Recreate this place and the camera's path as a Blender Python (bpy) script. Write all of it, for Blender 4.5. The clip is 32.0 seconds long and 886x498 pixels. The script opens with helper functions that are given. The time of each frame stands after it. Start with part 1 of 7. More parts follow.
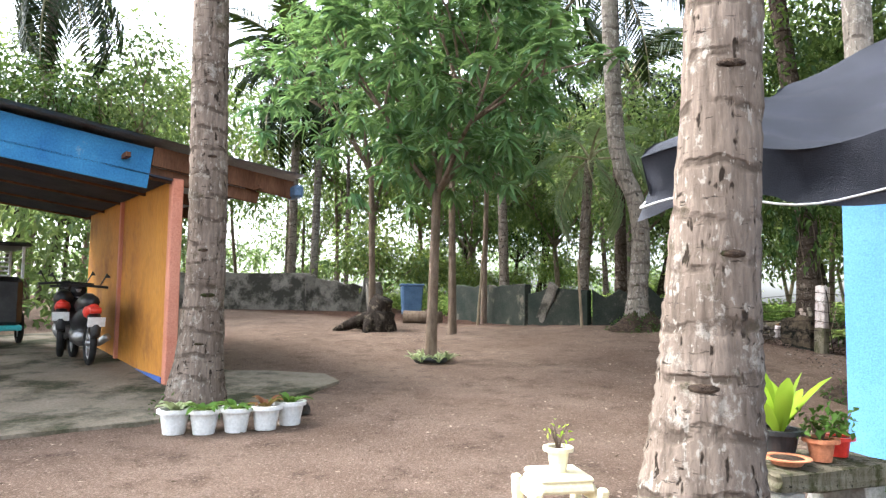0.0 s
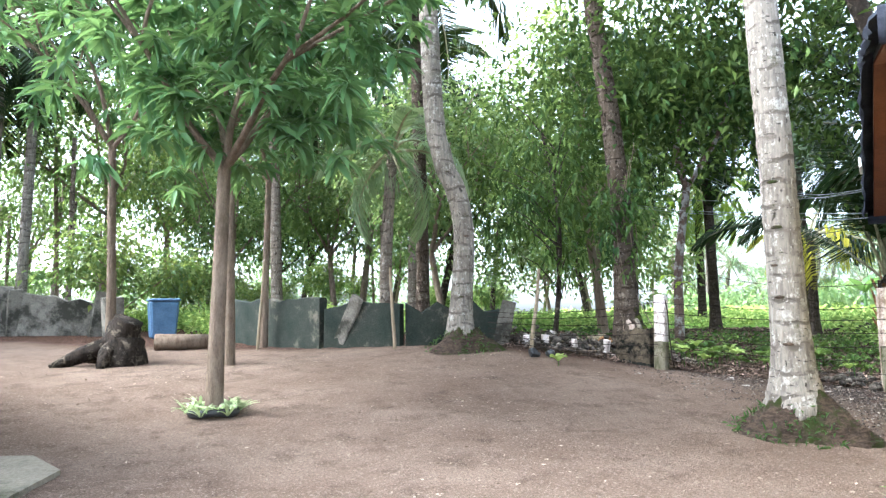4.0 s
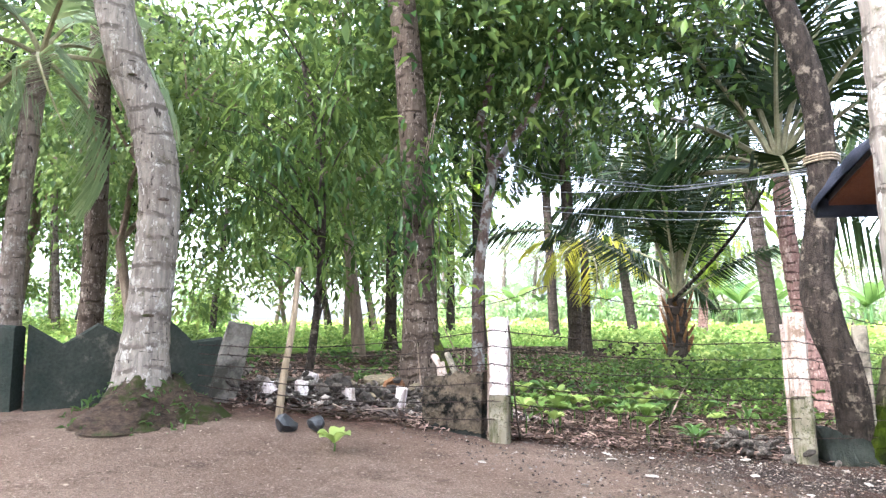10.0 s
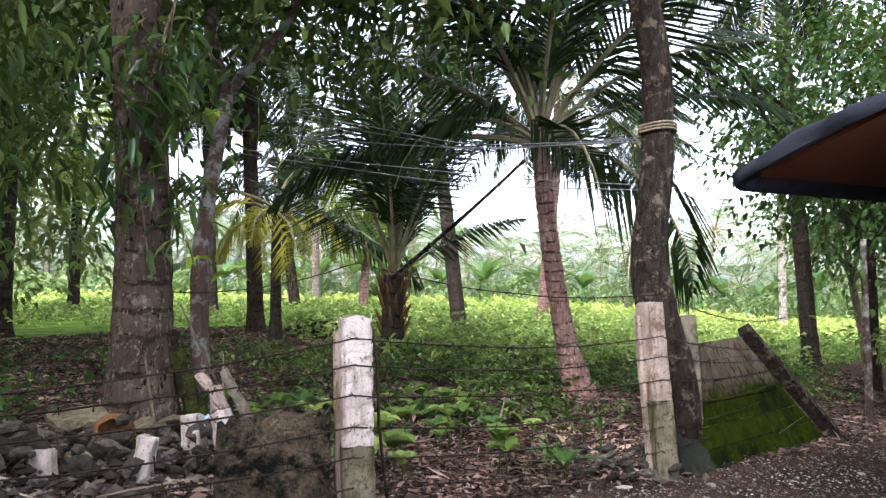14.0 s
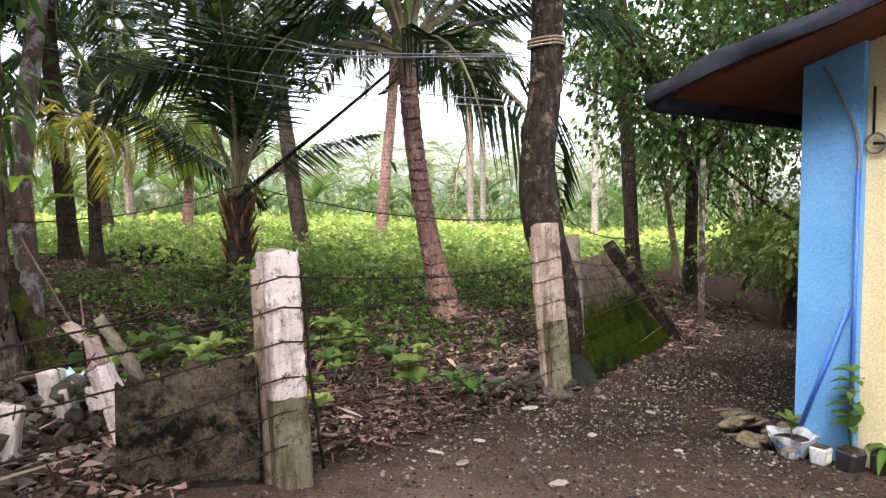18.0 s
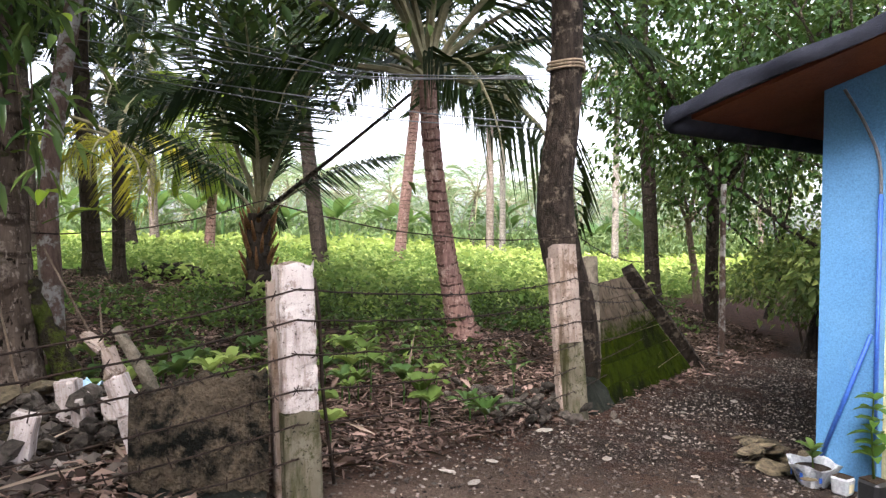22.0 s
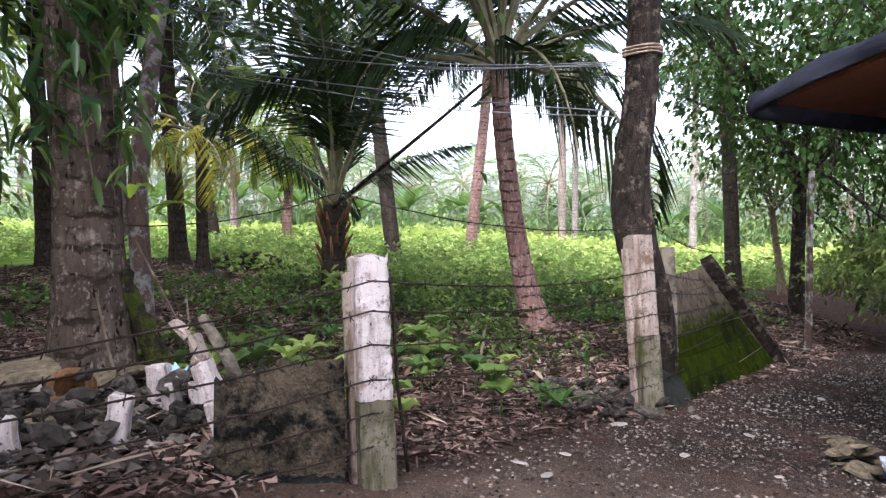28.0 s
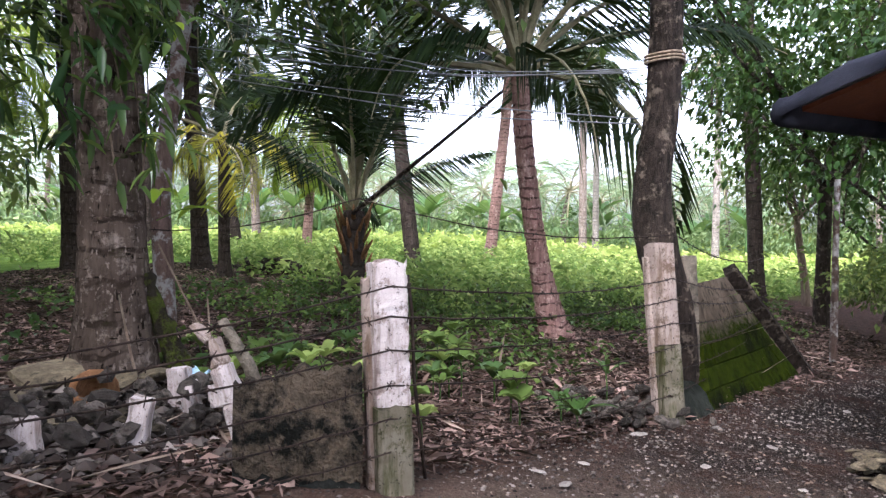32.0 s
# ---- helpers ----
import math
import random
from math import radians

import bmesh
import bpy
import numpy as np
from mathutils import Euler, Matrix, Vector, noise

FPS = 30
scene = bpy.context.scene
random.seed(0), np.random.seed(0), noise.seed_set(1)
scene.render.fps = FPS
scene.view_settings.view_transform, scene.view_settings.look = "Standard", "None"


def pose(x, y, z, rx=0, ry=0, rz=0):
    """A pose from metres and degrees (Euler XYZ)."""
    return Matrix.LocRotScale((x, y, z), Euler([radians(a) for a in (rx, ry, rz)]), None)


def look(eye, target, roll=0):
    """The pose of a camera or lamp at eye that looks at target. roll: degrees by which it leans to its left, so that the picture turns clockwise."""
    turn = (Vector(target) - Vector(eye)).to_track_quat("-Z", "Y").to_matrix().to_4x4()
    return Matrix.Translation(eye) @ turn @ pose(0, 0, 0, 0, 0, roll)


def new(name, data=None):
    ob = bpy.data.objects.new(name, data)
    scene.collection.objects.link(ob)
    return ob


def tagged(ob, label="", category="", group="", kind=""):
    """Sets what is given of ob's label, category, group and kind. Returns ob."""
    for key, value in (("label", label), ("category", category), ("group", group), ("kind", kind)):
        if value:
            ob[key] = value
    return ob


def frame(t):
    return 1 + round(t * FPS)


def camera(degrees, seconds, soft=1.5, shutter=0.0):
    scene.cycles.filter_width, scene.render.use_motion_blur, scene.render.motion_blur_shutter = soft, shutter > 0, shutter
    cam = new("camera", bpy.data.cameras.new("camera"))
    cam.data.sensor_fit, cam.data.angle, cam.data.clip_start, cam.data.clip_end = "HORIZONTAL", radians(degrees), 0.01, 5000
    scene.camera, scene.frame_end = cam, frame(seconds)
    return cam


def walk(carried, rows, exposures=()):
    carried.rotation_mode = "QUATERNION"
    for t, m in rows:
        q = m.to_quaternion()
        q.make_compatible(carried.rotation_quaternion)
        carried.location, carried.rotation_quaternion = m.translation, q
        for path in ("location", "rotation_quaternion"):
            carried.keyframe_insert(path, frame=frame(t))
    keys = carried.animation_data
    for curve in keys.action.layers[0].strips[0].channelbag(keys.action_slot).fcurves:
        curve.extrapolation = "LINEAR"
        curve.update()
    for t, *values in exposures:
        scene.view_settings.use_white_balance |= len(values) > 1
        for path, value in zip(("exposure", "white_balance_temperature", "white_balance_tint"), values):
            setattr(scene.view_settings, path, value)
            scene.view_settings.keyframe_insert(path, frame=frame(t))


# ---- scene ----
cam = camera(66.0, 32.0, soft=1.35)
PATH = [
    (0, (-0.125, -0.370, 1.280), (-0.166, 1.624, 1.428), 0.8),
    (0.5, (-0.257, -0.026, 1.311), (-0.333, 1.967, 1.461), 0.9),
    (1, (-0.420, 0.296, 1.326), (-0.359, 2.287, 1.503), 0.6),
    (1.5, (-0.577, 0.664, 1.347), (-0.355, 2.650, 1.427), -0.5),
    (2, (-0.683, 1.079, 1.347), (-0.407, 3.052, 1.519), 0.8),
    (2.5, (-0.766, 1.451, 1.334), (-0.245, 3.372, 1.528), 1.3),
    (4.5, (-0.556, 2.679, 1.359), (0.191, 4.524, 1.551), -0.7),
    (5, (-0.448, 2.993, 1.346), (0.494, 4.744, 1.563), -0.7),
    (5.5, (-0.263, 3.393, 1.394), (0.793, 5.081, 1.586), -1.8),
    (6, (-0.057, 3.718, 1.414), (1.000, 5.402, 1.629), -1.5),
    (6.5, (0.041, 4.058, 1.419), (1.200, 5.670, 1.663), -1.6),
    (7, (0.208, 4.387, 1.428), (1.309, 6.029, 1.731), -2.0),
    (7.5, (0.410, 4.760, 1.450), (1.584, 6.342, 1.792), -0.3),
    (8, (0.616, 5.120, 1.513), (1.871, 6.660, 1.745), -2.0),
    (8.5, (0.778, 5.478, 1.534), (1.983, 7.059, 1.760), -1.5),
    (9, (0.878, 5.916, 1.521), (2.232, 7.380, 1.676), -0.8),
    (9.5, (1.108, 6.284, 1.525), (2.503, 7.711, 1.667), -1.6),
    (10, (1.273, 6.631, 1.569), (2.608, 8.105, 1.776), 0.2),
    (10.5, (1.364, 7.048, 1.574), (2.819, 8.411, 1.730), -0.6),
    (11, (1.599, 7.459, 1.594), (3.174, 8.686, 1.707), 0.0),
    (11.5, (1.637, 7.807, 1.618), (3.320, 8.883, 1.731), -0.0),
    (12, (1.744, 8.171, 1.647), (3.539, 9.047, 1.760), -0.2),
    (12.5, (1.952, 8.487, 1.690), (3.776, 9.296, 1.827), -0.5),
    (13, (2.105, 8.786, 1.697), (3.974, 9.490, 1.799), -0.0),
    (13.5, (2.215, 9.116, 1.728), (4.112, 9.740, 1.828), 0.3),
    (14, (2.371, 9.371, 1.730), (4.283, 9.943, 1.855), 0.4),
    (14.5, (2.450, 9.576, 1.728), (4.440, 9.765, 1.791), -0.9),
    (15, (2.604, 9.747, 1.726), (4.602, 9.755, 1.789), 0.3),
    (15.5, (2.715, 9.855, 1.747), (4.714, 9.865, 1.804), -0.6),
    (17.5, (2.619, 10.023, 1.755), (4.618, 10.042, 1.698), 0.2),
    (18, (2.673, 10.033, 1.785), (4.668, 10.096, 1.665), -0.3),
    (18.5, (2.653, 10.001, 1.739), (4.652, 9.988, 1.673), 0.3),
    (19, (2.657, 9.994, 1.757), (4.655, 10.005, 1.664), -0.7),
    (19.5, (2.663, 10.009, 1.745), (4.662, 10.080, 1.714), -0.4),
    (20, (2.675, 9.998, 1.767), (4.673, 10.085, 1.720), -0.5),
    (20.5, (2.668, 10.010, 1.748), (4.665, 10.109, 1.708), -0.4),
    (21, (2.658, 10.008, 1.748), (4.655, 10.115, 1.700), 0.0),
    (21.5, (2.667, 10.015, 1.752), (4.663, 10.127, 1.700), 0.6),
    (22, (2.668, 10.010, 1.749), (4.664, 10.130, 1.698), 0.6),
    (22.5, (2.664, 10.014, 1.750), (4.658, 10.156, 1.689), 0.3),
    (23, (2.649, 10.002, 1.741), (4.641, 10.169, 1.687), 0.0),
    (23.5, (2.666, 10.004, 1.742), (4.659, 10.163, 1.689), 0.6),
    (24, (2.668, 10.001, 1.740), (4.663, 10.145, 1.707), 0.6),
    (24.5, (2.692, 10.002, 1.753), (4.682, 10.201, 1.719), 0.1),
    (25, (2.690, 10.046, 1.796), (4.663, 10.369, 1.735), -0.1),
    (25.5, (2.642, 10.016, 1.757), (4.599, 10.423, 1.697), -0.2),
    (27.5, (2.720, 10.011, 1.770), (4.686, 10.364, 1.674), 0.2),
    (28, (2.663, 10.018, 1.762), (4.634, 10.344, 1.678), 0.4),
    (28.5, (2.717, 10.010, 1.772), (4.689, 10.340, 1.711), 0.0),
    (29, (2.705, 10.016, 1.771), (4.678, 10.335, 1.701), 0.3),
    (29.5, (2.712, 10.010, 1.764), (4.688, 10.315, 1.706), 0.8),
    (30, (2.679, 10.022, 1.751), (4.651, 10.347, 1.683), 0.9),
    (30.5, (2.697, 10.018, 1.766), (4.671, 10.332, 1.699), 1.1),
    (31, (2.692, 10.026, 1.765), (4.663, 10.358, 1.707), 1.3),
    (31.5, (2.691, 10.022, 1.764), (4.653, 10.401, 1.687), 0.9),
    (32, (2.667, 10.016, 1.757), (4.629, 10.399, 1.693), 0.8),
]
walk(cam, [(t, look(eye, target, roll)) for t, eye, target, roll in PATH],
     exposures=[(0, 2.93, 6000, 8), (2, 3.45, 5750, 7), (3.5, 3.65, 5500, 4), (5, 3.65, 5400, 4), (7, 3.58, 5450, 4), (8.5, 3.75, 5600, 7), (10.2, 4.15, 5600, 12), (12, 3.2, 5650, 15), (13, 3.0, 5750, 15), (14.2, 2.78, 5850, 15), (18, 2.78, 6300, 15), (24, 2.8, 6000, 16), (29, 2.78, 5650, 19), (32, 2.78, 5650, 19)])

# ---- light: overcast sky, a wide weak sun ----
world = bpy.data.worlds.new("world")
scene.world = world
world.use_nodes = True
wn, wl = world.node_tree.nodes, world.node_tree.links
sky = wn.new("ShaderNodeTexSky")
sky.sky_type = "NISHITA"
sky.sun_disc = False
sky.sun_elevation, sky.sun_rotation = radians(48), radians(285)
sky.dust_density, sky.air_density = 4.0, 1.0
hsv = wn.new("ShaderNodeHueSaturation")
hsv.inputs["Saturation"].default_value = 0.3
wl.new(sky.outputs["Color"], hsv.inputs["Color"])
wl.new(hsv.outputs["Color"], wn["Background"].inputs["Color"])
wn["Background"].inputs["Strength"].default_value = 0.15
sun = new("sun", bpy.data.lights.new("sun", "SUN"))
sun.data.energy, sun.data.angle, sun.data.color = 0.75, radians(35), (1.0, 0.95, 0.88)
sun.matrix_world = look((20 * math.sin(radians(285)), 20 * math.cos(radians(285)), 22), (0, 0, 0))

# ---- small tools ----
rng = np.random.default_rng(7)
GY = ((-60, -0.05), (-5, -0.05), (2, -0.03), (3.5, 0.01), (5.5, 0.11), (7.5, 0.25), (9.5, 0.41), (11, 0.51), (14, 0.66), (20, 0.9), (40, 1.1), (120, 1.1))


def G(x, y):
    """Height of the ground."""
    x, y = np.asarray(x, float), np.asarray(y, float)
    z = np.interp(y, [a for a, b in GY], [b for a, b in GY]) - 0.05 * np.clip(x - 5, 0, 3.5)
    z = z + 0.24 * np.exp(-((x - 3.6) ** 2 + (y - 13.2) ** 2) / 6)
    return z


def link_mesh(name, me, material, parent=None, label=""):
    ob = new(name, me)
    if material is not None and not me.materials:
        me.materials.append(material)
    if parent is not None:
        ob.parent = parent
    if label:
        ob["label"] = label
    return ob


def part(name, bm, material, parent=None, label="", smooth=False):
    me = bpy.data.meshes.new(name)
    bm.normal_update()
    bm.to_mesh(me)
    bm.free()
    if smooth:
        me.polygons.foreach_set("use_smooth", [True] * len(me.polygons))
    return link_mesh(name, me, material, parent, label)


def raw(name, verts, faces, material, parent=None, label="", smooth=False):
    me = bpy.data.meshes.new(name)
    me.from_pydata([tuple(v) for v in verts], [], [tuple(f) for f in faces])
    me.update()
    if smooth:
        me.polygons.foreach_set("use_smooth", [True] * len(me.polygons))
    return link_mesh(name, me, material, parent, label)


def thing(name, x=0, y=0, z=0, rz=0, label="", category="", group="", kind=""):
    ob = new(name)
    ob.empty_display_size = 0.1
    ob.matrix_basis = pose(x, y, z, 0, 0, rz)
    return tagged(ob, label, category, group, kind)


def box(bm, cx, cy, cz, sx, sy, sz, rot=None, bevel=0.0, taper=1.0):
    """A box by its centre and size, turned, bevelled and narrowed to the top."""
    r = bmesh.ops.create_cube(bm, size=1.0)
    vs = r["verts"]
    for v in vs:
        k = taper if v.co.z > 0 else 1.0
        v.co = Vector((v.co.x * sx * k, v.co.y * sy * k, v.co.z * sz))
    if bevel:
        es = list({e for v in vs for e in v.link_edges})
        out = bmesh.ops.bevel(bm, geom=es, offset=bevel, segments=1, affect="EDGES")
        vs = list({v for f in out["faces"] for v in f.verts} | {v for v in vs if v.is_valid})
    m = Matrix.Translation((cx, cy, cz)) @ (rot.to_4x4() if rot is not None else Matrix())
    for v in vs:
        v.co = m @ v.co
    return vs


def tube_data(pts, radii, seg=10, cap=True, wob=0.0, seed=0):
    """Verts and faces of a tube along pts."""
    pts = [Vector(p) for p in pts]
    r_ = random.Random(seed)
    verts, faces = [], []
    n = len(pts)
    side = None
    for i, p in enumerate(pts):
        d = (pts[min(i + 1, n - 1)] - pts[max(i - 1, 0)]).normalized()
        if side is None:
            side = d.cross(Vector((0, 0, 1)) if abs(d.z) < 0.9 else Vector((1, 0, 0))).normalized()
        side = (side - d * side.dot(d)).normalized()
        up = d.cross(side)
        for k in range(seg):
            a = 2 * math.pi * k / seg
            r = radii[i] * (1 + wob * (r_.random() - 0.5))
            verts.append(p + (side * math.cos(a) + up * math.sin(a)) * r)
    for i in range(n - 1):
        for k in range(seg):
            a, b = i * seg + k, i * seg + (k + 1) % seg
            faces.append((a, b, b + seg, a + seg))
    if cap:
        faces.append(tuple(reversed(range(seg))))
        faces.append(tuple(range((n - 1) * seg, n * seg)))
    return verts, faces


class Soup:
    """Verts and faces gathered into one mesh."""

    def __init__(self):
        self.v, self.f = [], []

    def add(self, verts, faces):
        o = len(self.v)
        self.v.extend(verts)
        self.f.extend(tuple(i + o for i in f) for f in faces)
        return self

    def tube(self, pts, radii, seg=8, **k):
        if not hasattr(radii, "__len__"):
            radii = [radii] * len(pts)
        return self.add(*tube_data(pts, radii, seg, **k))

    def mesh(self, name, material, parent=None, label="", smooth=True):
        return raw(name, self.v, self.f, material, parent, label, smooth)


def leaf_mesh(name, pos, way, length, width, material, parent=None, fold=0.25, droop=0.15, seed=1, label="", fine=False):
    """Many folded leaves as one mesh: pos and way are N x 3 arrays; fine ones have a curved blade."""
    r = np.random.default_rng(seed)
    pos, way = np.asarray(pos, float), np.asarray(way, float)
    n = len(pos)
    way = way / (np.linalg.norm(way, axis=1, keepdims=True) + 1e-9)
    up = np.tile([0.0, 0.0, 1.0], (n, 1)) + r.normal(0, 0.35, (n, 3))
    side = np.cross(way, up)
    side /= np.linalg.norm(side, axis=1, keepdims=True) + 1e-9
    nor = np.cross(side, way)
    L = np.broadcast_to(np.asarray(length, float), (n,))[:, None]
    W = np.broadcast_to(np.asarray(width, float), (n,))[:, None]
    mid = pos + way * L * 0.45
    tip = pos + way * L - nor * L * droop - np.array([0, 0, 1.0]) * L * droop
    a = mid + side * W * 0.5 + nor * W * fold
    b = mid - side * W * 0.5 + nor * W * fold
    if fine:
        rows = [pos]
        for u, w in ((0.3, 0.46), (0.68, 0.40)):
            c = pos + way * L * u - np.array([0, 0, 1.0]) * L * (2 * droop * u * u) - nor * L * 0.3 * droop * u
            rows += [c + side * W * w + nor * W * fold, c, c - side * W * w + nor * W * fold]
        rows.append(pos + way * L - np.array([0, 0, 1.0]) * L * 2 * droop - nor * L * 0.4 * droop)
        v = np.stack(rows, 1).reshape(-1, 3)
        tri = np.array([(0, 1, 2), (0, 2, 3), (1, 4, 5), (1, 5, 2), (2, 5, 6), (2, 6, 3), (4, 7, 5), (5, 7, 6)])
        f = (np.arange(n)[:, None, None] * 8 + tri[None]).reshape(-1, 3)
    else:
        v = np.stack([pos, a, tip, b], 1).reshape(-1, 3)
        i = np.arange(n) * 4
        f = np.stack([np.stack([i, i + 1, i + 2], 1), np.stack([i, i + 2, i + 3], 1)], 1).reshape(-1, 3)
    me = bpy.data.meshes.new(name)
    me.vertices.add(len(v))
    me.vertices.foreach_set("co", v.ravel())
    me.loops.add(len(f) * 3)
    me.loops.foreach_set("vertex_index", f.ravel().astype(np.int32))
    me.polygons.add(len(f))
    me.polygons.foreach_set("loop_start", (np.arange(len(f)) * 3).astype(np.int32))
    me.update(calc_edges=True)
    me.validate()
    return link_mesh(name, me, material, parent, label)


# ---- materials ----
def nodes(name):
    m = bpy.data.materials.new(name)
    m.use_nodes = True
    return m, m.node_tree.nodes, m.node_tree.links, m.node_tree.nodes["Principled BSDF"]


def noise_fac(n, l, scale, detail=6.0, coord="Object", lo=0.35, hi=0.65, rough=0.6, stretch=None):
    tc = n.new("ShaderNodeTexCoord")
    src = tc.outputs[coord]
    if stretch:
        mp = n.new("ShaderNodeMapping")
        mp.inputs["Scale"].default_value = stretch
        l.new(src, mp.inputs["Vector"])
        src = mp.outputs["Vector"]
    t = n.new("ShaderNodeTexNoise")
    t.inputs["Scale"].default_value, t.inputs["Detail"].default_value, t.inputs["Roughness"].default_value = scale, detail, rough
    l.new(src, t.inputs["Vector"])
    r = n.new("ShaderNodeMapRange")
    r.inputs["From Min"].default_value, r.inputs["From Max"].default_value = lo, hi
    l.new(t.outputs["Fac"], r.inputs["Value"])
    return r.outputs["Result"]


def mix(n, l, fac, a, b, mode="MIX"):
    m = n.new("ShaderNodeMix")
    m.data_type, m.blend_type = "RGBA", mode
    if isinstance(fac, (int, float)):
        m.inputs[0].default_value = fac
    else:
        l.new(fac, m.inputs[0])
    for sock, val in ((m.inputs[6], a), (m.inputs[7], b)):
        if isinstance(val, tuple):
            sock.default_value = (*val, 1.0)
        else:
            l.new(val, sock)
    return m.outputs[2]


def bump(n, l, bsdf, height, strength=0.4, dist=0.02):
    b = n.new("ShaderNodeBump")
    b.inputs["Strength"].default_value, b.inputs["Distance"].default_value = strength, dist
    l.new(height, b.inputs["Height"])
    l.new(b.outputs["Normal"], bsdf.inputs["Normal"])


def surface(name, a, b, scale=6.0, fine=60.0, rough=0.85, stain=None, stain_scale=1.2, stain_lo=0.5, stain_hi=0.7, bumpy=0.3, dist=0.01, metal=0.0, stretch=None, spec=0.1, rand=0.0):
    """Two tones mixed by coarse and fine noise, a stain with a shape of its own, and fine relief."""
    m, n, l, p = nodes(name)
    c = mix(n, l, noise_fac(n, l, scale, stretch=stretch), a, b)
    g = noise_fac(n, l, fine, 4.0, lo=0.3, hi=0.7, stretch=stretch)
    c = mix(n, l, 0.22, c, mix(n, l, g, (0.0, 0.0, 0.0), (1.0, 1.0, 1.0)), "OVERLAY")
    if stain:
        c = mix(n, l, noise_fac(n, l, stain_scale, 8.0, lo=stain_lo, hi=stain_hi, rough=0.7), c, stain)
    if rand:
        oi = n.new("ShaderNodeObjectInfo")
        hs = n.new("ShaderNodeHueSaturation")
        mr = n.new("ShaderNodeMapRange")
        mr.inputs["To Min"].default_value, mr.inputs["To Max"].default_value = 1 - rand, 1 + rand
        l.new(oi.outputs["Random"], mr.inputs["Value"])
        l.new(mr.outputs["Result"], hs.inputs["Value"])
        l.new(c, hs.inputs["Color"])
        c = hs.outputs["Color"]
    l.new(c, p.inputs["Base Color"])
    p.inputs["Roughness"].default_value, p.inputs["Metallic"].default_value = rough, metal
    p.inputs["Specular IOR Level"].default_value = spec
    if bumpy:
        bump(n, l, p, g, bumpy, dist)
    return m


def leafy(name, a, b, c=None, gloss=0.45, trans=0.35, cam_scale=0.7, skew=1.0):
    """Leaves: colour varies from leaf to leaf and in patches; light shines through."""
    m, n, l, p = nodes(name)
    geo = n.new("ShaderNodeNewGeometry")
    pw = n.new("ShaderNodeMath")
    pw.operation, pw.inputs[1].default_value = "POWER", skew
    l.new(geo.outputs["Random Per Island"], pw.inputs[0])
    col = mix(n, l, pw.outputs[0], a, b)
    col = mix(n, l, noise_fac(n, l, cam_scale, 3.0, lo=0.4, hi=0.65), col, c or tuple(0.6 * x for x in b))
    l.new(col, p.inputs["Base Color"])
    p.inputs["Roughness"].default_value = gloss
    p.inputs["Specular IOR Level"].default_value = 0.09
    tr = n.new("ShaderNodeBsdfTranslucent")
    bright = mix(n, l, 0.35, col, (0.28, 0.36, 0.07))
    l.new(bright, tr.inputs["Color"])
    ms = n.new("ShaderNodeMixShader")
    ms.inputs[0].default_value = trans
    l.new(p.outputs["BSDF"], ms.inputs[1])
    l.new(tr.outputs["BSDF"], ms.inputs[2])
    l.new(ms.outputs["Shader"], n["Material Output"].inputs["Surface"])
    return m


def coconut_bark(name, a, b, moss, ring=9.0, blotch=(0.55, 0.53, 0.48), scar=0.72, crack=0.65):
    """Palm bark: fibres, short dashes, broken leaf-scar rings, lichen and dirt."""
    m, n, l, p = nodes(name)
    dark = tuple(0.28 * x for x in b)
    tc = n.new("ShaderNodeTexCoord")
    w = n.new("ShaderNodeTexWave")
    w.wave_type, w.bands_direction = "BANDS", "Z"
    w.inputs["Scale"].default_value, w.inputs["Distortion"].default_value = ring / 6.28, 4.0
    w.inputs["Detail"].default_value, w.inputs["Detail Scale"].default_value = 4.0, 2.0
    l.new(tc.outputs["Object"], w.inputs["Vector"])
    line = n.new("ShaderNodeMapRange")
    line.inputs["From Min"].default_value, line.inputs["From Max"].default_value = 0.16, 0.03
    l.new(w.outputs["Fac"], line.inputs["Value"])
    broken = n.new("ShaderNodeMath")
    broken.operation = "MULTIPLY"
    l.new(line.outputs["Result"], broken.inputs[0])
    l.new(noise_fac(n, l, 6.0, 4.0, lo=0.42, hi=0.55), broken.inputs[1])
    c = mix(n, l, noise_fac(n, l, 2.5, 6.0, lo=0.35, hi=0.65), a, b)
    c = mix(n, l, noise_fac(n, l, 5.0, 9.0, lo=0.54, hi=0.62, rough=0.8), c, blotch)
    fibre = noise_fac(n, l, 26.0, 5.0, lo=0.25, hi=0.7, stretch=(1.0, 1.0, 0.13), rough=0.65)
    c = mix(n, l, 0.5, c, mix(n, l, fibre, (0.0, 0.0, 0.0), (1.0, 1.0, 1.0)), "OVERLAY")
    dash = noise_fac(n, l, 17.0, 3.0, lo=crack, hi=crack + 0.05, stretch=(1.0, 1.0, 0.35))
    c = mix(n, l, dash, c, dark)
    flat = noise_fac(n, l, 8.0, 5.0, lo=0.62, hi=0.68, stretch=(1.0, 1.0, 4.5))
    c = mix(n, l, flat, c, dark)
    c = mix(n, l, broken.outputs[0], c, tuple(scar * x for x in b))
    c = mix(n, l, noise_fac(n, l, 30.0, 4.0, lo=0.6, hi=0.66, stretch=(1.0, 1.0, 0.5)), c, tuple(1.08 * x for x in blotch))
    c = mix(n, l, noise_fac(n, l, 2.2, 9.0, lo=0.57, hi=0.66, rough=0.78), c, moss)
    l.new(c, p.inputs["Base Color"])
    p.inputs["Roughness"].default_value = 0.95
    p.inputs["Specular IOR Level"].default_value = 0.02
    s1 = n.new("ShaderNodeMath")
    s1.operation = "SUBTRACT"
    l.new(fibre, s1.inputs[0])
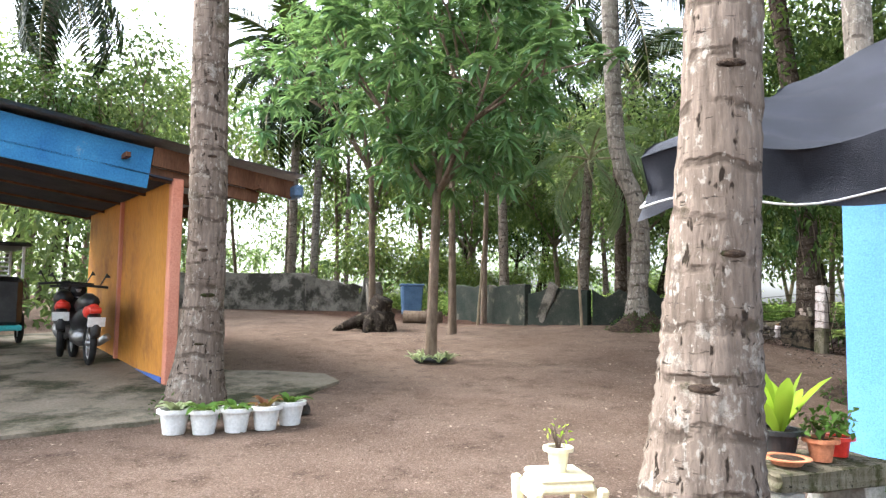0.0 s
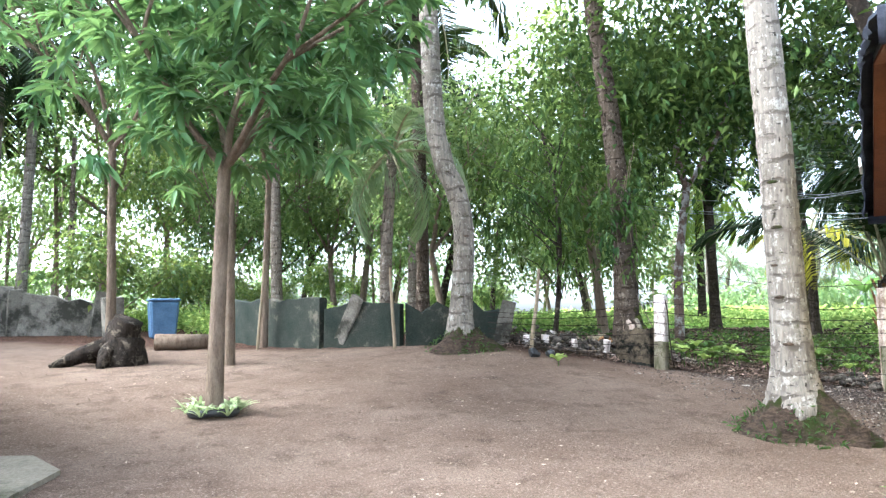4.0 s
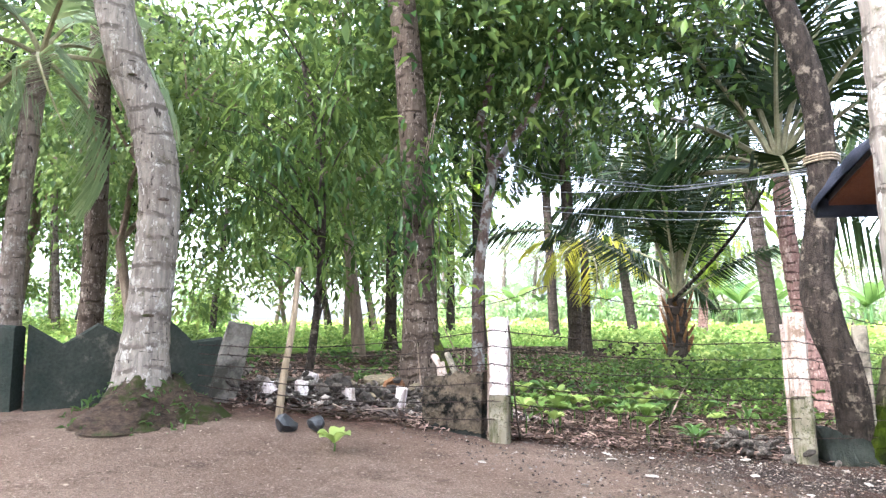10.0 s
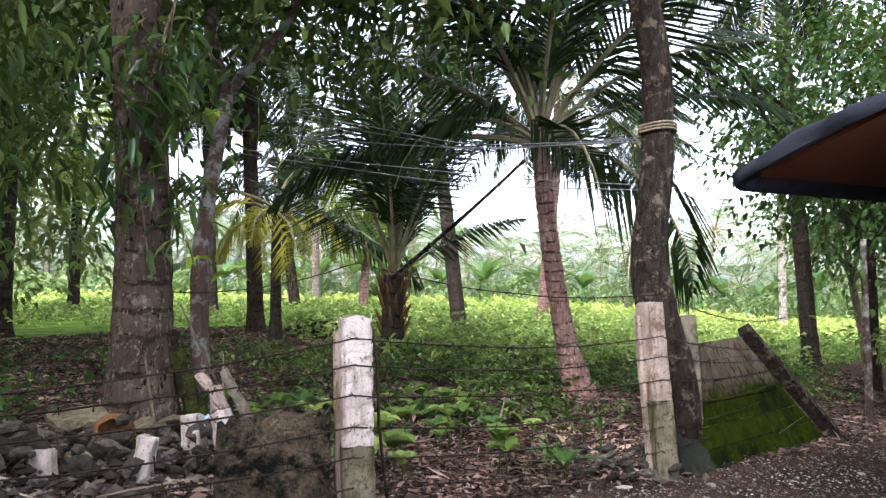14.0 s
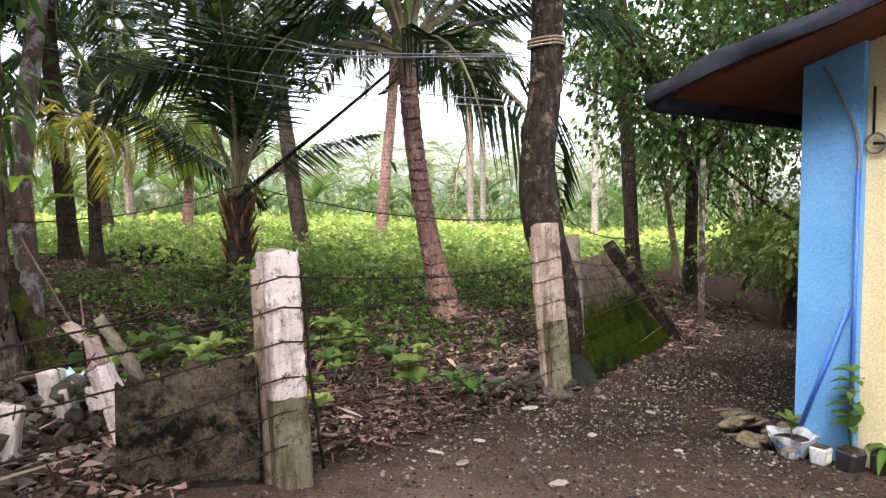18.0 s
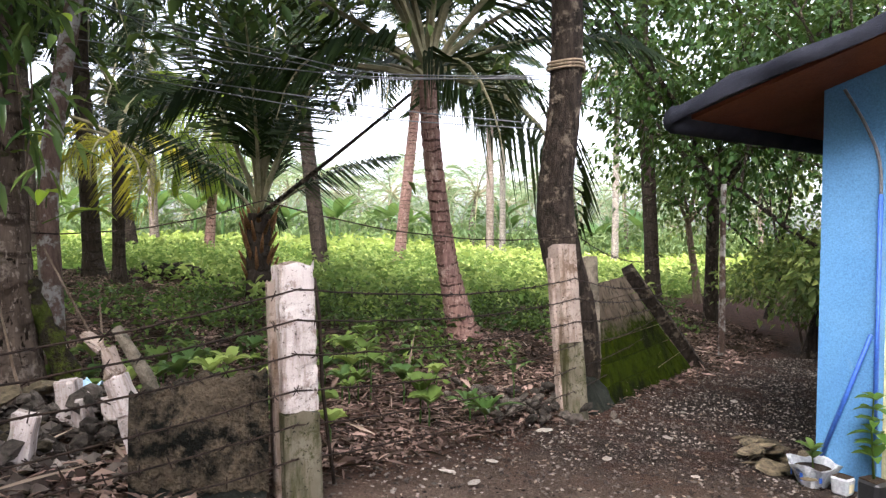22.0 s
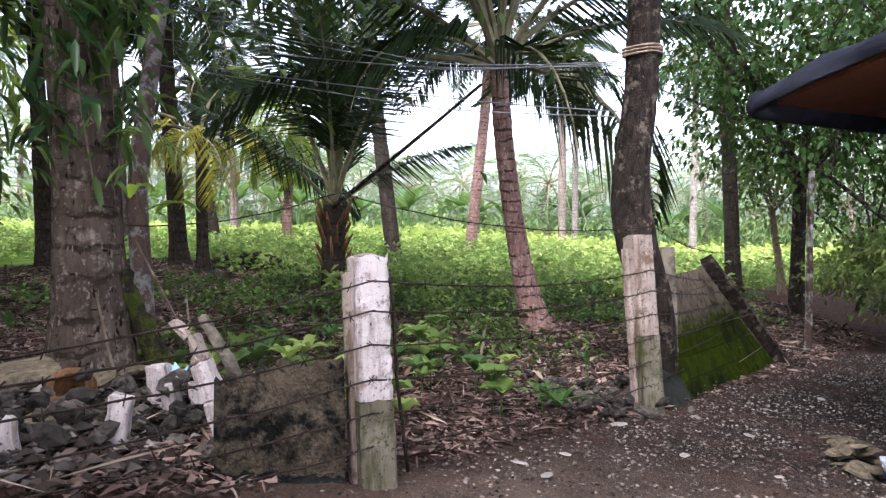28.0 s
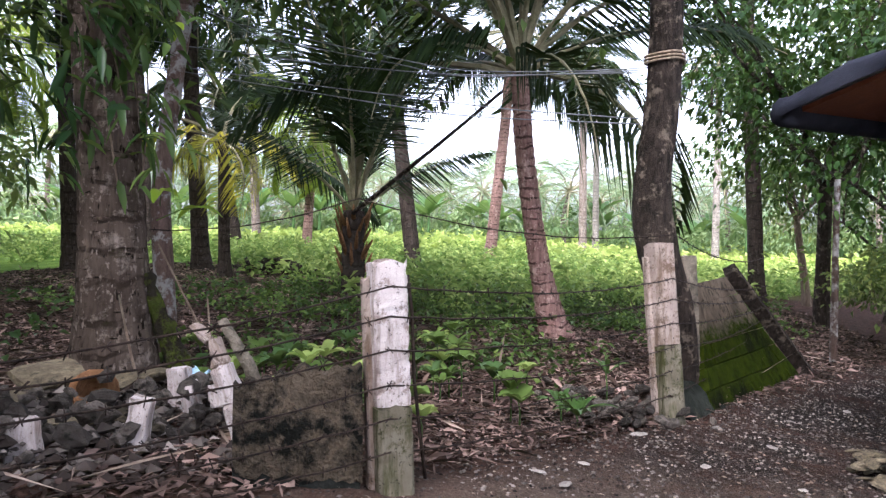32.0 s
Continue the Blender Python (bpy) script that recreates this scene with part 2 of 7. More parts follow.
    l.new(dash, s1.inputs[1])
    s2 = n.new("ShaderNodeMath")
    s2.operation = "SUBTRACT"
    l.new(s1.outputs[0], s2.inputs[0])
    l.new(broken.outputs[0], s2.inputs[1])
    bump(n, l, p, s2.outputs[0], 0.7, 0.014)
    return m


def mossy_panel():
    """Bare tan concrete above, thick moss creeping up it from the ground."""
    m, n, l, p = nodes("mossy_panel")
    tan = mix(n, l, noise_fac(n, l, 3.0, 6.0), (0.075, 0.057, 0.04), (0.15, 0.118, 0.085))
    tan = mix(n, l, noise_fac(n, l, 18.0, 6.0, lo=0.52, hi=0.66, stretch=(1.0, 1.0, 0.2)), tan, (0.035, 0.03, 0.02))
    moss = mix(n, l, noise_fac(n, l, 9.0, 8.0, lo=0.35, hi=0.65, rough=0.75), (0.010, 0.017, 0.0014), (0.036, 0.05, 0.0034))
    moss = mix(n, l, noise_fac(n, l, 2.6, 6.0, lo=0.52, hi=0.64), moss, (0.008, 0.010, 0.003))
    tc = n.new("ShaderNodeTexCoord")
    sp = n.new("ShaderNodeSeparateXYZ")
    l.new(tc.outputs["Object"], sp.inputs[0])
    ad = n.new("ShaderNodeMath")
    ad.operation, ad.inputs[1].default_value = "MULTIPLY_ADD", 0.5
    l.new(noise_fac(n, l, 3.5, 8.0, lo=0.25, hi=0.75, rough=0.7), ad.inputs[0])
    l.new(sp.outputs["Z"], ad.inputs[2])
    r = n.new("ShaderNodeMapRange")
    r.inputs["From Min"].default_value, r.inputs["From Max"].default_value = 0.98, 1.12
    l.new(ad.outputs[0], r.inputs["Value"])
    l.new(mix(n, l, r.outputs["Result"], moss, tan), p.inputs["Base Color"])
    p.inputs["Roughness"].default_value = 0.95
    p.inputs["Specular IOR Level"].default_value = 0.04
    bump(n, l, p, noise_fac(n, l, 60.0, 6.0, lo=0.2, hi=0.8, rough=0.7), 0.8, 0.02)
    return m


def limewash(name, a, b, streak, speck):
    """Limewashed concrete: cloudy white, rain streaks down it, dark pits."""
    m, n, l, p = nodes(name)
    c = mix(n, l, noise_fac(n, l, 4.0, 6.0, lo=0.35, hi=0.65), a, b)
    run = noise_fac(n, l, 14.0, 6.0, lo=0.47, hi=0.64, stretch=(1.0, 1.0, 0.10), rough=0.7)
    c = mix(n, l, run, c, streak)
    c = mix(n, l, noise_fac(n, l, 7.0, 9.0, lo=0.52, hi=0.60, rough=0.8), c, streak)
    c = mix(n, l, noise_fac(n, l, 42.0, 5.0, lo=0.59, hi=0.65, rough=0.75), c, speck)
    c = mix(n, l, noise_fac(n, l, 11.0, 8.0, lo=0.60, hi=0.68, rough=0.85), c, speck)
    l.new(c, p.inputs["Base Color"])
    p.inputs["Roughness"].default_value = 0.9
    p.inputs["Specular IOR Level"].default_value = 0.05
    bump(n, l, p, noise_fac(n, l, 45.0, 6.0, lo=0.2, hi=0.8, rough=0.75), 0.55, 0.012)
    return m


def ground_mat():
    """Bare trodden earth in the yard, leaf litter past the fence, grass further off."""
    m, n, l, p = nodes("earth")
    dirt = mix(n, l, noise_fac(n, l, 0.8, 8.0, lo=0.3, hi=0.7), (0.112, 0.076, 0.056), (0.185, 0.132, 0.101))
    dirt = mix(n, l, noise_fac(n, l, 3.0, 8.0, lo=0.5, hi=0.72, rough=0.75), dirt, (0.060, 0.041, 0.032))
    dirt = mix(n, l, 0.45, dirt, mix(n, l, noise_fac(n, l, 85.0, 5.0, lo=0.35, hi=0.65, rough=0.8), (0.0, 0.0, 0.0), (1.0, 1.0, 1.0)), "OVERLAY")
    dirt = mix(n, l, noise_fac(n, l, 45.0, 3.0, lo=0.55, hi=0.75), dirt, (0.27, 0.21, 0.165))
    # near-black tone stands for shade in the gaps between leaves
    litter = mix(n, l, noise_fac(n, l, 14.0, 9.0, lo=0.38, hi=0.6, rough=0.85), (0.006, 0.004, 0.0035), (0.10, 0.055, 0.038))
    grass = mix(n, l, noise_fac(n, l, 2.0, 8.0, lo=0.35, hi=0.65), (0.05, 0.10, 0.015), (0.16, 0.24, 0.04))
    tc = n.new("ShaderNodeTexCoord")
    sep = n.new("ShaderNodeSeparateXYZ")
    l.new(tc.outputs["Object"], sep.inputs["Vector"])

    def ramp(a, b, c, lo, hi):
        """0 to 1 as a*x + b*y + c, ruffled by noise, goes from lo to hi."""
        ax = n.new("ShaderNodeMath"); ax.operation = "MULTIPLY"; ax.inputs[1].default_value = a
        l.new(sep.outputs["X"], ax.inputs[0])
        by = n.new("ShaderNodeMath"); by.operation = "MULTIPLY_ADD"; by.inputs[1].default_value = b
        l.new(sep.outputs["Y"], by.inputs[0]); l.new(ax.outputs[0], by.inputs[2])
        cc = n.new("ShaderNodeMath"); cc.operation = "ADD"; cc.inputs[1].default_value = c
        l.new(by.outputs[0], cc.inputs[0])
        nz = n.new("ShaderNodeMath"); nz.operation = "MULTIPLY_ADD"; nz.inputs[1].default_value = 1.4
        l.new(noise_fac(n, l, 0.9, 6.0, lo=0.0, hi=1.0), nz.inputs[0]); l.new(cc.outputs[0], nz.inputs[2])
        r = n.new("ShaderNodeMapRange")
        r.inputs["From Min"].default_value, r.inputs["From Max"].default_value = lo, hi
        l.new(nz.outputs[0], r.inputs["Value"])
        return r.outputs["Result"]
    # beyond the fence line through the two posts
    fence = ramp(0.58, 0.81, -12.15, 0.3, 1.1)
    far = ramp(0.75, 0.66, -20.5, 0.0, 3.5)
    # dark gravel; shade from house and trees deepens its colour further
    gravel = mix(n, l, noise_fac(n, l, 40.0, 6.0, lo=0.4, hi=0.6, rough=0.8), (0.006, 0.0048, 0.004), (0.040, 0.030, 0.025))
    gravel = mix(n, l, noise_fac(n, l, 2.0, 6.0, lo=0.5, hi=0.65), gravel, (0.046, 0.025, 0.018))
    gravel = mix(n, l, noise_fac(n, l, 110.0, 2.0, lo=0.6, hi=0.68), gravel, (0.17, 0.145, 0.125))
    dirt = mix(n, l, ramp(1.0, 0.0, -5.8, 0.0, 2.2), dirt, gravel)
    c = mix(n, l, fence, dirt, litter)
    c = mix(n, l, far, c, grass)
    l.new(c, p.inputs["Base Color"])
    p.inputs["Roughness"].default_value = 0.95
    p.inputs["Specular IOR Level"].default_value = 0.03
    h = noise_fac(n, l, 30.0, 8.0, lo=0.2, hi=0.8, rough=0.75)
    bump(n, l, p, h, 0.8, 0.03)
    return m


M = dict(
    earth=ground_mat(),
    concrete=surface("concrete", (0.30, 0.28, 0.25), (0.42, 0.40, 0.36), 3.0, 50, stain=(0.10, 0.10, 0.06), stain_lo=0.52, stain_hi=0.7),
    plaster=surface("stained_plaster", (0.1402, 0.1245, 0.1028), (0.1943, 0.1725, 0.1455), 1.5, 40, stain=(0.040, 0.037, 0.029), stain_scale=1.6, stain_lo=0.45, stain_hi=0.58),
    floor_concrete=surface("floor_concrete", (0.165, 0.138, 0.103), (0.23, 0.196, 0.152), 1.5, 40, stain=(0.042, 0.044, 0.024), stain_scale=0.9, stain_lo=0.48, stain_hi=0.60, bumpy=0.5),
    white_post=limewash("limewashed_concrete", (0.48, 0.41, 0.38), (0.60, 0.54, 0.51), (0.26, 0.20, 0.17), (0.07, 0.055, 0.045)),
    post_worn=limewash("worn_limewash", (0.26, 0.20, 0.165), (0.37, 0.30, 0.255), (0.13, 0.09, 0.062), (0.035, 0.028, 0.022)),
    mossy_panel=mossy_panel(),
    husk=surface("coconut_husk", (0.15, 0.07, 0.03), (0.27, 0.14, 0.065), 12.0, 60, stretch=(1, 1, 5), bumpy=0.8),
    sheet_blue=surface("pale_blue_plastic", (0.35, 0.55, 0.75), (0.55, 0.70, 0.82), 6.0, 60, rough=0.35),
    grit=leafy("gravel", (0.016, 0.012, 0.010), (0.33, 0.28, 0.24), (0.035, 0.025, 0.02), gloss=0.9, trans=0.0, cam_scale=2.0, skew=2.2),
    # dark boards, deepened further by under-roof shade put into the colour
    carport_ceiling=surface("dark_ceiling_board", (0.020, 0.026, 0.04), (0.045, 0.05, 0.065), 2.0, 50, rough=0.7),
    post_foot=limewash("damp_concrete", (0.11, 0.096, 0.066), (0.20, 0.175, 0.13), (0.045, 0.045, 0.016), (0.015, 0.015, 0.010)),
    wrapped_white=surface("wrapped_white", (0.32, 0.34, 0.37), (0.5, 0.5, 0.5), 9.0, 60, rough=0.5, stain=(0.05, 0.06, 0.09), stain_scale=6.0, stain_lo=0.55, stain_hi=0.62, spec=0.3),
    old_block=surface("weathered_block", (0.128, 0.108, 0.08), (0.24, 0.2, 0.152), 5.0, 55, stain=(0.028, 0.0272, 0.02), stain_scale=2.0, stain_lo=0.45, stain_hi=0.6, bumpy=0.7, rand=0.2),
    dark_block=surface("black_mossy_block", (0.018, 0.0192, 0.016), (0.036, 0.036, 0.03), 3.0, 50, stain=(0.088, 0.076, 0.06), stain_scale=0.9, stain_lo=0.56, stain_hi=0.7, bumpy=0.6, rand=0.2),
    dark_plaster=surface("black_mossy_plaster", (0.01875, 0.024, 0.0195), (0.04125, 0.0435, 0.0345), 2.0, 40, stain=(0.15, 0.1275, 0.1013), stain_scale=2.0, stain_lo=0.56, stain_hi=0.68, bumpy=0.6),
    old_plaster=surface("blackened_plaster", (0.07, 0.053, 0.036), (0.14, 0.108, 0.074), 5.0, 50, stain=(0.008, 0.008, 0.006), stain_scale=3.4, stain_lo=0.47, stain_hi=0.56, bumpy=1.0, dist=0.03),
    rubble=surface("rubble", (0.0527, 0.04216, 0.0341), (0.1457, 0.124, 0.1054), 6.0, 40, stain=(0.0186, 0.01736, 0.0124), stain_scale=3.0, stain_lo=0.48, stain_hi=0.65, bumpy=0.7, rand=0.5),
    rubble_old=surface("rubble_old", (0.084, 0.069, 0.057), (0.192, 0.168, 0.144), 6.0, 40, stain=(0.03, 0.033, 0.024), stain_scale=3.0, stain_lo=0.48, stain_hi=0.65, bumpy=0.7, rand=0.45),
    stone=surface("river_stone", (0.06, 0.048, 0.032), (0.15, 0.12, 0.075), 5.0, 50, rough=0.8, rand=0.5, stain=(0.02, 0.018, 0.012), stain_scale=8.0),
    yellow=surface("pale_yellow_paint", (0.5032, 0.4218, 0.2368), (0.5402, 0.4662, 0.2886), 1.5, 90, rough=0.65, stain=(0.407, 0.3404, 0.1998), stain_scale=1.4, stain_lo=0.6, stain_hi=0.8, bumpy=0.15),
    blue=surface("sky_blue_paint", (0.1034, 0.2554, 0.4742), (0.1277, 0.2918, 0.5107), 1.5, 90, rough=0.55, stain=(0.1702, 0.3162, 0.4742), stain_scale=5.0, stain_lo=0.64, stain_hi=0.72, bumpy=0.12),
    blue_dark=surface("deep_blue_paint", (0.03, 0.10, 0.42), (0.05, 0.15, 0.50), 2.0, 60, rough=0.5, spec=0.4),
    soffit=surface("red_brown_boards", (0.128, 0.04608, 0.0256), (0.1664, 0.064, 0.0352), 3.0, 60, rough=0.6, stretch=(1, 1, 1), stain=(0.0768, 0.032, 0.0224), stain_scale=2.0),
    net=surface("dark_shade_net", (0.0128, 0.01408, 0.02048), (0.0288, 0.03072, 0.0416), 4.0, 150, rough=0.75, bumpy=0.5, dist=0.006),
    net_grey=surface("shiny_shade_net", (0.012, 0.013, 0.018), (0.032, 0.033, 0.044), 2.0, 160, rough=0.55, bumpy=0.5, dist=0.006, spec=0.2),
    roof=surface("galvanised_sheet", (0.255, 0.272, 0.289), (0.3825, 0.3995, 0.408), 2.0, 40, rough=0.4, metal=0.6, stain=(0.17, 0.1105, 0.0765), stain_scale=1.5, stain_lo=0.58, stain_hi=0.7, spec=0.4),
    orange=surface("orange_plywood", (0.496, 0.208, 0.04), (0.576, 0.272, 0.056), 1.5, 60, rough=0.6, stretch=(1, 1, 0.2), stain=(0.304, 0.128, 0.04), stain_scale=1.0),
    salmon=surface("salmon_paint", (0.561, 0.221, 0.1445), (0.612, 0.272, 0.187), 3.0, 60, rough=0.55),
    carport_blue=surface("worn_blue_paint", (0.0315, 0.144, 0.324), (0.054, 0.216, 0.414), 2.0, 50, rough=0.55, stain=(0.27, 0.324, 0.36), stain_scale=2.0, stain_lo=0.6, stain_hi=0.72),
    brown_wood=surface("brown_wood", (0.09, 0.042, 0.024), (0.144, 0.072, 0.042), 6.0, 60, stretch=(1, 1, 0.2)),
    wood=surface("weathered_wood", (0.16, 0.12, 0.08), (0.288, 0.224, 0.152), 6.0, 50, stretch=(6, 6, 0.6), stain=(0.08, 0.06, 0.04)),
    plastic_white=surface("white_plastic", (0.612, 0.612, 0.595), (0.68, 0.6715, 0.6545), 4.0, 40, rough=0.4, stain=(0.442, 0.3995, 0.34), stain_scale=4.0, stain_lo=0.56, stain_hi=0.75, bumpy=0.05, spec=0.4),
    plastic_cream=surface("cream_plastic", (0.74, 0.66, 0.44), (0.80, 0.72, 0.50), 4.0, 40, rough=0.4, bumpy=0.05, spec=0.4),
    plastic_black=surface("black_plastic", (0.012, 0.012, 0.014), (0.03, 0.03, 0.03), 5.0, 50, rough=0.45, bumpy=0.1, spec=0.4),
    plastic_red=surface("red_plastic", (0.55, 0.03, 0.02), (0.65, 0.05, 0.03), 4.0, 40, rough=0.35, bumpy=0.05, spec=0.4),
    plastic_blue=surface("dull_blue_plastic", (0.05, 0.10, 0.18), (0.08, 0.14, 0.23), 4.0, 40, rough=0.5, bumpy=0.1, spec=0.4),
    terracotta=surface("terracotta", (0.44, 0.16, 0.08), (0.528, 0.224, 0.12), 5.0, 60, rough=0.8),
    pink=surface("pink_plastic_film", (0.72, 0.26, 0.32), (0.80, 0.36, 0.42), 5.0, 40, rough=0.4, spec=0.4),
    soil=surface("potting_soil", (0.03, 0.02, 0.014), (0.07, 0.05, 0.035), 20.0, 80, bumpy=0.8),
    rubber=surface("rubber", (0.012, 0.012, 0.012), (0.025, 0.025, 0.025), 8.0, 60, rough=0.8),
    chrome=surface("dull_metal", (0.35, 0.35, 0.36), (0.5, 0.5, 0.5), 5.0, 60, rough=0.35, metal=1.0, spec=0.4),
    teal=surface("teal_paint", (0.05, 0.42, 0.46), (0.07, 0.5, 0.52), 3.0, 50, rough=0.35, spec=0.4),
    wire=surface("rusty_wire", (0.018, 0.013, 0.011), (0.05, 0.034, 0.026), 20.0, 80, rough=0.7, metal=0.4),
    cable=surface("grey_cable", (0.084, 0.084, 0.09), (0.132, 0.132, 0.138), 5.0, 40, rough=0.45, spec=0.5),
    bark=surface("grey_brown_bark", (0.136, 0.096, 0.068), (0.224, 0.168, 0.124), 6.0, 40, stretch=(3, 3, 0.7), stain=(0.072, 0.064, 0.04), bumpy=0.8, dist=0.02),
    bark_dark=surface("dark_damp_bark", (0.02025, 0.01575, 0.01238), (0.06525, 0.04838, 0.03713), 9.0, 45, stretch=(2, 2, 0.8), stain=(0.1913, 0.152, 0.1125), stain_scale=7.0, stain_lo=0.54, stain_hi=0.62, bumpy=1.0, dist=0.03),
    bark_brown=surface("brown_dry_bark", (0.05, 0.032, 0.024), (0.10, 0.066, 0.05), 6.0, 40, stretch=(3, 3, 0.7), stain=(0.288, 0.272, 0.248), stain_scale=3.5, stain_lo=0.48, stain_hi=0.58, bumpy=0.7, dist=0.02),
    bark_blotched=surface("blotched_reddish_bark", (0.085, 0.055, 0.044), (0.14, 0.095, 0.076), 7.0, 40, stretch=(3, 3, 0.7), stain=(0.27, 0.255, 0.235), stain_scale=5.0, stain_lo=0.5, stain_hi=0.56, bumpy=0.8, dist=0.02),
    coco=coconut_bark("coconut_bark", (0.175, 0.138, 0.112), (0.108, 0.083, 0.065), (0.05, 0.043, 0.024), blotch=(0.25, 0.222, 0.19), crack=0.61),
    coco_brown=coconut_bark("brown_coconut_bark", (0.078, 0.059, 0.045), (0.038, 0.027, 0.02), (0.024, 0.023, 0.008), blotch=(0.15, 0.122, 0.10), crack=0.61),
    coco_pale=coconut_bark("pale_coconut_bark", (0.20, 0.172, 0.145), (0.128, 0.107, 0.088), (0.056, 0.054, 0.026), blotch=(0.31, 0.285, 0.25)),
    # grove trunks: their backlit shade is put into this darker bark colour
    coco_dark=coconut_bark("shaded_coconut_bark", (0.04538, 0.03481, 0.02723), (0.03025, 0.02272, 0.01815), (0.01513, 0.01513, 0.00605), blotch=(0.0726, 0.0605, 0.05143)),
    coco_pink=coconut_bark("pinkish_banded_bark", (0.2419, 0.1462, 0.121), (0.1613, 0.09072, 0.0756), (0.1008, 0.0756, 0.04536), ring=14.0, blotch=(0.3629, 0.252, 0.2117), scar=0.36),
    root=surface("root_mat", (0.045, 0.0315, 0.024), (0.12, 0.0825, 0.06), 15.0, 60, stretch=(1, 1, 3), stain=(0.045, 0.05625, 0.015), stain_scale=4.0, stain_lo=0.5, stain_hi=0.6, bumpy=0.9, dist=0.03),
    rachis=surface("frond_stem", (0.13, 0.12, 0.06), (0.26, 0.23, 0.14), 4.0, 40, rough=0.6),
    black_concrete=surface("rough_black_concrete", (0.010, 0.012, 0.009), (0.026, 0.028, 0.022), 4.0, 50, stain=(0.04, 0.038, 0.026), stain_scale=3.0, stain_lo=0.58, stain_hi=0.68, bumpy=0.6),
    mossy_bark=surface("mossy_bark", (0.04, 0.055, 0.008), (0.10, 0.12, 0.015), 7.0, 60, stain=(0.028, 0.022, 0.015), stain_scale=6.0, stain_lo=0.46, stain_hi=0.56, bumpy=1.0, dist=0.03),
    mango=leafy("mango_leaves", (0.045, 0.105, 0.045), (0.16, 0.27, 0.105), (0.06, 0.14, 0.06), gloss=0.28, trans=0.4),
    wood_leaf=leafy("woodland_leaves", (0.065, 0.11, 0.035), (0.27, 0.30, 0.085), (0.06, 0.11, 0.04), gloss=0.3, trans=0.5),
    wood_leaf_light=leafy("light_woodland_leaves", (0.07, 0.12, 0.045), (0.22, 0.265, 0.10), (0.045, 0.085, 0.035), trans=0.5),
    dark_leaf=leafy("dark_leaves", (0.024, 0.06, 0.0144), (0.064, 0.116, 0.024), (0.0176, 0.044, 0.012), gloss=0.3, trans=0.2),
    glossy_leaf=leafy("hanging_glossy_leaves", (0.022, 0.05, 0.016), (0.13, 0.18, 0.045), (0.016, 0.04, 0.014), gloss=0.25, trans=0.3),
    # near-black green: the backlit darkness of the fronds is in the colour
    frond=leafy("shaded_fronds", (0.009, 0.018, 0.006), (0.030, 0.050, 0.013), (0.006, 0.013, 0.0045), gloss=0.5, trans=0.07),
    # far palm green, paled because distance haze is put into the colour
    frond_far=leafy("haze_paled_fronds", (0.15, 0.20, 0.11), (0.30, 0.35, 0.20), (0.11, 0.165, 0.09), gloss=0.4, trans=0.4),
    # brighter copy of the frond green, with sunlight put into the colour
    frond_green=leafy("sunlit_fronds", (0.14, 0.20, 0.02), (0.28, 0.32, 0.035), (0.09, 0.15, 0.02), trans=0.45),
    frond_yellow=leafy("yellow_fronds", (0.35, 0.30, 0.02), (0.50, 0.42, 0.03), (0.25, 0.25, 0.02), trans=0.45),
    # weed tones: field sunlight and fence-side shade are put into the colours
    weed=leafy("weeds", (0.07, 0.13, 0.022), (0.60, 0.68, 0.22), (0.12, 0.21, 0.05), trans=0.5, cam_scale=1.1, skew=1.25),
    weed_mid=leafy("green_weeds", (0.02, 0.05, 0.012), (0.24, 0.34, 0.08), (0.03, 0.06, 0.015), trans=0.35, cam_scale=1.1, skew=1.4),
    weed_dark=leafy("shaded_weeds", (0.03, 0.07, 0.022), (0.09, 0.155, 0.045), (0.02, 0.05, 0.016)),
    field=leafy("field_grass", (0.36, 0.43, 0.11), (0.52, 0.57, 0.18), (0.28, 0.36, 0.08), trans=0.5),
    # far undergrowth carries the same haze in its paler tones
    thicket=leafy("hazed_thicket", (0.16, 0.23, 0.10), (0.33, 0.40, 0.19), (0.09, 0.15, 0.07), trans=0.5),
    banana=leafy("banana_leaves", (0.062, 0.124, 0.0372), (0.1116, 0.186, 0.0682), (0.0434, 0.093, 0.031), trans=0.4),
    litter=leafy("dead_leaves", (0.018, 0.010, 0.008), (0.43, 0.29, 0.235), (0.03, 0.018, 0.014), gloss=0.8, trans=0.05, cam_scale=1.3, skew=1.7),
    debris=leafy("dry_bits", (0.06, 0.04, 0.028), (0.46, 0.36, 0.28), (0.12, 0.08, 0.06), gloss=0.9, trans=0.05, skew=1.6),
    chip=surface("pale_chips", (0.208, 0.1768, 0.1456), (0.3224, 0.2912, 0.26), 8.0, 50, rand=0.4),
    potleaf=leafy("pot_plant_leaves", (0.04, 0.096, 0.016), (0.096, 0.176, 0.032), (0.064, 0.136, 0.024)),
    potleaf_lime=leafy("lime_leaves", (0.22, 0.36, 0.025), (0.40, 0.52, 0.05), (0.28, 0.42, 0.03), trans=0.4),
    potleaf_red=leafy("reddish_leaves", (0.13, 0.04, 0.025), (0.20, 0.08, 0.04), (0.10, 0.05, 0.03)),
    potleaf_pale=leafy("striped_pale_leaves", (0.22, 0.28, 0.12), (0.50, 0.52, 0.34), (0.12, 0.20, 0.06)),
    purple=leafy("purplish_leaves", (0.13, 0.085, 0.075), (0.24, 0.16, 0.13), (0.18, 0.17, 0.10)),
)

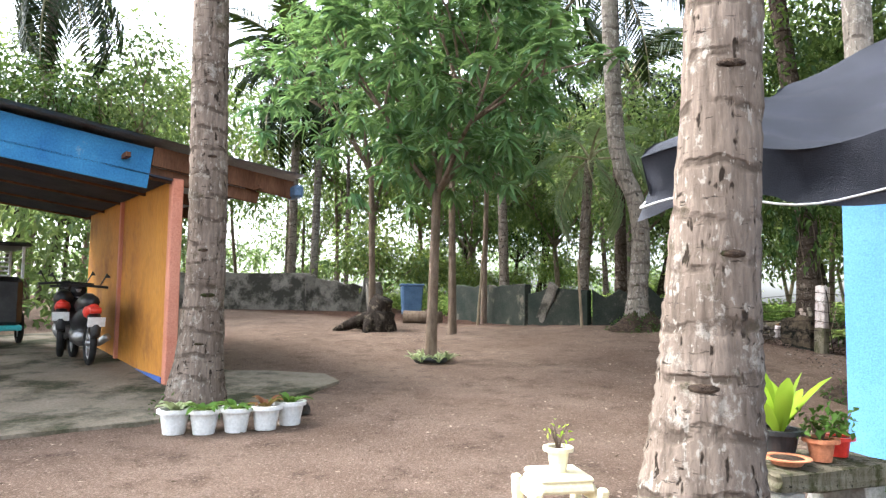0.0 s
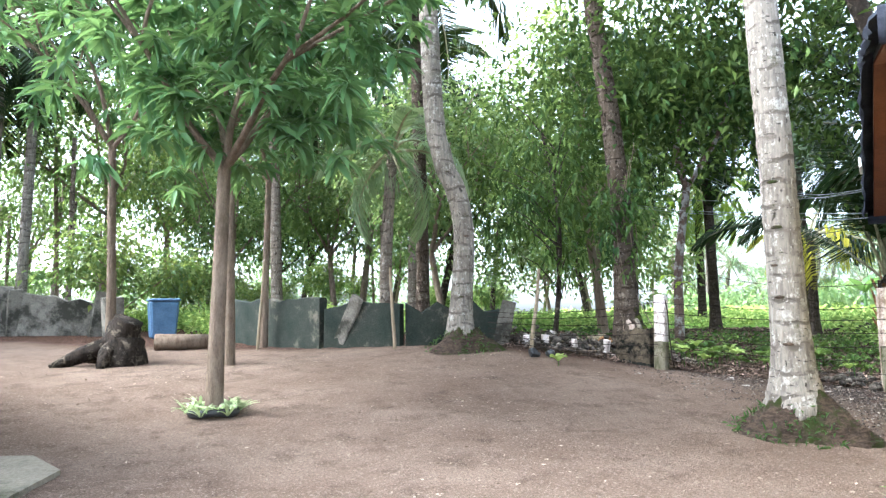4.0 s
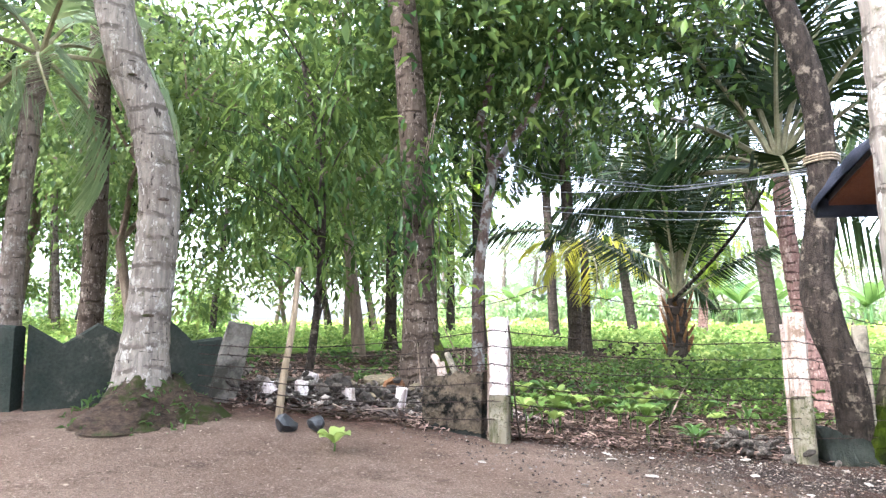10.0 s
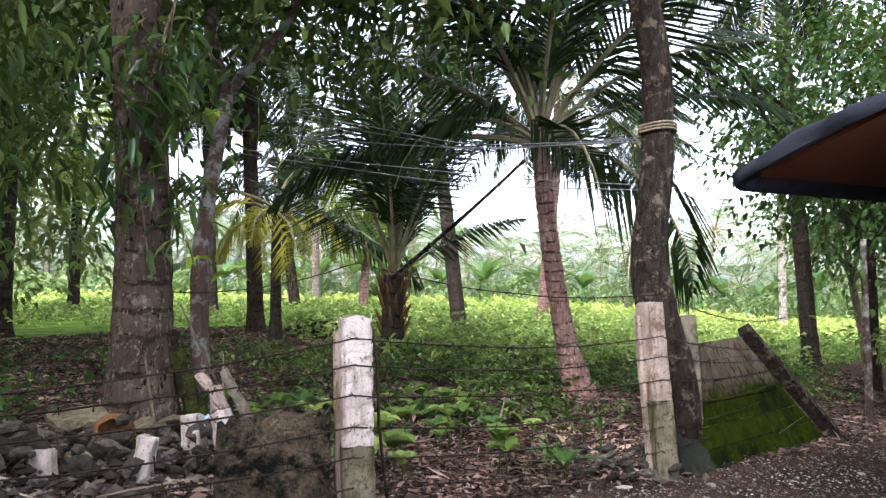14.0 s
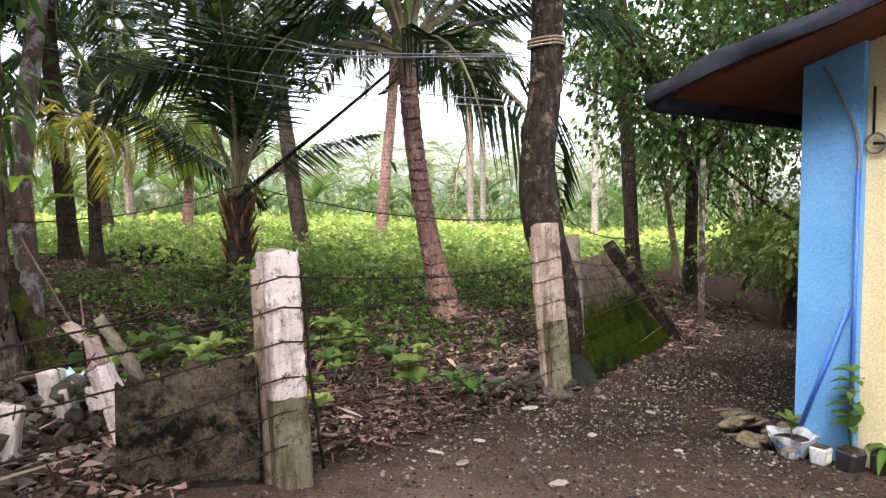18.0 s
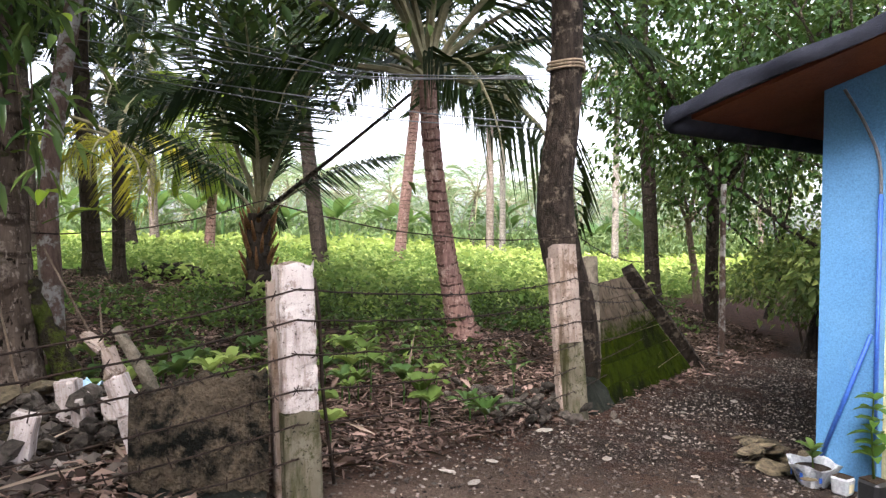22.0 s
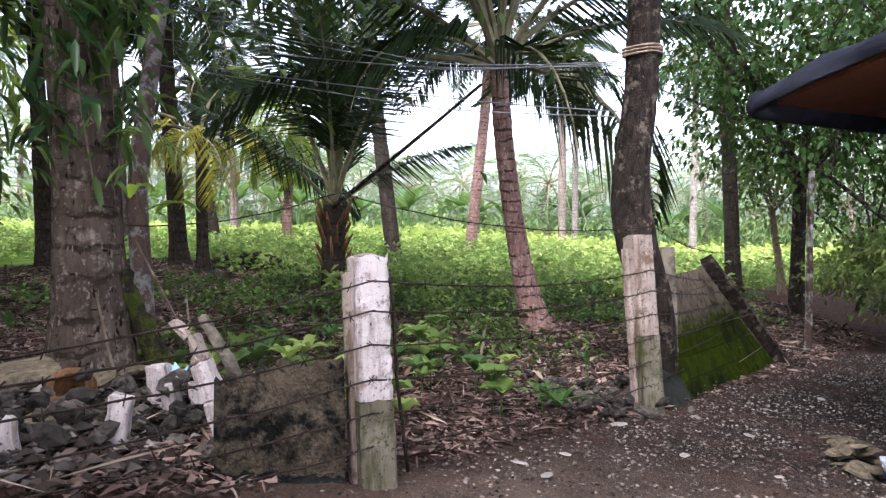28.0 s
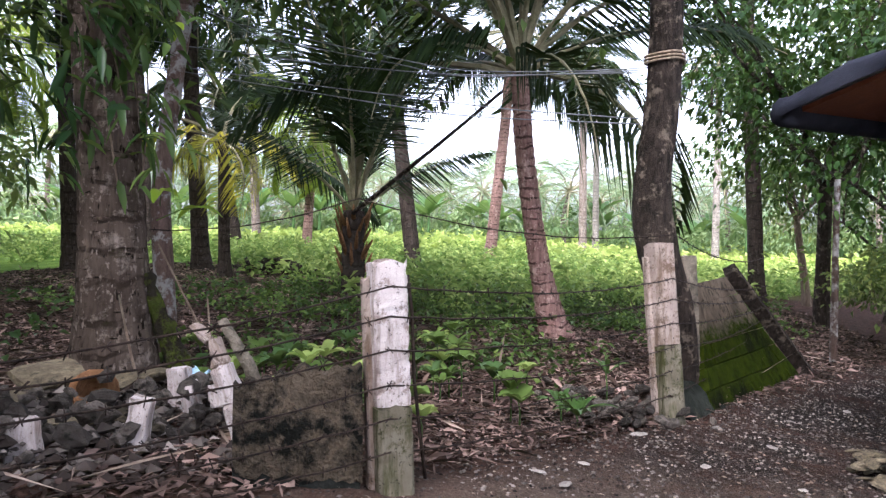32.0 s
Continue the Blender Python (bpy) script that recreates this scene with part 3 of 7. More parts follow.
# ---- ground ----
def grid_sheet():
    xs = np.concatenate([[-900, -400, -180, -90, -50], np.arange(-30, -8, 2.0), np.arange(-8, 16, 0.22), np.arange(16, 40, 1.5), [50, 70, 110, 200, 400, 900]])
    ys = np.concatenate([[-900, -300, -100, -50, -25], np.arange(-12, 0, 1.5), np.arange(0, 18, 0.22), np.arange(18, 46, 1.5), [55, 80, 130, 250, 450, 900]])
    X, Y = np.meshgrid(xs, ys)
    Z = G(X, Y)
    r = np.random.default_rng(3)
    near = (X > -8) & (X < 16) & (Y > 0) & (Y < 18)
    Z = Z + np.where(near, r.normal(0, 0.006, X.shape), 0)
    # rougher past the fence
    out = np.clip((0.58 * X + 0.81 * Y - 12.0) / 1.5, 0, 1)
    Z = Z + np.where(near, out * r.normal(0, 0.02, X.shape), 0)
    nx, ny = len(xs), len(ys)
    v = np.stack([X, Y, Z], -1).reshape(-1, 3)
    f = [(j * nx + i, j * nx + i + 1, (j + 1) * nx + i + 1, (j + 1) * nx + i) for j in range(ny - 1) for i in range(nx - 1)]
    return raw("ground", v, f, M["earth"], smooth=True)


tagged(grid_sheet(), "bare brown trodden earth with leaf litter beyond the fence", "ground", kind="structure")


# ---- palms and trees ----
def bend(base, pts, n=14):
    """A smooth line through base + offsets."""
    ps = [Vector(base)] + [Vector(base) + Vector(p) for p in pts]
    out = []
    for i in range(len(ps) - 1):
        p0, p1, p2, p3 = ps[max(i - 1, 0)], ps[i], ps[i + 1], ps[min(i + 2, len(ps) - 1)]
        for k in range(n):
            t = k / n
            out.append(0.5 * ((2 * p1) + (p2 - p0) * t + (2 * p0 - 5 * p1 + 4 * p2 - p3) * t * t + (3 * p1 - p0 - 3 * p2 + p3) * t ** 3))
    out.append(ps[-1])
    return out


def frond_mesh(name, length, droop, leaflets, leaf_len, material, hang=0.5, seed=0):
    """One palm frond along +x: a curved rachis with drooping leaflets on both sides."""
    r = random.Random(seed)
    s = Soup()
    N = 9
    axis = [Vector((length * math.sin(min(1.0, i / (N - 1)) * droop) / droop, 0, length * (math.cos(i / (N - 1) * droop) - 1) / droop * 0.9)) for i in range(N)]
    s.tube(axis, [0.048 * (1 - 0.88 * i / (N - 1)) for i in range(N)], 5, cap=False)
    v, f = [], []
    for i in range(leaflets):
        t = 0.22 + 0.78 * i / leaflets
        k = t * (N - 1)
        a = min(int(k), N - 2)
        p = axis[a].lerp(axis[a + 1], k - a)
        d = (axis[a + 1] - axis[a]).normalized()
        ll = leaf_len * (math.sin(math.pi * min(1, 0.25 + 0.8 * t)) ** 0.7) * r.uniform(0.85, 1.1)
        for sgn in (-1, 1):
            way = (d * 0.55 + Vector((0, sgn, 0)) * 0.8 + Vector((0, r.uniform(-0.15, 0.15), 0.25 + r.uniform(-0.3, 0.2)))).normalized()
            w = 0.037
            across = way.cross(Vector((0, 0, 1))).normalized() * w
            mid = p + way * ll * 0.5
            tip = p + way * ll * 0.85 + Vector((0, 0, -hang * ll * r.uniform(0.6, 1.1)))
            o = len(v)
            v += [p + across * 0.5, p - across * 0.5, mid - across * 0.6, mid + across * 0.6, tip]
            f += [(o, o + 1, o + 2, o + 3), (o + 3, o + 2, o + 4)]
    stem_faces = len(s.f)
    s.add(v, f)
    me = raw_mesh(name, s.v, s.f, material)
    me.materials.append(M["rachis"])
    me.polygons.foreach_set("material_index", [1] * stem_faces + [0] * (len(s.f) - stem_faces))
    return me


def raw_mesh(name, v, f, material):
    me = bpy.data.meshes.new(name)
    me.from_pydata([tuple(p) for p in v], [], f)
    me.materials.append(material)
    me.update()
    return me


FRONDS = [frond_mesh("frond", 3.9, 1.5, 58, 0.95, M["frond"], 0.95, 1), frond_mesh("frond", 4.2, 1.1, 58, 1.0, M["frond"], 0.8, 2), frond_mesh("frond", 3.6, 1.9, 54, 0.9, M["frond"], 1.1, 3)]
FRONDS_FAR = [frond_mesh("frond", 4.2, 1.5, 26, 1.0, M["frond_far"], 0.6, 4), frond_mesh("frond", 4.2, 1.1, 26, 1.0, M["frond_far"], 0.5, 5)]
for me in FRONDS_FAR:
    for v in me.vertices:
        v.co.y *= 1.3
FRONDS_PALE = [frond_mesh("frond", 3.1, 1.7, 54, 0.8, M["frond_far"], 1.0, 21)]
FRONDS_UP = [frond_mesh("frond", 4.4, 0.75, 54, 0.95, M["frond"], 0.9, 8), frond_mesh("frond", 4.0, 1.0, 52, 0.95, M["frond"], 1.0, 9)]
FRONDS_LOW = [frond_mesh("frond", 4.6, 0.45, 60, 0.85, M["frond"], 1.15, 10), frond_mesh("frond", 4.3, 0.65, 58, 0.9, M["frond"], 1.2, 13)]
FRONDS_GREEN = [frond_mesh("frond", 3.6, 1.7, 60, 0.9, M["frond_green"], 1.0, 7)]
FRONDS_YELLOW = [frond_mesh("frond", 2.6, 1.7, 34, 0.8, M["frond_yellow"], 0.8, 6)]


def crown(parent, top, count, meshes, size=1.0, seed=0, lo=-35, hi=70):
    """Fronds round a growing point; old ones hang, young ones stand."""
    r = random.Random(seed)
    for i in range(count):
        t = i / max(1, count - 1)
        el = hi + (lo - hi) * t + r.uniform(-8, 8)
        az = i * 137.5 + r.uniform(-12, 12)
        ob = new("frond", r.choice(meshes))
        k = size * r.uniform(0.85, 1.1)
        ob.matrix_basis = Matrix.Translation(top) @ pose(0, 0, 0, 0, 0, az) @ pose(0, 0, 0, 0, -el, 0) @ pose(0, 0, 0, r.uniform(-25, 25)) @ Matrix.Diagonal((k, k, k, 1))
        ob.parent = parent


def palm(x, y, offs, r0, r1, mat, label, fronds=18, size=1.0, meshes=None, seed=0, flare=1.7, mound=0.0, seg=16, rings=True, lo=-35, hi=70, group="", notches=(), fall=0.28, ridge=1.0):
    """A coconut palm: ringed tapering trunk, flared foot, crown of fronds."""
    z = float(G(x, y)) - 0.1
    ob = thing("coconut_palm", x, y, z, 0, label, "palm tree", group)
    line = bend((0, 0, 0), [(a, b, c + 0.1) for a, b, c in offs], 16 if rings else 6)
    n = len(line)
    top = line[-1].z
    rad = []
    rr = random.Random(seed)
    for i, p in enumerate(line):
        t = p.z / top
        rad_i = r0 + (r1 - r0) * t
        rad_i *= 1 + (flare - 1) * math.exp(-max(0, p.z - mound) / fall)
        if rings:
            rad_i *= 1 + ridge * (0.014 if i % 2 else -0.008) + rr.uniform(-0.012, 0.012)
        rad.append(rad_i)
    v, f = tube_data(line, rad, seg, wob=0.06, seed=seed)
    raw("trunk", v, f, mat, ob, smooth=True)
    for nz, ang, nw in notches:
        i = min(range(n), key=lambda k: abs(line[k].z - nz))
        a = radians(ang)
        c = line[i] + Vector((math.cos(a), math.sin(a), 0)) * rad[i] * 0.93
        bm = bmesh.new()
        bmesh.ops.create_icosphere(bm, subdivisions=2, radius=1.0)
        for v in bm.verts:
            v.co.x *= 0.028
            v.co.y *= nw
            v.co.z *= nw * 0.42 * (1.0 if v.co.z > 0 else 0.7)
        bmesh.ops.transform(bm, matrix=Matrix.Translation(c) @ pose(0, 0, 0, 0, 0, ang), verts=bm.verts)
        part("foothold_notch", bm, M["root"], ob, "dark notch cut as a foothold", smooth=True)
    if fronds:
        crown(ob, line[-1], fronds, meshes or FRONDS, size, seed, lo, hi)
    return ob


def root_mound(x, y, r, h, name="root_mound", seed=0, mat=None, green=True):
    """A raised collar of roots and moss at a palm's foot."""
    s = Soup()
    rr = random.Random(seed)
    z = float(G(x, y))
    N, K = 40, 9
    v, f = [], []
    for k in range(K):
        t = k / (K - 1)
        for i in range(N):
            a = 2 * math.pi * i / N
            q = r * (1 - 0.70 * t) * (1 + 0.22 * math.sin(3 * a + seed) + rr.uniform(-0.09, 0.09))
            v.append((x + q * math.cos(a), y + q * math.sin(a), z - 0.06 + (h + 0.06) * (t ** 1.15) + rr.uniform(-0.035, 0.04) * (k > 0)))
    for k in range(K - 1):
        for i in range(N):
            f.append((k * N + i, k * N + (i + 1) % N, (k + 1) * N + (i + 1) % N, (k + 1) * N + i))
    s.add(v, f)
    ob = s.mesh("root_mound", mat or M["root"])
    return tagged(ob, "dark matted roots and moss round a palm foot", "root mound")


def limbs(start, way, length, radius, depth, r, out, tips, spread=0.7):
    """Branches, each splitting in two or three."""
    pts = [start]
    d = way.normalized()
    for i in range(4):
        d = (d + Vector((r.uniform(-1, 1), r.uniform(-1, 1), r.uniform(-0.3, 0.6))) * 0.16).normalized()
        pts.append(pts[-1] + d * length / 4)
    out.append((pts, [radius * (1 - 0.1 * i) for i in range(5)]))
    tips.append((pts[3], d))
    if depth == 0:
        tips.append((pts[-1], d))
        return
    for _ in range(r.choice((2, 3, 3))):
        nd = (d + Vector((r.uniform(-1, 1), r.uniform(-1, 1), r.uniform(-0.4, 0.7))) * spread).normalized()
        limbs(pts[-1], nd, length * r.uniform(0.65, 0.85), radius * 0.58, depth - 1, r, out, tips, spread)


def tree_parts(seed, height, trunk_r, lean, depth, first, leaf_len, leaf_w, per_tip, spread=0.8, droop=0.4, whorl=0.5, fill=(), rosette=0.0):
    """Trunk tubes and leaf arrays for one broadleaf tree at the origin."""
    r = random.Random(seed)
    q = np.random.default_rng(seed)
    out, tips = [], []
    base = [Vector((0, 0, -0.1)), Vector((lean[0] * 0.3, lean[1] * 0.3, first * 0.35)), Vector((lean[0] * 0.7, lean[1] * 0.7, first * 0.7)), Vector((lean[0], lean[1], first))]
    out.append((base, [trunk_r * 1.25, trunk_r, trunk_r * 0.92, trunk_r * 0.85]))
    n = r.choice((3, 4))
    for i in range(n):
        a = 2 * math.pi * i / n + r.uniform(-0.4, 0.4)
        limbs(base[-1], Vector((math.cos(a), math.sin(a), r.uniform(0.7, 1.5))), (height - first) * 0.36, trunk_r * 0.55, depth, r, out, tips, spread)
    limbs(base[-1], Vector((0.1, 0, 1)), (height - first) * 0.42, trunk_r * 0.6, depth, r, out, tips, spread)
    pos, way = [], []
    for n_, cx, cy, cz, rx, rz_ in fill:
        for _ in range(n_):
            w = Vector((r.gauss(0, 1), r.gauss(0, 1), r.gauss(0, 1))).normalized()
            k = r.uniform(0.25, 1.0) ** 0.5 * (1 + 0.25 * math.sin(3 * math.atan2(w.y, w.x) + 4 * w.z))
            tips.append((Vector((cx + w.x * rx * k, cy + w.y * rx * k, cz + w.z * rz_ * k)), w))
    for p, d in tips:
        m = per_tip
        off = q.normal(0, whorl, (m, 3)) * np.array([1, 1, 0.7])
        w = off / (np.linalg.norm(off, axis=1, keepdims=True) + 1e-6) * 0.8 + np.array(d) * 0.3 + q.normal(0, 0.35, (m, 3)) + np.array([0, 0, -droop])
        if rosette:
            off = off * 0.12
            w = q.normal(0, 1, (m, 3)) * [1, 1, 0.35] + np.array(d) * 0.45 + [0, 0, rosette]
        pos.append(np.array(p) + off)
        way.append(w)
    return out, np.concatenate(pos), np.concatenate(way), leaf_len * q.uniform(0.7, 1.2, len(tips) * per_tip), leaf_w * q.uniform(0.7, 1.2, len(tips) * per_tip)


class Kind:
    """One kind of tree, built once; its copies share the meshes."""

    def __init__(self, name, label, bark, leaf, seed, height, trunk_r, lean, depth, first, leaf_len, leaf_w, per_tip, fine=False, **k):
        out, pos, way, ll, lw = tree_parts(seed, height, trunk_r, lean, depth, first, leaf_len, leaf_w, per_tip, **k)
        s = Soup()
        for pts, rad in out:
            s.tube(pts, rad, 7, cap=False)
        self.name, self.label = name, label
        self.trunk = raw_mesh("trunk", s.v, s.f, bark)
        self.trunk.polygons.foreach_set("use_smooth", [True] * len(self.trunk.polygons))
        ob = leaf_mesh("crown", pos, way, ll, lw, leaf, seed=seed, fine=fine)
        self.leaves = ob.data
        bpy.data.objects.remove(ob)

    def put(self, x, y, rz=0, size=1.0, label="", group="", category="tree"):
        t = thing(self.name, x, y, float(G(x, y)), rz, label or self.label, category, group)
        t.scale = (size, size, size)
        a, b = new("trunk", self.trunk), new("crown", self.leaves)
        a.parent = b.parent = t
        return t


MANGO = Kind("mango_tree", "young mango tree with a slim trunk and glossy green crown", M["bark"], M["mango"], 11, 6.4, 0.075, (0.05, 0.05), 2, 2.4, 0.25, 0.07, 17, spread=0.75, whorl=0.3, fill=((430, 0, 0, 4.7, 2.35, 2.3), (45, 0.3, 0, 2.9, 1.3, 0.5)), rosette=0.05, fine=True)
MANGO_TALL = Kind("mango_tree", "slim young tree with a high green crown", M["bark"], M["mango"], 12, 7.4, 0.07, (0.1, 0.0), 2, 3.3, 0.25, 0.062, 15, spread=0.75, whorl=0.3, fill=((190, 0, 0, 5.7, 2.1, 1.9),), rosette=0.05, fine=True)
WOOD = [
    Kind("woodland_tree", "tall slim woodland tree with a dense green crown", M["bark"], M["wood_leaf"], 21, 9.5, 0.13, (0.4, 0.2), 2, 3.6, 0.19, 0.12, 26, whorl=0.42, fill=((150, 0.4, 0.2, 6.4, 2.6, 3.2),)),
    Kind("woodland_tree", "bushy woodland tree with light green leaves", M["bark"], M["wood_leaf_light"], 22, 8.0, 0.11, (-0.3, 0.3), 2, 2.4, 0.18, 0.115, 26, whorl=0.38, fill=((150, -0.3, 0.3, 5.0, 2.3, 3.0),)),
    Kind("woodland_tree", "dark leafy woodland tree with a crooked trunk", M["bark_dark"], M["dark_leaf"], 23, 8.8, 0.15, (0.5, -0.4), 2, 3.0, 0.19, 0.125, 26, whorl=0.42, fill=((150, 0.5, -0.4, 6.0, 2.7, 3.0),)),
]
WOOD.append(Kind("woodland_tree", "leafy tree with small round leaves and arching boughs", M["bark_dark"], M["dark_leaf"], 27, 6.6, 0.09, (-0.2, 0.4), 2, 1.5, 0.11, 0.09, 15, spread=0.95, whorl=0.3, fill=((90, -0.1, 0.3, 3.9, 2.2, 2.2),), fine=True))
BUSH = [
    Kind("shrub", "dense green shrub behind the fence", M["bark"], M["wood_leaf"], 31, 2.6, 0.04, (0.1, 0.1), 2, 0.5, 0.14, 0.10, 36, spread=1.0, whorl=0.3),
    Kind("shrub", "bright light green shrub in the undergrowth", M["bark"], M["weed"], 32, 1.8, 0.03, (0.1, 0.0), 2, 0.3, 0.16, 0.08, 40, spread=1.1, whorl=0.28),
]

# yard palms
palm(0.85, 2.49, [(0.02, 0.0, 0.35), (0.07, 0.02, 0.9), (0.10, 0.03, 1.4), (0.155, 0.03, 2.35), (0.20, 0.05, 4.0), (0.32, 0.1, 12.0)], 0.155, 0.135, M["coco"], "coconut palm with grey cracked bark beside the shade net", seed=1, flare=2.3, fall=0.85, seg=32, notches=((1.05, 245, 0.065), (1.6, 275, 0.055), (2.35, 262, 0.06), (0.6, 225, 0.08), (2.8, 235, 0.04)))
palm(-2.65, 6.25, [(0.06, 0, 0.8), (0.07, 0, 2.0), (0.02, 0.02, 4.0), (-0.1, 0.05, 12.5)], 0.185, 0.145, M["coco"], "coconut palm with notched grey bark and pots at its foot", seed=2, flare=1.9, fall=0.4, mound=0.1, seg=24, notches=((1.62, 280, 0.05), (1.2, 300, 0.07), (2.6, 300, 0.05), (0.75, 285, 0.05), (3.3, 290, 0.04)))
palm(3.26, 12.5, [(0.0, 0.0, 0.4), (0.06, -0.03, 1.5), (0.04, -0.02, 2.05), (-0.06, 0.04, 2.55), (-0.24, 0.15, 3.1), (-0.38, 0.25, 4.6), (-0.6, 0.4, 12.0)], 0.17, 0.14, M["coco_pale"], "pale coconut palm with a kinked trunk by the broken wall", seed=3, mound=0.2, seg=20, notches=((1.85, 262, 0.05), (0.9, 250, 0.05), (2.9, 250, 0.04)))
root_mound(3.28, 12.45, 0.58, 0.30, seed=3)
palm(6.71, 13.04, [(0.02, 0.03, 1.2), (0.04, 0.13, 2.6), (-0.05, 0.25, 4.5), (-0.24, 0.45, 6.8), (-0.6, 0.85, 12.5)], 0.205, 0.135, M["coco_brown"], "stout brown coconut palm with mossy roots behind the rubble", seed=4, flare=1.75, fall=0.5, seg=28, notches=((1.75, 235, 0.06), (2.4, 215, 0.05), (1.3, 200, 0.06), (2.9, 240, 0.04)))
palm(4.56, 7.32, [(0.0, 0.0, 0.5), (-0.02, 0.02, 1.6), (-0.04, 0.05, 2.8), (-0.08, 0.10, 4.5), (-0.2, 0.3, 12.0)], 0.165, 0.125, M["coco_pale"], "pale blotchy coconut palm on a mossy mound by the house", seed=5, flare=1.7, mound=0.35, seg=24, notches=((1.97, 208, 0.055), (2.43, 205, 0.055), (1.3, 200, 0.05), (1.6, 190, 0.04), (0.9, 215, 0.05)))
root_mound(4.58, 7.3, 0.58, 0.38, seed=5)

# grass and moss at the palms' feet
q_ = np.random.default_rng(33)
for x, y, r_, n_ in ((4.58, 7.3, 0.42, 420), (3.28, 12.45, 0.42, 260), (0.9, 2.49, 0.34, 160), (-2.65, 6.25, 0.34, 160)):
    an, rr_ = q_.uniform(0, 6.28, n_), r_ * q_.uniform(0.55, 1.5, n_)
    px, py = x + rr_ * np.cos(an), y + rr_ * np.sin(an)
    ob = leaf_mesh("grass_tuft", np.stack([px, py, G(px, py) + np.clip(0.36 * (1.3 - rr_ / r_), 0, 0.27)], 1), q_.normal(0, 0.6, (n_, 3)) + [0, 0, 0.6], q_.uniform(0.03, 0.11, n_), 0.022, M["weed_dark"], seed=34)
    tagged(ob, "short grass and moss round a palm foot", "grass", kind="stuff")

palm(2.75, 15.1, [(0.0, 0.05, 1.4), (0.08, 0.1, 2.8), (0.15, 0.1, 3.7)], 0.125, 0.105, M["coco"], "slim palm with pale arching fronds behind the dark wall", fronds=10, size=0.7, meshes=FRONDS_PALE, seed=51, seg=14, lo=-40, hi=75)
palm(3.86, 16.3, [(0.0, 0.0, 2.0), (-0.05, 0.1, 5.0), (-0.1, 0.3, 9.0)], 0.15, 0.12, M["coco_brown"], "brown coconut palm behind the dark wall", seed=52, seg=14)

# mango and its neighbours in the yard
MANGO.put(-0.48, 9.4, 0, 1.0)
MANGO_TALL.put(-0.2, 12.9, 120, 1.05, "second mango tree behind the first")
MANGO_TALL.put(-1.9, 14.1, 220, 1.0, "mango tree beside the old stump")
MANGO_TALL.put(0.5, 15.4, 60, 0.95, "slim tree in front of the dark wall")

# ---- trees beyond the fence ----
bp = palm(12.01, 10.24, [(0.0, 0.2, 0.7), (0.0, 0.34, 1.45), (0.02, 0.5, 2.6), (0.03, 0.57, 3.6)], 0.135, 0.125, M["coco_pink"], "young coconut palm with a pink banded trunk", fronds=12, size=1.1, meshes=FRONDS_UP, seed=8, flare=2.1, fall=0.45, seg=20, lo=48, hi=88, ridge=4.0)
crown(bp, Vector((0.03, 0.57, 3.65)), 8, FRONDS, 1.0, 9, 2, 40)


def grove(rows):
    """Palms by foot, lean of the top, height, girth, bark and seed; the last flag gives sunlit fronds."""
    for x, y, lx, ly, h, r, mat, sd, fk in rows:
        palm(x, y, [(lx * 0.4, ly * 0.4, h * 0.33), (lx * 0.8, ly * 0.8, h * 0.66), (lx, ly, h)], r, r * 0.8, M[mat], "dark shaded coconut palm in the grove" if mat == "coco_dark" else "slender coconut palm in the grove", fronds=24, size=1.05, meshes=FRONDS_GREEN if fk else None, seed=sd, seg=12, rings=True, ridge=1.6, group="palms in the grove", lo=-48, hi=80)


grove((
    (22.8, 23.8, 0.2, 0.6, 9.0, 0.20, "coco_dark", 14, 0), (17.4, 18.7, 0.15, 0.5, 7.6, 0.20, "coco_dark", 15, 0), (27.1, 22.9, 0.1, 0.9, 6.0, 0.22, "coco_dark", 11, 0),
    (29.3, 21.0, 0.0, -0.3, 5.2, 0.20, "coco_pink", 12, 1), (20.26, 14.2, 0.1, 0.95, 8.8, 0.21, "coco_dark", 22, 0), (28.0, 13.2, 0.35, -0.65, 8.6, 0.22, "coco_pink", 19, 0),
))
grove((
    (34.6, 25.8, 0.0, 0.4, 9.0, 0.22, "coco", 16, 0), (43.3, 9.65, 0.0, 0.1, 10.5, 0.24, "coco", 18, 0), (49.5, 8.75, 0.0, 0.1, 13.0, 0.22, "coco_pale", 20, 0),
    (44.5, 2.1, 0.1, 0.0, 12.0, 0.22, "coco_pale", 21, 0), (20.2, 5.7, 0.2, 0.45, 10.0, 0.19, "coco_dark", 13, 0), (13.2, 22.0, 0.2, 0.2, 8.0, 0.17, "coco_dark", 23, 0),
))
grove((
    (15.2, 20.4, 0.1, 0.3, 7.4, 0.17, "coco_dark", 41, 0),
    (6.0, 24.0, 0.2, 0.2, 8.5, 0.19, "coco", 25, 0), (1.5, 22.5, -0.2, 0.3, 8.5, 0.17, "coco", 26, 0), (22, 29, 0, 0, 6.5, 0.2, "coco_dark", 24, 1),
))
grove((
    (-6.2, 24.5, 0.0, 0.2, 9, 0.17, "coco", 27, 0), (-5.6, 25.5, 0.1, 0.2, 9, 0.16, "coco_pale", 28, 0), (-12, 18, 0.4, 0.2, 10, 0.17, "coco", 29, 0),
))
for i in range(60):
    a = radians(-24 + 76 * (i + rng.random()) / 60)
    d = 52 + 34 * rng.random()
    x, y, h = 2.7 + d * math.cos(a), 10 + d * math.sin(a), rng.uniform(2.0, 8.0)
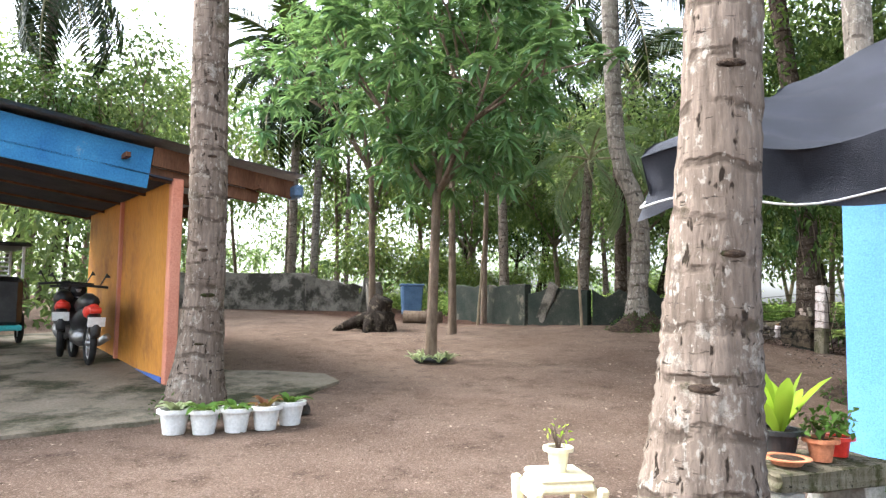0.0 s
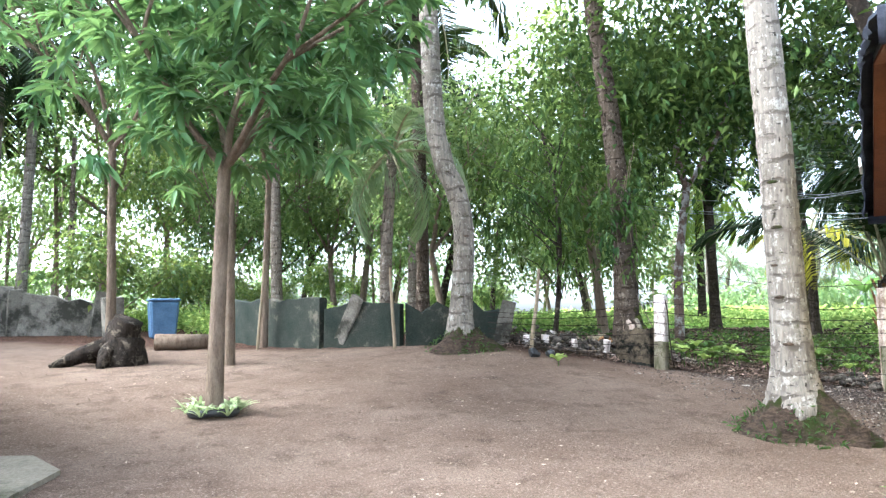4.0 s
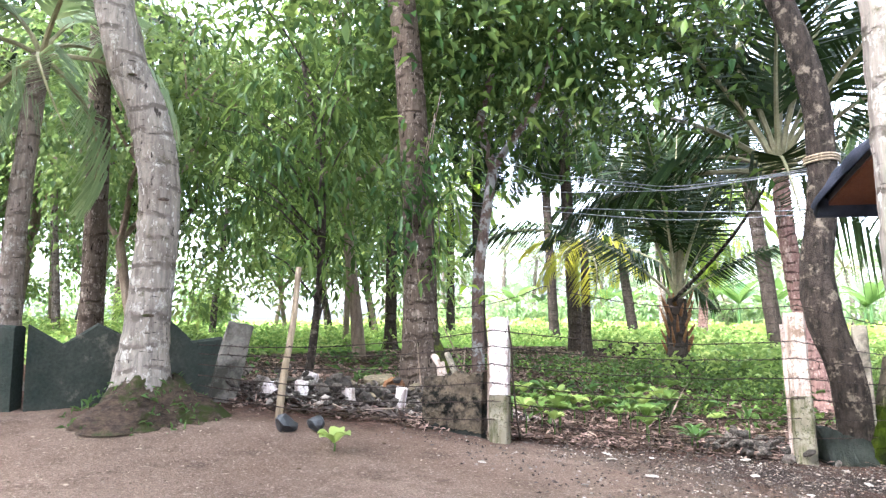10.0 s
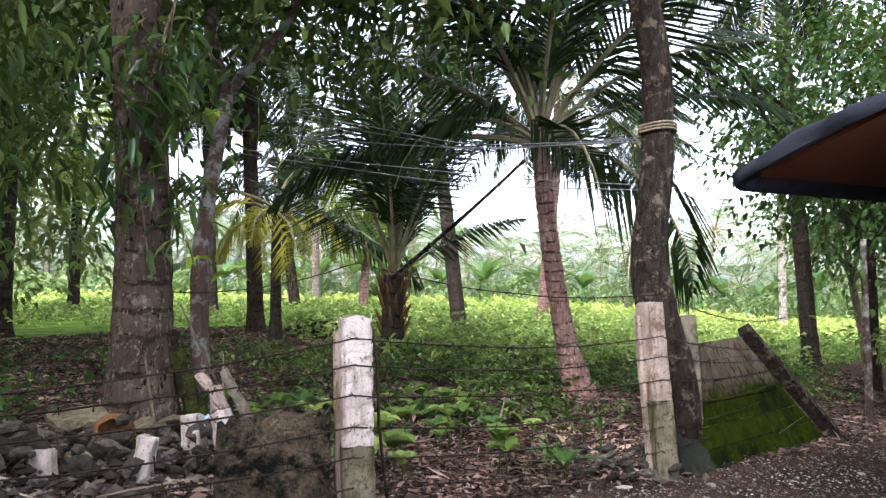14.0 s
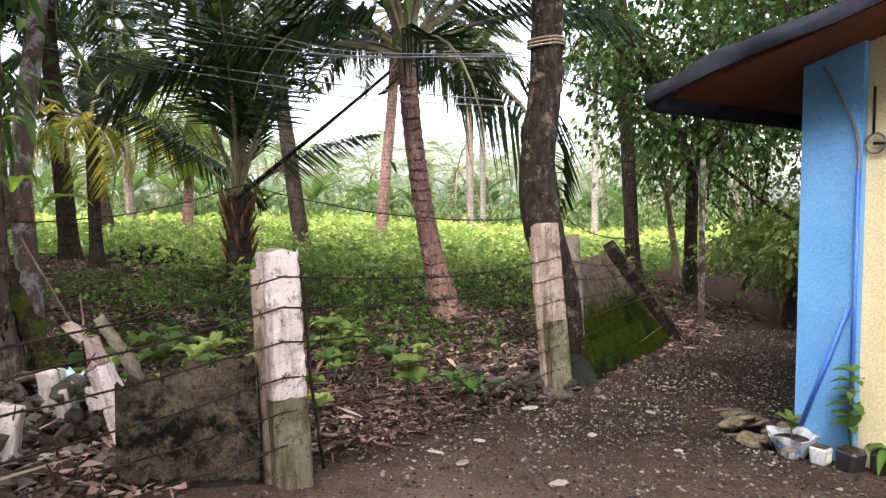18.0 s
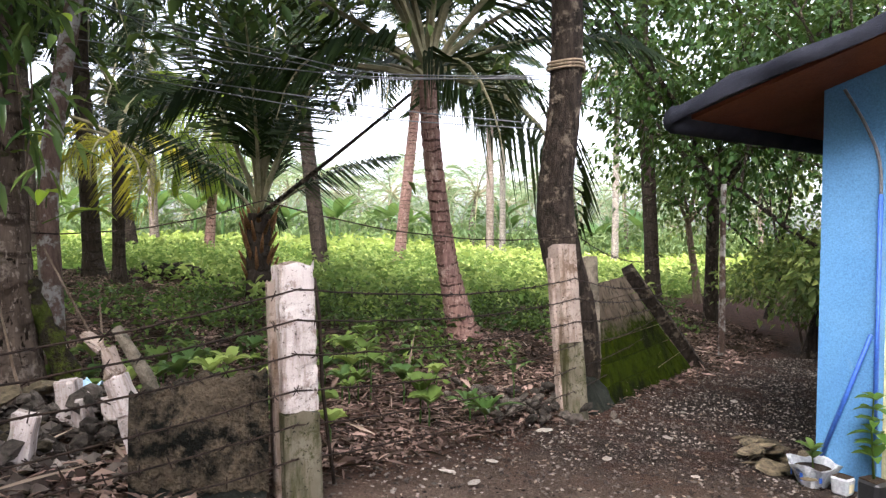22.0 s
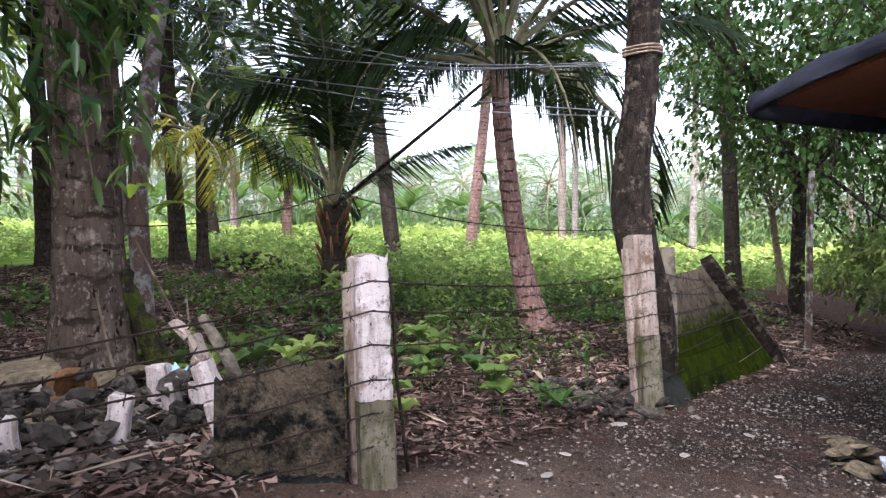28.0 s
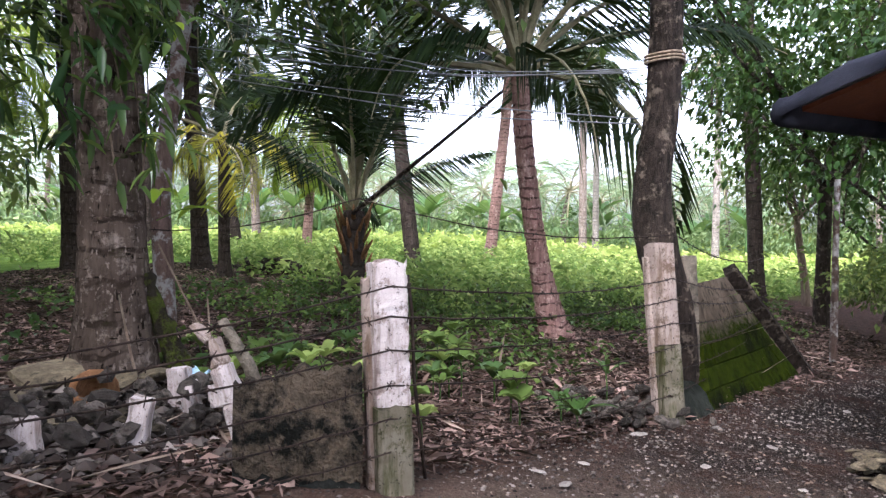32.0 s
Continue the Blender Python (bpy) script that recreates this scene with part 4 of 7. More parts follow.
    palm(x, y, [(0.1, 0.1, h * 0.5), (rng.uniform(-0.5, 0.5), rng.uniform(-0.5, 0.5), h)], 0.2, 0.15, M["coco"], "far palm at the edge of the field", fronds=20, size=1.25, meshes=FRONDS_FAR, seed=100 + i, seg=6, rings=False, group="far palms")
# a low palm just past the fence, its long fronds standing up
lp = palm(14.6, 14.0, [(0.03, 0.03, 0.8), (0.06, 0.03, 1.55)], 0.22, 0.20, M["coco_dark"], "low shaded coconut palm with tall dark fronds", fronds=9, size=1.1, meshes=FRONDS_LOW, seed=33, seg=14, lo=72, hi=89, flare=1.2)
crown(lp, Vector((0.06, 0.03, 1.6)), 3, FRONDS_LOW, 0.8, 37, 42, 55)
for k_ in range(26):
    s_ = Soup()
    a_, l_ = k_ * 2.4, 0.25 + 0.2 * (k_ % 5) / 4
    d_ = Vector((math.cos(a_), math.sin(a_), 0))
    p0_ = Vector((0.05, 0.03, 0.45 + 1.1 * k_ / 26)) + d_ * 0.19
    s_.tube([p0_, p0_ + d_ * 0.10 + Vector((0, 0, l_ * 0.6)), p0_ + d_ * 0.16 + Vector((0, 0, l_))], [0.045, 0.03, 0.012], 4)
    s_.mesh("leaf_base", M["husk"], lp, "brown stub of an old frond")

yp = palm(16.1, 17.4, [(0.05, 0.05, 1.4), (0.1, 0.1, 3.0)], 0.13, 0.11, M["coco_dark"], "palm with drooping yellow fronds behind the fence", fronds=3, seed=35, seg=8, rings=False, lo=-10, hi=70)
crown(yp, Vector((0.1, 0.1, 3.0)), 9, FRONDS_YELLOW, 0.9, 36, -20, 35)
s_ = Soup()
s_.tube(bend((14.35, 13.95, 1.98), [(-0.5, -1.1, 0.72), (-1.25, -2.0, 1.22), (-2.3, -2.9, 1.65)], 5), np.linspace(0.042, 0.022, 16), 6)
tagged(s_.mesh("dead_frond_stem", M["bark_dark"]), "long bare frond stem propped between two palms", "frond stem")
q_ = np.random.default_rng(40)
vine = thing("climbing_vine", 6.72, 12.98, 3.55, 0, "green leafy vine hanging on a palm trunk", "vine")
for k_ in range(4):
    s_ = Soup()
    s_.tube(bend((0.1 * k_ - 0.15, 0.05, -3.0 + 0.3 * k_), [(0.05, -0.1, 1.2), (-0.05, -0.05, 2.2), (0.02, -0.15, 3.0)], 4), 0.008, 4)
    s_.mesh("stem", M["bark"], vine)
n_ = 190
for k_ in range(4):
    leaf_mesh("foliage", np.stack([q_.normal(-0.05, 0.24, n_), q_.normal(0, 0.22, n_), q_.normal(-0.1 - 0.4 * k_, 0.25, n_)], 1)[: 150 - 38 * k_], q_.normal(0, 0.7, (n_, 3))[: 150 - 38 * k_] + [-0.2, -0.5, -0.5], 0.2, 0.055, M["glossy_leaf"], vine, seed=41 + k_, fine=True)


def forked_tree():
    x, y = 8.44, 13.77
    t = thing("forked_tree", x, y, float(G(x, y)), 0, "slim reddish tree with a forked trunk and pale blotches", "tree")
    s = Soup()
    s.tube(bend((0, 0, -0.1), [(0.12, 0.12, 0.9), (0.2, 0.2, 1.7), (0.26, 0.12, 2.6), (0.37, 0.04, 3.5)], 5), np.linspace(0.105, 0.075, 21), 12)
    s.tube(bend((0.37, 0.04, 3.42), [(-0.09, 0.18, 0.8), (0.0, 0.02, 1.6), (0.0, 0.1, 3.0)], 4), np.linspace(0.075, 0.05, 13), 8)
    s.tube(bend((0.37, 0.04, 3.42), [(0.19, -0.37, 0.55), (0.3, -0.6, 0.95), (0.5, -1.0, 2.2)], 4), np.linspace(0.07, 0.035, 13), 8)
    s.mesh("trunk", M["bark_blotched"], t)
    q = np.random.default_rng(5)
    pos = np.concatenate([np.array(c) + q.normal(0, 1.15, (2600, 3)) * [1.2, 1.2, 0.8] for c in ((0.7, -0.5, 5.3), (0.1, 0.5, 6.0), (1.1, -1.2, 5.6), (-0.6, 0.8, 5.5))])
    leaf_mesh("crown", pos, q.normal(0, 1, (10400, 3)) + [0, 0, -0.3], 0.19, 0.09, M["glossy_leaf"], t, seed=6)


forked_tree()


def slim_tree():
    """Thin leaning stems with hanging leaf clusters behind the rubble."""
    x, y = 6.0, 14.5
    z = float(G(x, y))
    t = thing("slim_tree", x, y, z, 0, "slim tree with hanging glossy green leaf clusters behind the rubble", "tree")
    q = np.random.default_rng(17)
    s = Soup()
    line = bend((0, 0, -0.1), [(0.1, -0.1, 1.3), (0.05, -0.2, 2.8), (-0.2, 0.0, 4.6)], 6)
    s.tube(line, np.linspace(0.06, 0.03, len(line)), 8, wob=0.1)
    s.mesh("trunk", M["bark_dark"], t)
    n = 120
    cen = np.stack([q.uniform(-1.5, 0.95, n), q.uniform(-1.0, 1.1, n), 1.35 + 3.3 * q.random(n) ** 0.8], 1)
    for c in cen[::4]:
        k = Soup()
        a = Vector((0.05, -0.15, max(0.6, c[2] - 0.7)))
        k.tube([a, a.lerp(Vector(c), 0.55) + Vector((0, 0, 0.12)), Vector(c)], [0.016, 0.011, 0.005], 5)
        k.mesh("limb", M["bark_dark"], t)
    off = q.normal(0, 0.13, (n * 15, 3))
    leaf_mesh("crown", np.repeat(cen, 15, 0) + off, 4.5 * off + q.normal(0, 0.35, (n * 15, 3)) + [0, 0, -0.45], q.uniform(0.13, 0.24, n * 15), 0.052, M["glossy_leaf"], t, seed=18, fine=True)


slim_tree()


def curved_tree():
    x, y = 9.22, 9.04
    t = thing("curved_tree", x, y, float(G(x, y)), 0, "dark damp bent tree with a rope tied round it", "tree")
    s = Soup()
    line = bend((0, 0, -0.1), [(-0.05, 0.08, 0.9), (-0.09, 0.24, 1.45), (-0.08, 0.31, 2.0), (-0.04, 0.25, 2.6), (-0.03, 0.22, 3.15), (-0.12, 0.28, 4.2), (-0.45, 0.8, 6.3), (-0.7, 1.2, 9.0)], 6)
    s.tube(line, [0.180 - 0.05 * i / len(line) + 0.02 * math.exp(-((i - 14) / 4) ** 2) for i in range(len(line))], 16, wob=0.06)
    s.mesh("trunk", M["bark_dark"], t)
    k = Soup()
    for j in range(3):
        k.tube([(-0.03 + 0.175 * math.cos(a), 0.22 + 0.175 * math.sin(a), 3.08 + 0.03 * j + 0.01 * math.sin(2 * a)) for a in np.linspace(0, 6.28, 20)], 0.012, 5, cap=False)
    k.mesh("rope", M["wood"], t, "frayed pale rope tied round the trunk")
    q = np.random.default_rng(9)
    # crown mostly out of view, spread wide to shade fence and grove
    pos = np.concatenate([np.array(c) + q.normal(0, 1.5, (3400, 3)) * [1.3, 1.3, 0.6] for c in ((-0.3, 0.6, 8.8), (-0.9, 1.8, 9.3), (0.2, 1.4, 8.6))])
    leaf_mesh("crown", pos, q.normal(0, 1, (10200, 3)) + [0, 0, -0.3], 0.22, 0.10, M["wood_leaf"], t, seed=6)


curved_tree()

def stick(x, y, dx, dy, h, r, mat, label, name="fence_stake"):
    s = Soup()
    z = float(G(x, y))
    s.tube(bend((x, y, z - 0.1), [(dx * 0.3, dy * 0.3, h * 0.35), (dx * 0.75, dy * 0.75, h * 0.7), (dx, dy, h + 0.1)], 4), np.linspace(r, r * 0.75, 13), 7, wob=0.15)
    tagged(s.mesh(name, M[mat]), label, "stake")



# woodland round the yard
def woodland():
    r = random.Random(5)
    spots = []
    # north, behind the walls
    for i in range(16):
        spots.append((r.uniform(-16, 10), r.uniform(23.5, 42), None))
    for i in range(26):
        spots.append((r.uniform(-15, 14), r.uniform(24, 40), 3))
    # north-east
    for i in range(6):
        a, d = radians(r.uniform(50, 68)), r.uniform(22, 34)
        spots.append((2.6 + d * math.cos(a), 9.8 + d * math.sin(a), None))
    # east and south-east, behind the house
    for x, y, k in ((13.1, 5.2, 4), (16.8, 5.4, 2), (18.5, 3.6, 4), (13.4, 3.2, 4), (21.5, 4.2, 1), (21, 1.0, 0), (15.0, 0.5, 0), (11.8, 1.2, 4)):
        spots.append((x, y, k))
    # past the rubble
    for x, y, k in ((5.2, 18.6, 1), (10.4, 19.5, 0)):
        spots.append((x, y, k))
    # behind and beside the walker
    for x, y in ((-17, 10), (-16, 14), (-12, 17), (-10, -14), (-2, -15), (14, -10), (20, -5), (-10, 21), (-14, 22)):
        spots.append((x, y, None))
    for x, y, k in spots:
        if k == 3:
            stick(x, y, r.uniform(-0.4, 0.4), r.uniform(-0.4, 0.4), r.uniform(4, 7), r.uniform(0.06, 0.13), r.choice(("bark", "bark_dark", "coco")), "slim bare trunk in the far woodland", "bare_tree")
            continue
        k = r.randrange(3) if k is None else 3 if k == 4 else k
        WOOD[k].put(x, y, r.uniform(0, 360), r.uniform(0.8, 1.15), group="woodland trees")
    for i in range(14):
        a, d = radians(r.uniform(64, 130)), r.uniform(14, 40)
        x, y = 1.5 + d * math.cos(a), 6 + d * math.sin(a)
        if 0.58 * x + 0.81 * y < 14.5 or y < 16.5 + (x < 0) * 4 and x < 3:
            continue
        BUSH[r.randrange(2)].put(x, y, r.uniform(0, 360), r.uniform(0.6, 1.2), group="undergrowth", category="shrub")
    for x, y, s in ((13.6, 5.0, 0.7), (15.2, 4.2, 0.7), (12.3, 4.2, 0.9), (11.3, 3.4, 1.0)):
        BUSH[0].put(x, y, s * 100, s, "dense green shrub behind the house", "undergrowth", "shrub")


woodland()


def weeds():
    """Low growth beyond the fence, and the bright field."""
    q = np.random.default_rng(12)

    def clumps(n, x0, x1, y0, y1, keep, h, per, ln, wd, mat, name, label, seed):
        x, y = q.uniform(x0, x1, n), q.uniform(y0, y1, n)
        ok = keep(x, y)
        x, y = x[ok], y[ok]
        m = len(x)
        hh = h * q.uniform(0.3, 1.2, m)
        X = np.repeat(x, per) + q.normal(0, 0.12, m * per)
        Y = np.repeat(y, per) + q.normal(0, 0.12, m * per)
        Z = G(X, Y) + np.repeat(hh, per) * q.uniform(0, 1, m * per)
        way = q.normal(0, 0.7, (m * per, 3)) * [1, 1, 0.5] + [0, 0, 0.2]
        ob = leaf_mesh(name, np.stack([X, Y, Z], 1), way, ln * q.uniform(0.6, 1.3, m * per), wd, mat, seed=seed)
        tagged(ob, label, "weeds", kind="stuff")
    line = lambda x, y: 0.58 * x + 0.81 * y
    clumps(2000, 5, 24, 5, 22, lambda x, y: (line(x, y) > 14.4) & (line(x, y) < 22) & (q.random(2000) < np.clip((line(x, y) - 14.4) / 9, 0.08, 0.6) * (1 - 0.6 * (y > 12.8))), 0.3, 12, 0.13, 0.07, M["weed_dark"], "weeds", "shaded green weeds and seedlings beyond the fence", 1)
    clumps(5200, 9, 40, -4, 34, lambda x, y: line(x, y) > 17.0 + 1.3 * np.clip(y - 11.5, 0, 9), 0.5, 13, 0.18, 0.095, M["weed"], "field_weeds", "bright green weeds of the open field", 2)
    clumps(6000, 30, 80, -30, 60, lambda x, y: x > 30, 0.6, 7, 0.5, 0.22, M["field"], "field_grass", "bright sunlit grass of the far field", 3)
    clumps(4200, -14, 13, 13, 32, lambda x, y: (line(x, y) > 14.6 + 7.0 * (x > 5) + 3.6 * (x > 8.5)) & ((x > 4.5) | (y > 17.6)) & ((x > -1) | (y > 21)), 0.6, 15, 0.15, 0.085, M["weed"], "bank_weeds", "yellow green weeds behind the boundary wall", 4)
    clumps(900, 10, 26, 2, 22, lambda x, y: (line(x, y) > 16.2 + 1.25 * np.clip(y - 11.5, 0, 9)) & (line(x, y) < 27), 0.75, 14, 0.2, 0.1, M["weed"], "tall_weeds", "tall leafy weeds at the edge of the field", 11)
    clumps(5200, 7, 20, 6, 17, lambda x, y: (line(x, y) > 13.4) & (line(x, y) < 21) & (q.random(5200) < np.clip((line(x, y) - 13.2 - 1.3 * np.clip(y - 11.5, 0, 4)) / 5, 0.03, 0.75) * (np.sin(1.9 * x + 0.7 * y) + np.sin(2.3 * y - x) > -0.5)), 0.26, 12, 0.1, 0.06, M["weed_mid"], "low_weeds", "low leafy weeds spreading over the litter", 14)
    # leaf litter
    n = 190000
    x, y = q.uniform(4, 20, n), q.uniform(5, 21, n)
    ok = (line(x, y) > 12.3) & (line(x, y) < 27)
    x, y = x[ok], y[ok]
    way = q.normal(0, 1, (len(x), 3)) * [1, 1, 0.15]
    ob = leaf_mesh("leaf_litter", np.stack([x, y, G(x, y) + 0.012 + 0.02 * q.random(len(x))], 1), way, 0.03 + 0.16 * q.random(len(x)) ** 2.5, 0.012 + 0.05 * q.random(len(x)) ** 2, M["litter"], droop=0.02, seed=8)
    tagged(ob, "brown fallen leaves beyond the fence", "leaf litter", kind="stuff")
    n = 16000
    x, y = q.uniform(-4, 12, n), q.uniform(2, 13, n)
    ok = line(x, y) < 12.4
    x, y = x[ok], y[ok]
    way = q.normal(0, 1, (len(x), 3)) * [1, 1, 0.08]
    ob = leaf_mesh("yard_debris", np.stack([x, y, G(x, y) + 0.012], 1), way, q.uniform(0.012, 0.045, len(x)) ** 1.0, q.uniform(0.008, 0.022, len(x)), M["debris"], droop=0.0, fold=0.1, seed=9)
    tagged(ob, "pale chips and bits of leaf on the earth", "debris", kind="stuff")

    n = 2600
    x, y = q.uniform(4.5, 14, n), q.uniform(6, 18, n)
    ok = (line(x, y) > 12.6) & (line(x, y) < 17)
    x, y = x[ok], y[ok]
    way = q.normal(0, 1, (len(x), 3)) * [1, 1, 0.12]
    ob = leaf_mesh("fallen_twigs", np.stack([x, y, G(x, y) + 0.035], 1), way, 0.12 + 0.6 * q.random(len(x)) ** 2, q.uniform(0.008, 0.022, len(x)), M["debris"], droop=0.0, fold=0.5, seed=10)
    tagged(ob, "dry twigs and leaf ribs on the litter", "twigs", kind="stuff")


def grit(name, label, n, keep, x0, x1, y0, y1, lo, hi, mat, lift, seed):
    """Loose stones strewn over the ground, joined in one mesh."""
    q = np.random.default_rng(seed)
    x, y = q.uniform(x0, x1, n), q.uniform(y0, y1, n)
    ok = keep(x, y)
    x, y = x[ok], y[ok]
    m = len(x)
    s = (lo + (hi - lo) * q.random(m) ** 3)[:, None, None]
    base = np.array([(1, 0.1, 0), (0.1, 1, 0.1), (-0.9, 0.2, 0), (0, -1, 0.05), (0.15, 0.1, 0.6), (0, 0, -0.5)])
    v = base[None] * s * 0.5 * q.uniform(0.6, 1.3, (m, 6, 3))
    a = q.uniform(0, 6.28, m)
    ca, sa = np.cos(a)[:, None], np.sin(a)[:, None]
    v = np.stack([v[..., 0] * ca - v[..., 1] * sa, v[..., 0] * sa + v[..., 1] * ca, v[..., 2]], -1)
    z = G(x, y) + s[:, 0, 0] * 0.18 + lift(x, y, q)
    v += np.stack([x, y, z], -1)[:, None]
    f = [(0, 1, 4), (1, 2, 4), (2, 3, 4), (3, 0, 4), (1, 0, 5), (2, 1, 5), (3, 2, 5), (0, 3, 5)]
    i = np.arange(m)[:, None, None] * 6 + np.array(f)[None]
    ob = raw(name, v.reshape(-1, 3).tolist(), i.reshape(-1, 3).tolist(), M[mat])
    tagged(ob, label, "gravel", kind="stuff")


weeds()
grit("gravel", "small grey stones on the dark earth", 150000, lambda x, y: (np.sin(x * 9173.1 + y * 7411.7) * 0.5 + 0.5 < np.clip((x - 4.7) / 2.6, 0, 1) ** 1.5) & (0.58 * x + 0.81 * y < 13.2) & (0.58 * x + 0.81 * y > 8.5), 3.6, 13, 3.5, 12.5, 0.006, 0.036, "grit", lambda x, y, q: 0.0, 61)
grit("rubble_bits", "small broken stones in the rubble heap", 4200, lambda x, y: (0.58 * x + 0.81 * y > 12.55) & (y > 11.6), 4.1, 7.4, 11.4, 13.6, 0.03, 0.13, "grit", lambda x, y, q: 0.16 * q.random(len(x)) * np.exp(-((y - 12.7) / 0.5) ** 2), 62)


def far_woods():
    q = np.random.default_rng(21)

    def cloud(n, per, a0, a1, d0, d1, z0, z1, size, mat, name, label, seed):
        a, dd = np.radians(q.uniform(a0, a1, n)), q.uniform(d0, d1, n)
        z = z0 + (z1 - z0) * q.random(n) ** 0.8
        cen = np.stack([1.5 + dd * np.cos(a), 7 + dd * np.sin(a), z], 1)
        cen[:, 2] += G(cen[:, 0], cen[:, 1])
        off = q.normal(0, 0.36, (n * per, 3)) * [1, 1, 0.7]
        pos = np.repeat(cen, per, 0) + off
        ob = leaf_mesh(name, pos, 2.2 * off + q.normal(0, 0.5, (n * per, 3)) + [0, 0, -0.3], size * 0.95 * q.uniform(0.7, 1.3, n * per), size * 0.42, mat, seed=seed)
        tagged(ob, label, "woods", kind="stuff")
    cloud(330, 34, 52, 100, 20, 34, 3.2, 11.5, 0.26, M["wood_leaf"], "far_woods", "green woodland growth behind the fence", 1)
    cloud(430, 44, 85, 150, 22, 36, 3.2, 10.0, 0.28, M["wood_leaf_light"], "far_woods", "light green woodland growth behind the wall", 2)
    cloud(110, 30, -44, -6, 16, 30, 0.1, 5.5, 0.22, M["wood_leaf"], "far_woods", "dense green growth behind the house", 3)
    cloud(40, 30, 52, 66, 15, 20, 4.0, 7.0, 0.28, M["glossy_leaf"], "far_woods", "dark shaded foliage over the fence", 4)
    cloud(50, 30, 50, 72, 11, 15, 2.8, 6.0, 0.24, M["glossy_leaf"], "far_woods", "hanging glossy foliage behind the rubble", 5)

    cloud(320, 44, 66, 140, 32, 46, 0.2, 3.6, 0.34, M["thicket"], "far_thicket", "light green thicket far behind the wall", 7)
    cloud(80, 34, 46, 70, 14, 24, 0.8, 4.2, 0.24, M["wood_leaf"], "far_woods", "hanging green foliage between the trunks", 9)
    # sunlight on these leaves is carried by their yellow-green colour
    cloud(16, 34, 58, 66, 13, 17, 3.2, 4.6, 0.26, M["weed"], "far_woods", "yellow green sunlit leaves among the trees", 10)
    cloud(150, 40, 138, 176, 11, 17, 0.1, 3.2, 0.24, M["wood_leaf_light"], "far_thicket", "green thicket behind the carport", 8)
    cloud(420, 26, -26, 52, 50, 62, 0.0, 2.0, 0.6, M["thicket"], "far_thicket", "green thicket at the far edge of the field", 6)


far_woods()


def brush_pile(x, y, seed=3):
    t = thing("brush_pile", x, y, float(G(x, y)), 0, "low dark heap of dead palm ribs and wood", "brush pile")
    r = random.Random(seed)
    for i in range(26):
        s = Soup()
        a, ln, z = r.gauss(1.2, 0.35), r.uniform(0.6, 1.5), r.uniform(0.03, 0.32)
        cx, cy = r.gauss(0, 0.2), r.gauss(0, 0.35)
        d = Vector((math.cos(a), math.sin(a), r.uniform(-0.08, 0.12))) * ln / 2
        p = Vector((cx, cy, z))
        s.tube([p - d, p + Vector((0, 0, 0.05)), p + d], [0.05, 0.045, 0.02], 6, wob=0.2, seed=i)
        s.mesh("branch", M["bark_dark"], t)


brush_pile(17.8, 17.0)


def banana(x, y, h, seed):
    t = thing("banana_plant", x, y, float(G(x, y)), 0, "broad leaved banana plant at the field's edge", "banana plant", "banana plants")
    s = Soup()
    s.tube([(0, 0, -0.1), (0.03, 0, h * 0.25), (0.05, 0, h * 0.5)], [0.14, 0.11, 0.07], 7)
    s.mesh("stem", M["banana"], t)
    r = random.Random(seed)
    b = Soup()
    for i in range(9):
        az, el = i * 2.4 + r.uniform(-0.3, 0.3), r.uniform(0.5, 1.35)
        d = Vector((math.cos(az), math.sin(az), 0))
        pts = [Vector((0.05, 0, h * 0.5)) + d * (k / 5 * h * 0.55 * math.cos(el * (1 - 0.12 * k))) + Vector((0, 0, h * 0.55 * (k / 5) * math.sin(el) - 0.09 * h * (k / 5) ** 3 * 1.4)) for k in range(6)]
        sd = Vector((-d.y, d.x, 0))
        w = [0.05, 0.26, 0.36, 0.34, 0.22, 0.02]
        v = []
        for p, ww in zip(pts, w):
            v += [p + sd * ww + Vector((0, 0, 0.06)), p, p - sd * ww + Vector((0, 0, 0.06))]
        f = [(3 * k + j, 3 * k + j + 1, 3 * k + 4 + j, 3 * k + 3 + j) for k in range(5) for j in range(2)]
        b.add(v, f)
    b.mesh("leaves", M["banana"], t)


for i in range(26):
    a = radians(-14 + 54 * (i + rng.random()) / 26)
    d = rng.uniform(46, 58)
    banana(2.6 + d * math.cos(a), 9.8 + d * math.sin(a), rng.uniform(3.0, 4.5), i)


# ---- fence: posts, wall stub, rubble, wires ----
def post(name, x, y, lean, rz, w, h, foot, label, mat="white_post", seed=0, rib=0.0):
    """A square cast concrete post with chipped edges: limewashed shaft on a bare damp foot, a rib behind, a broken cap."""
    t = thing(name, x, y, float(G(x, y)), rz, label, "fence post")
    m = lean.to_matrix()
    rr = random.Random(seed)

    def shaft(nm, z0, z1, ww, mt, lb, ox=0.0, oy=0.0, wy=None, n=10, chip=0.022):
        v, f = [], []
        c = 0.10 * ww
        wy = wy or ww
        base = [(-ww / 2 + c, -wy / 2), (0, -wy / 2), (ww / 2 - c, -wy / 2), (ww / 2, -wy / 2 + c), (ww / 2, 0), (ww / 2, wy / 2 - c), (ww / 2 - c, wy / 2), (0, wy / 2), (-ww / 2 + c, wy / 2), (-ww / 2, wy / 2 - c), (-ww / 2, 0), (-ww / 2, -wy / 2 + c)]
        for i in range(n + 1):
            z = z0 + (z1 - z0) * i / n
            for k, (a, b) in enumerate(base):
                q = 1 - (0.02 + chip * 4 * (rr.random() ** 4)) if k % 3 != 1 else 1 - 0.01 * rr.random()
                dz = rr.uniform(-0.02, 0.012) if i == n else 0.0
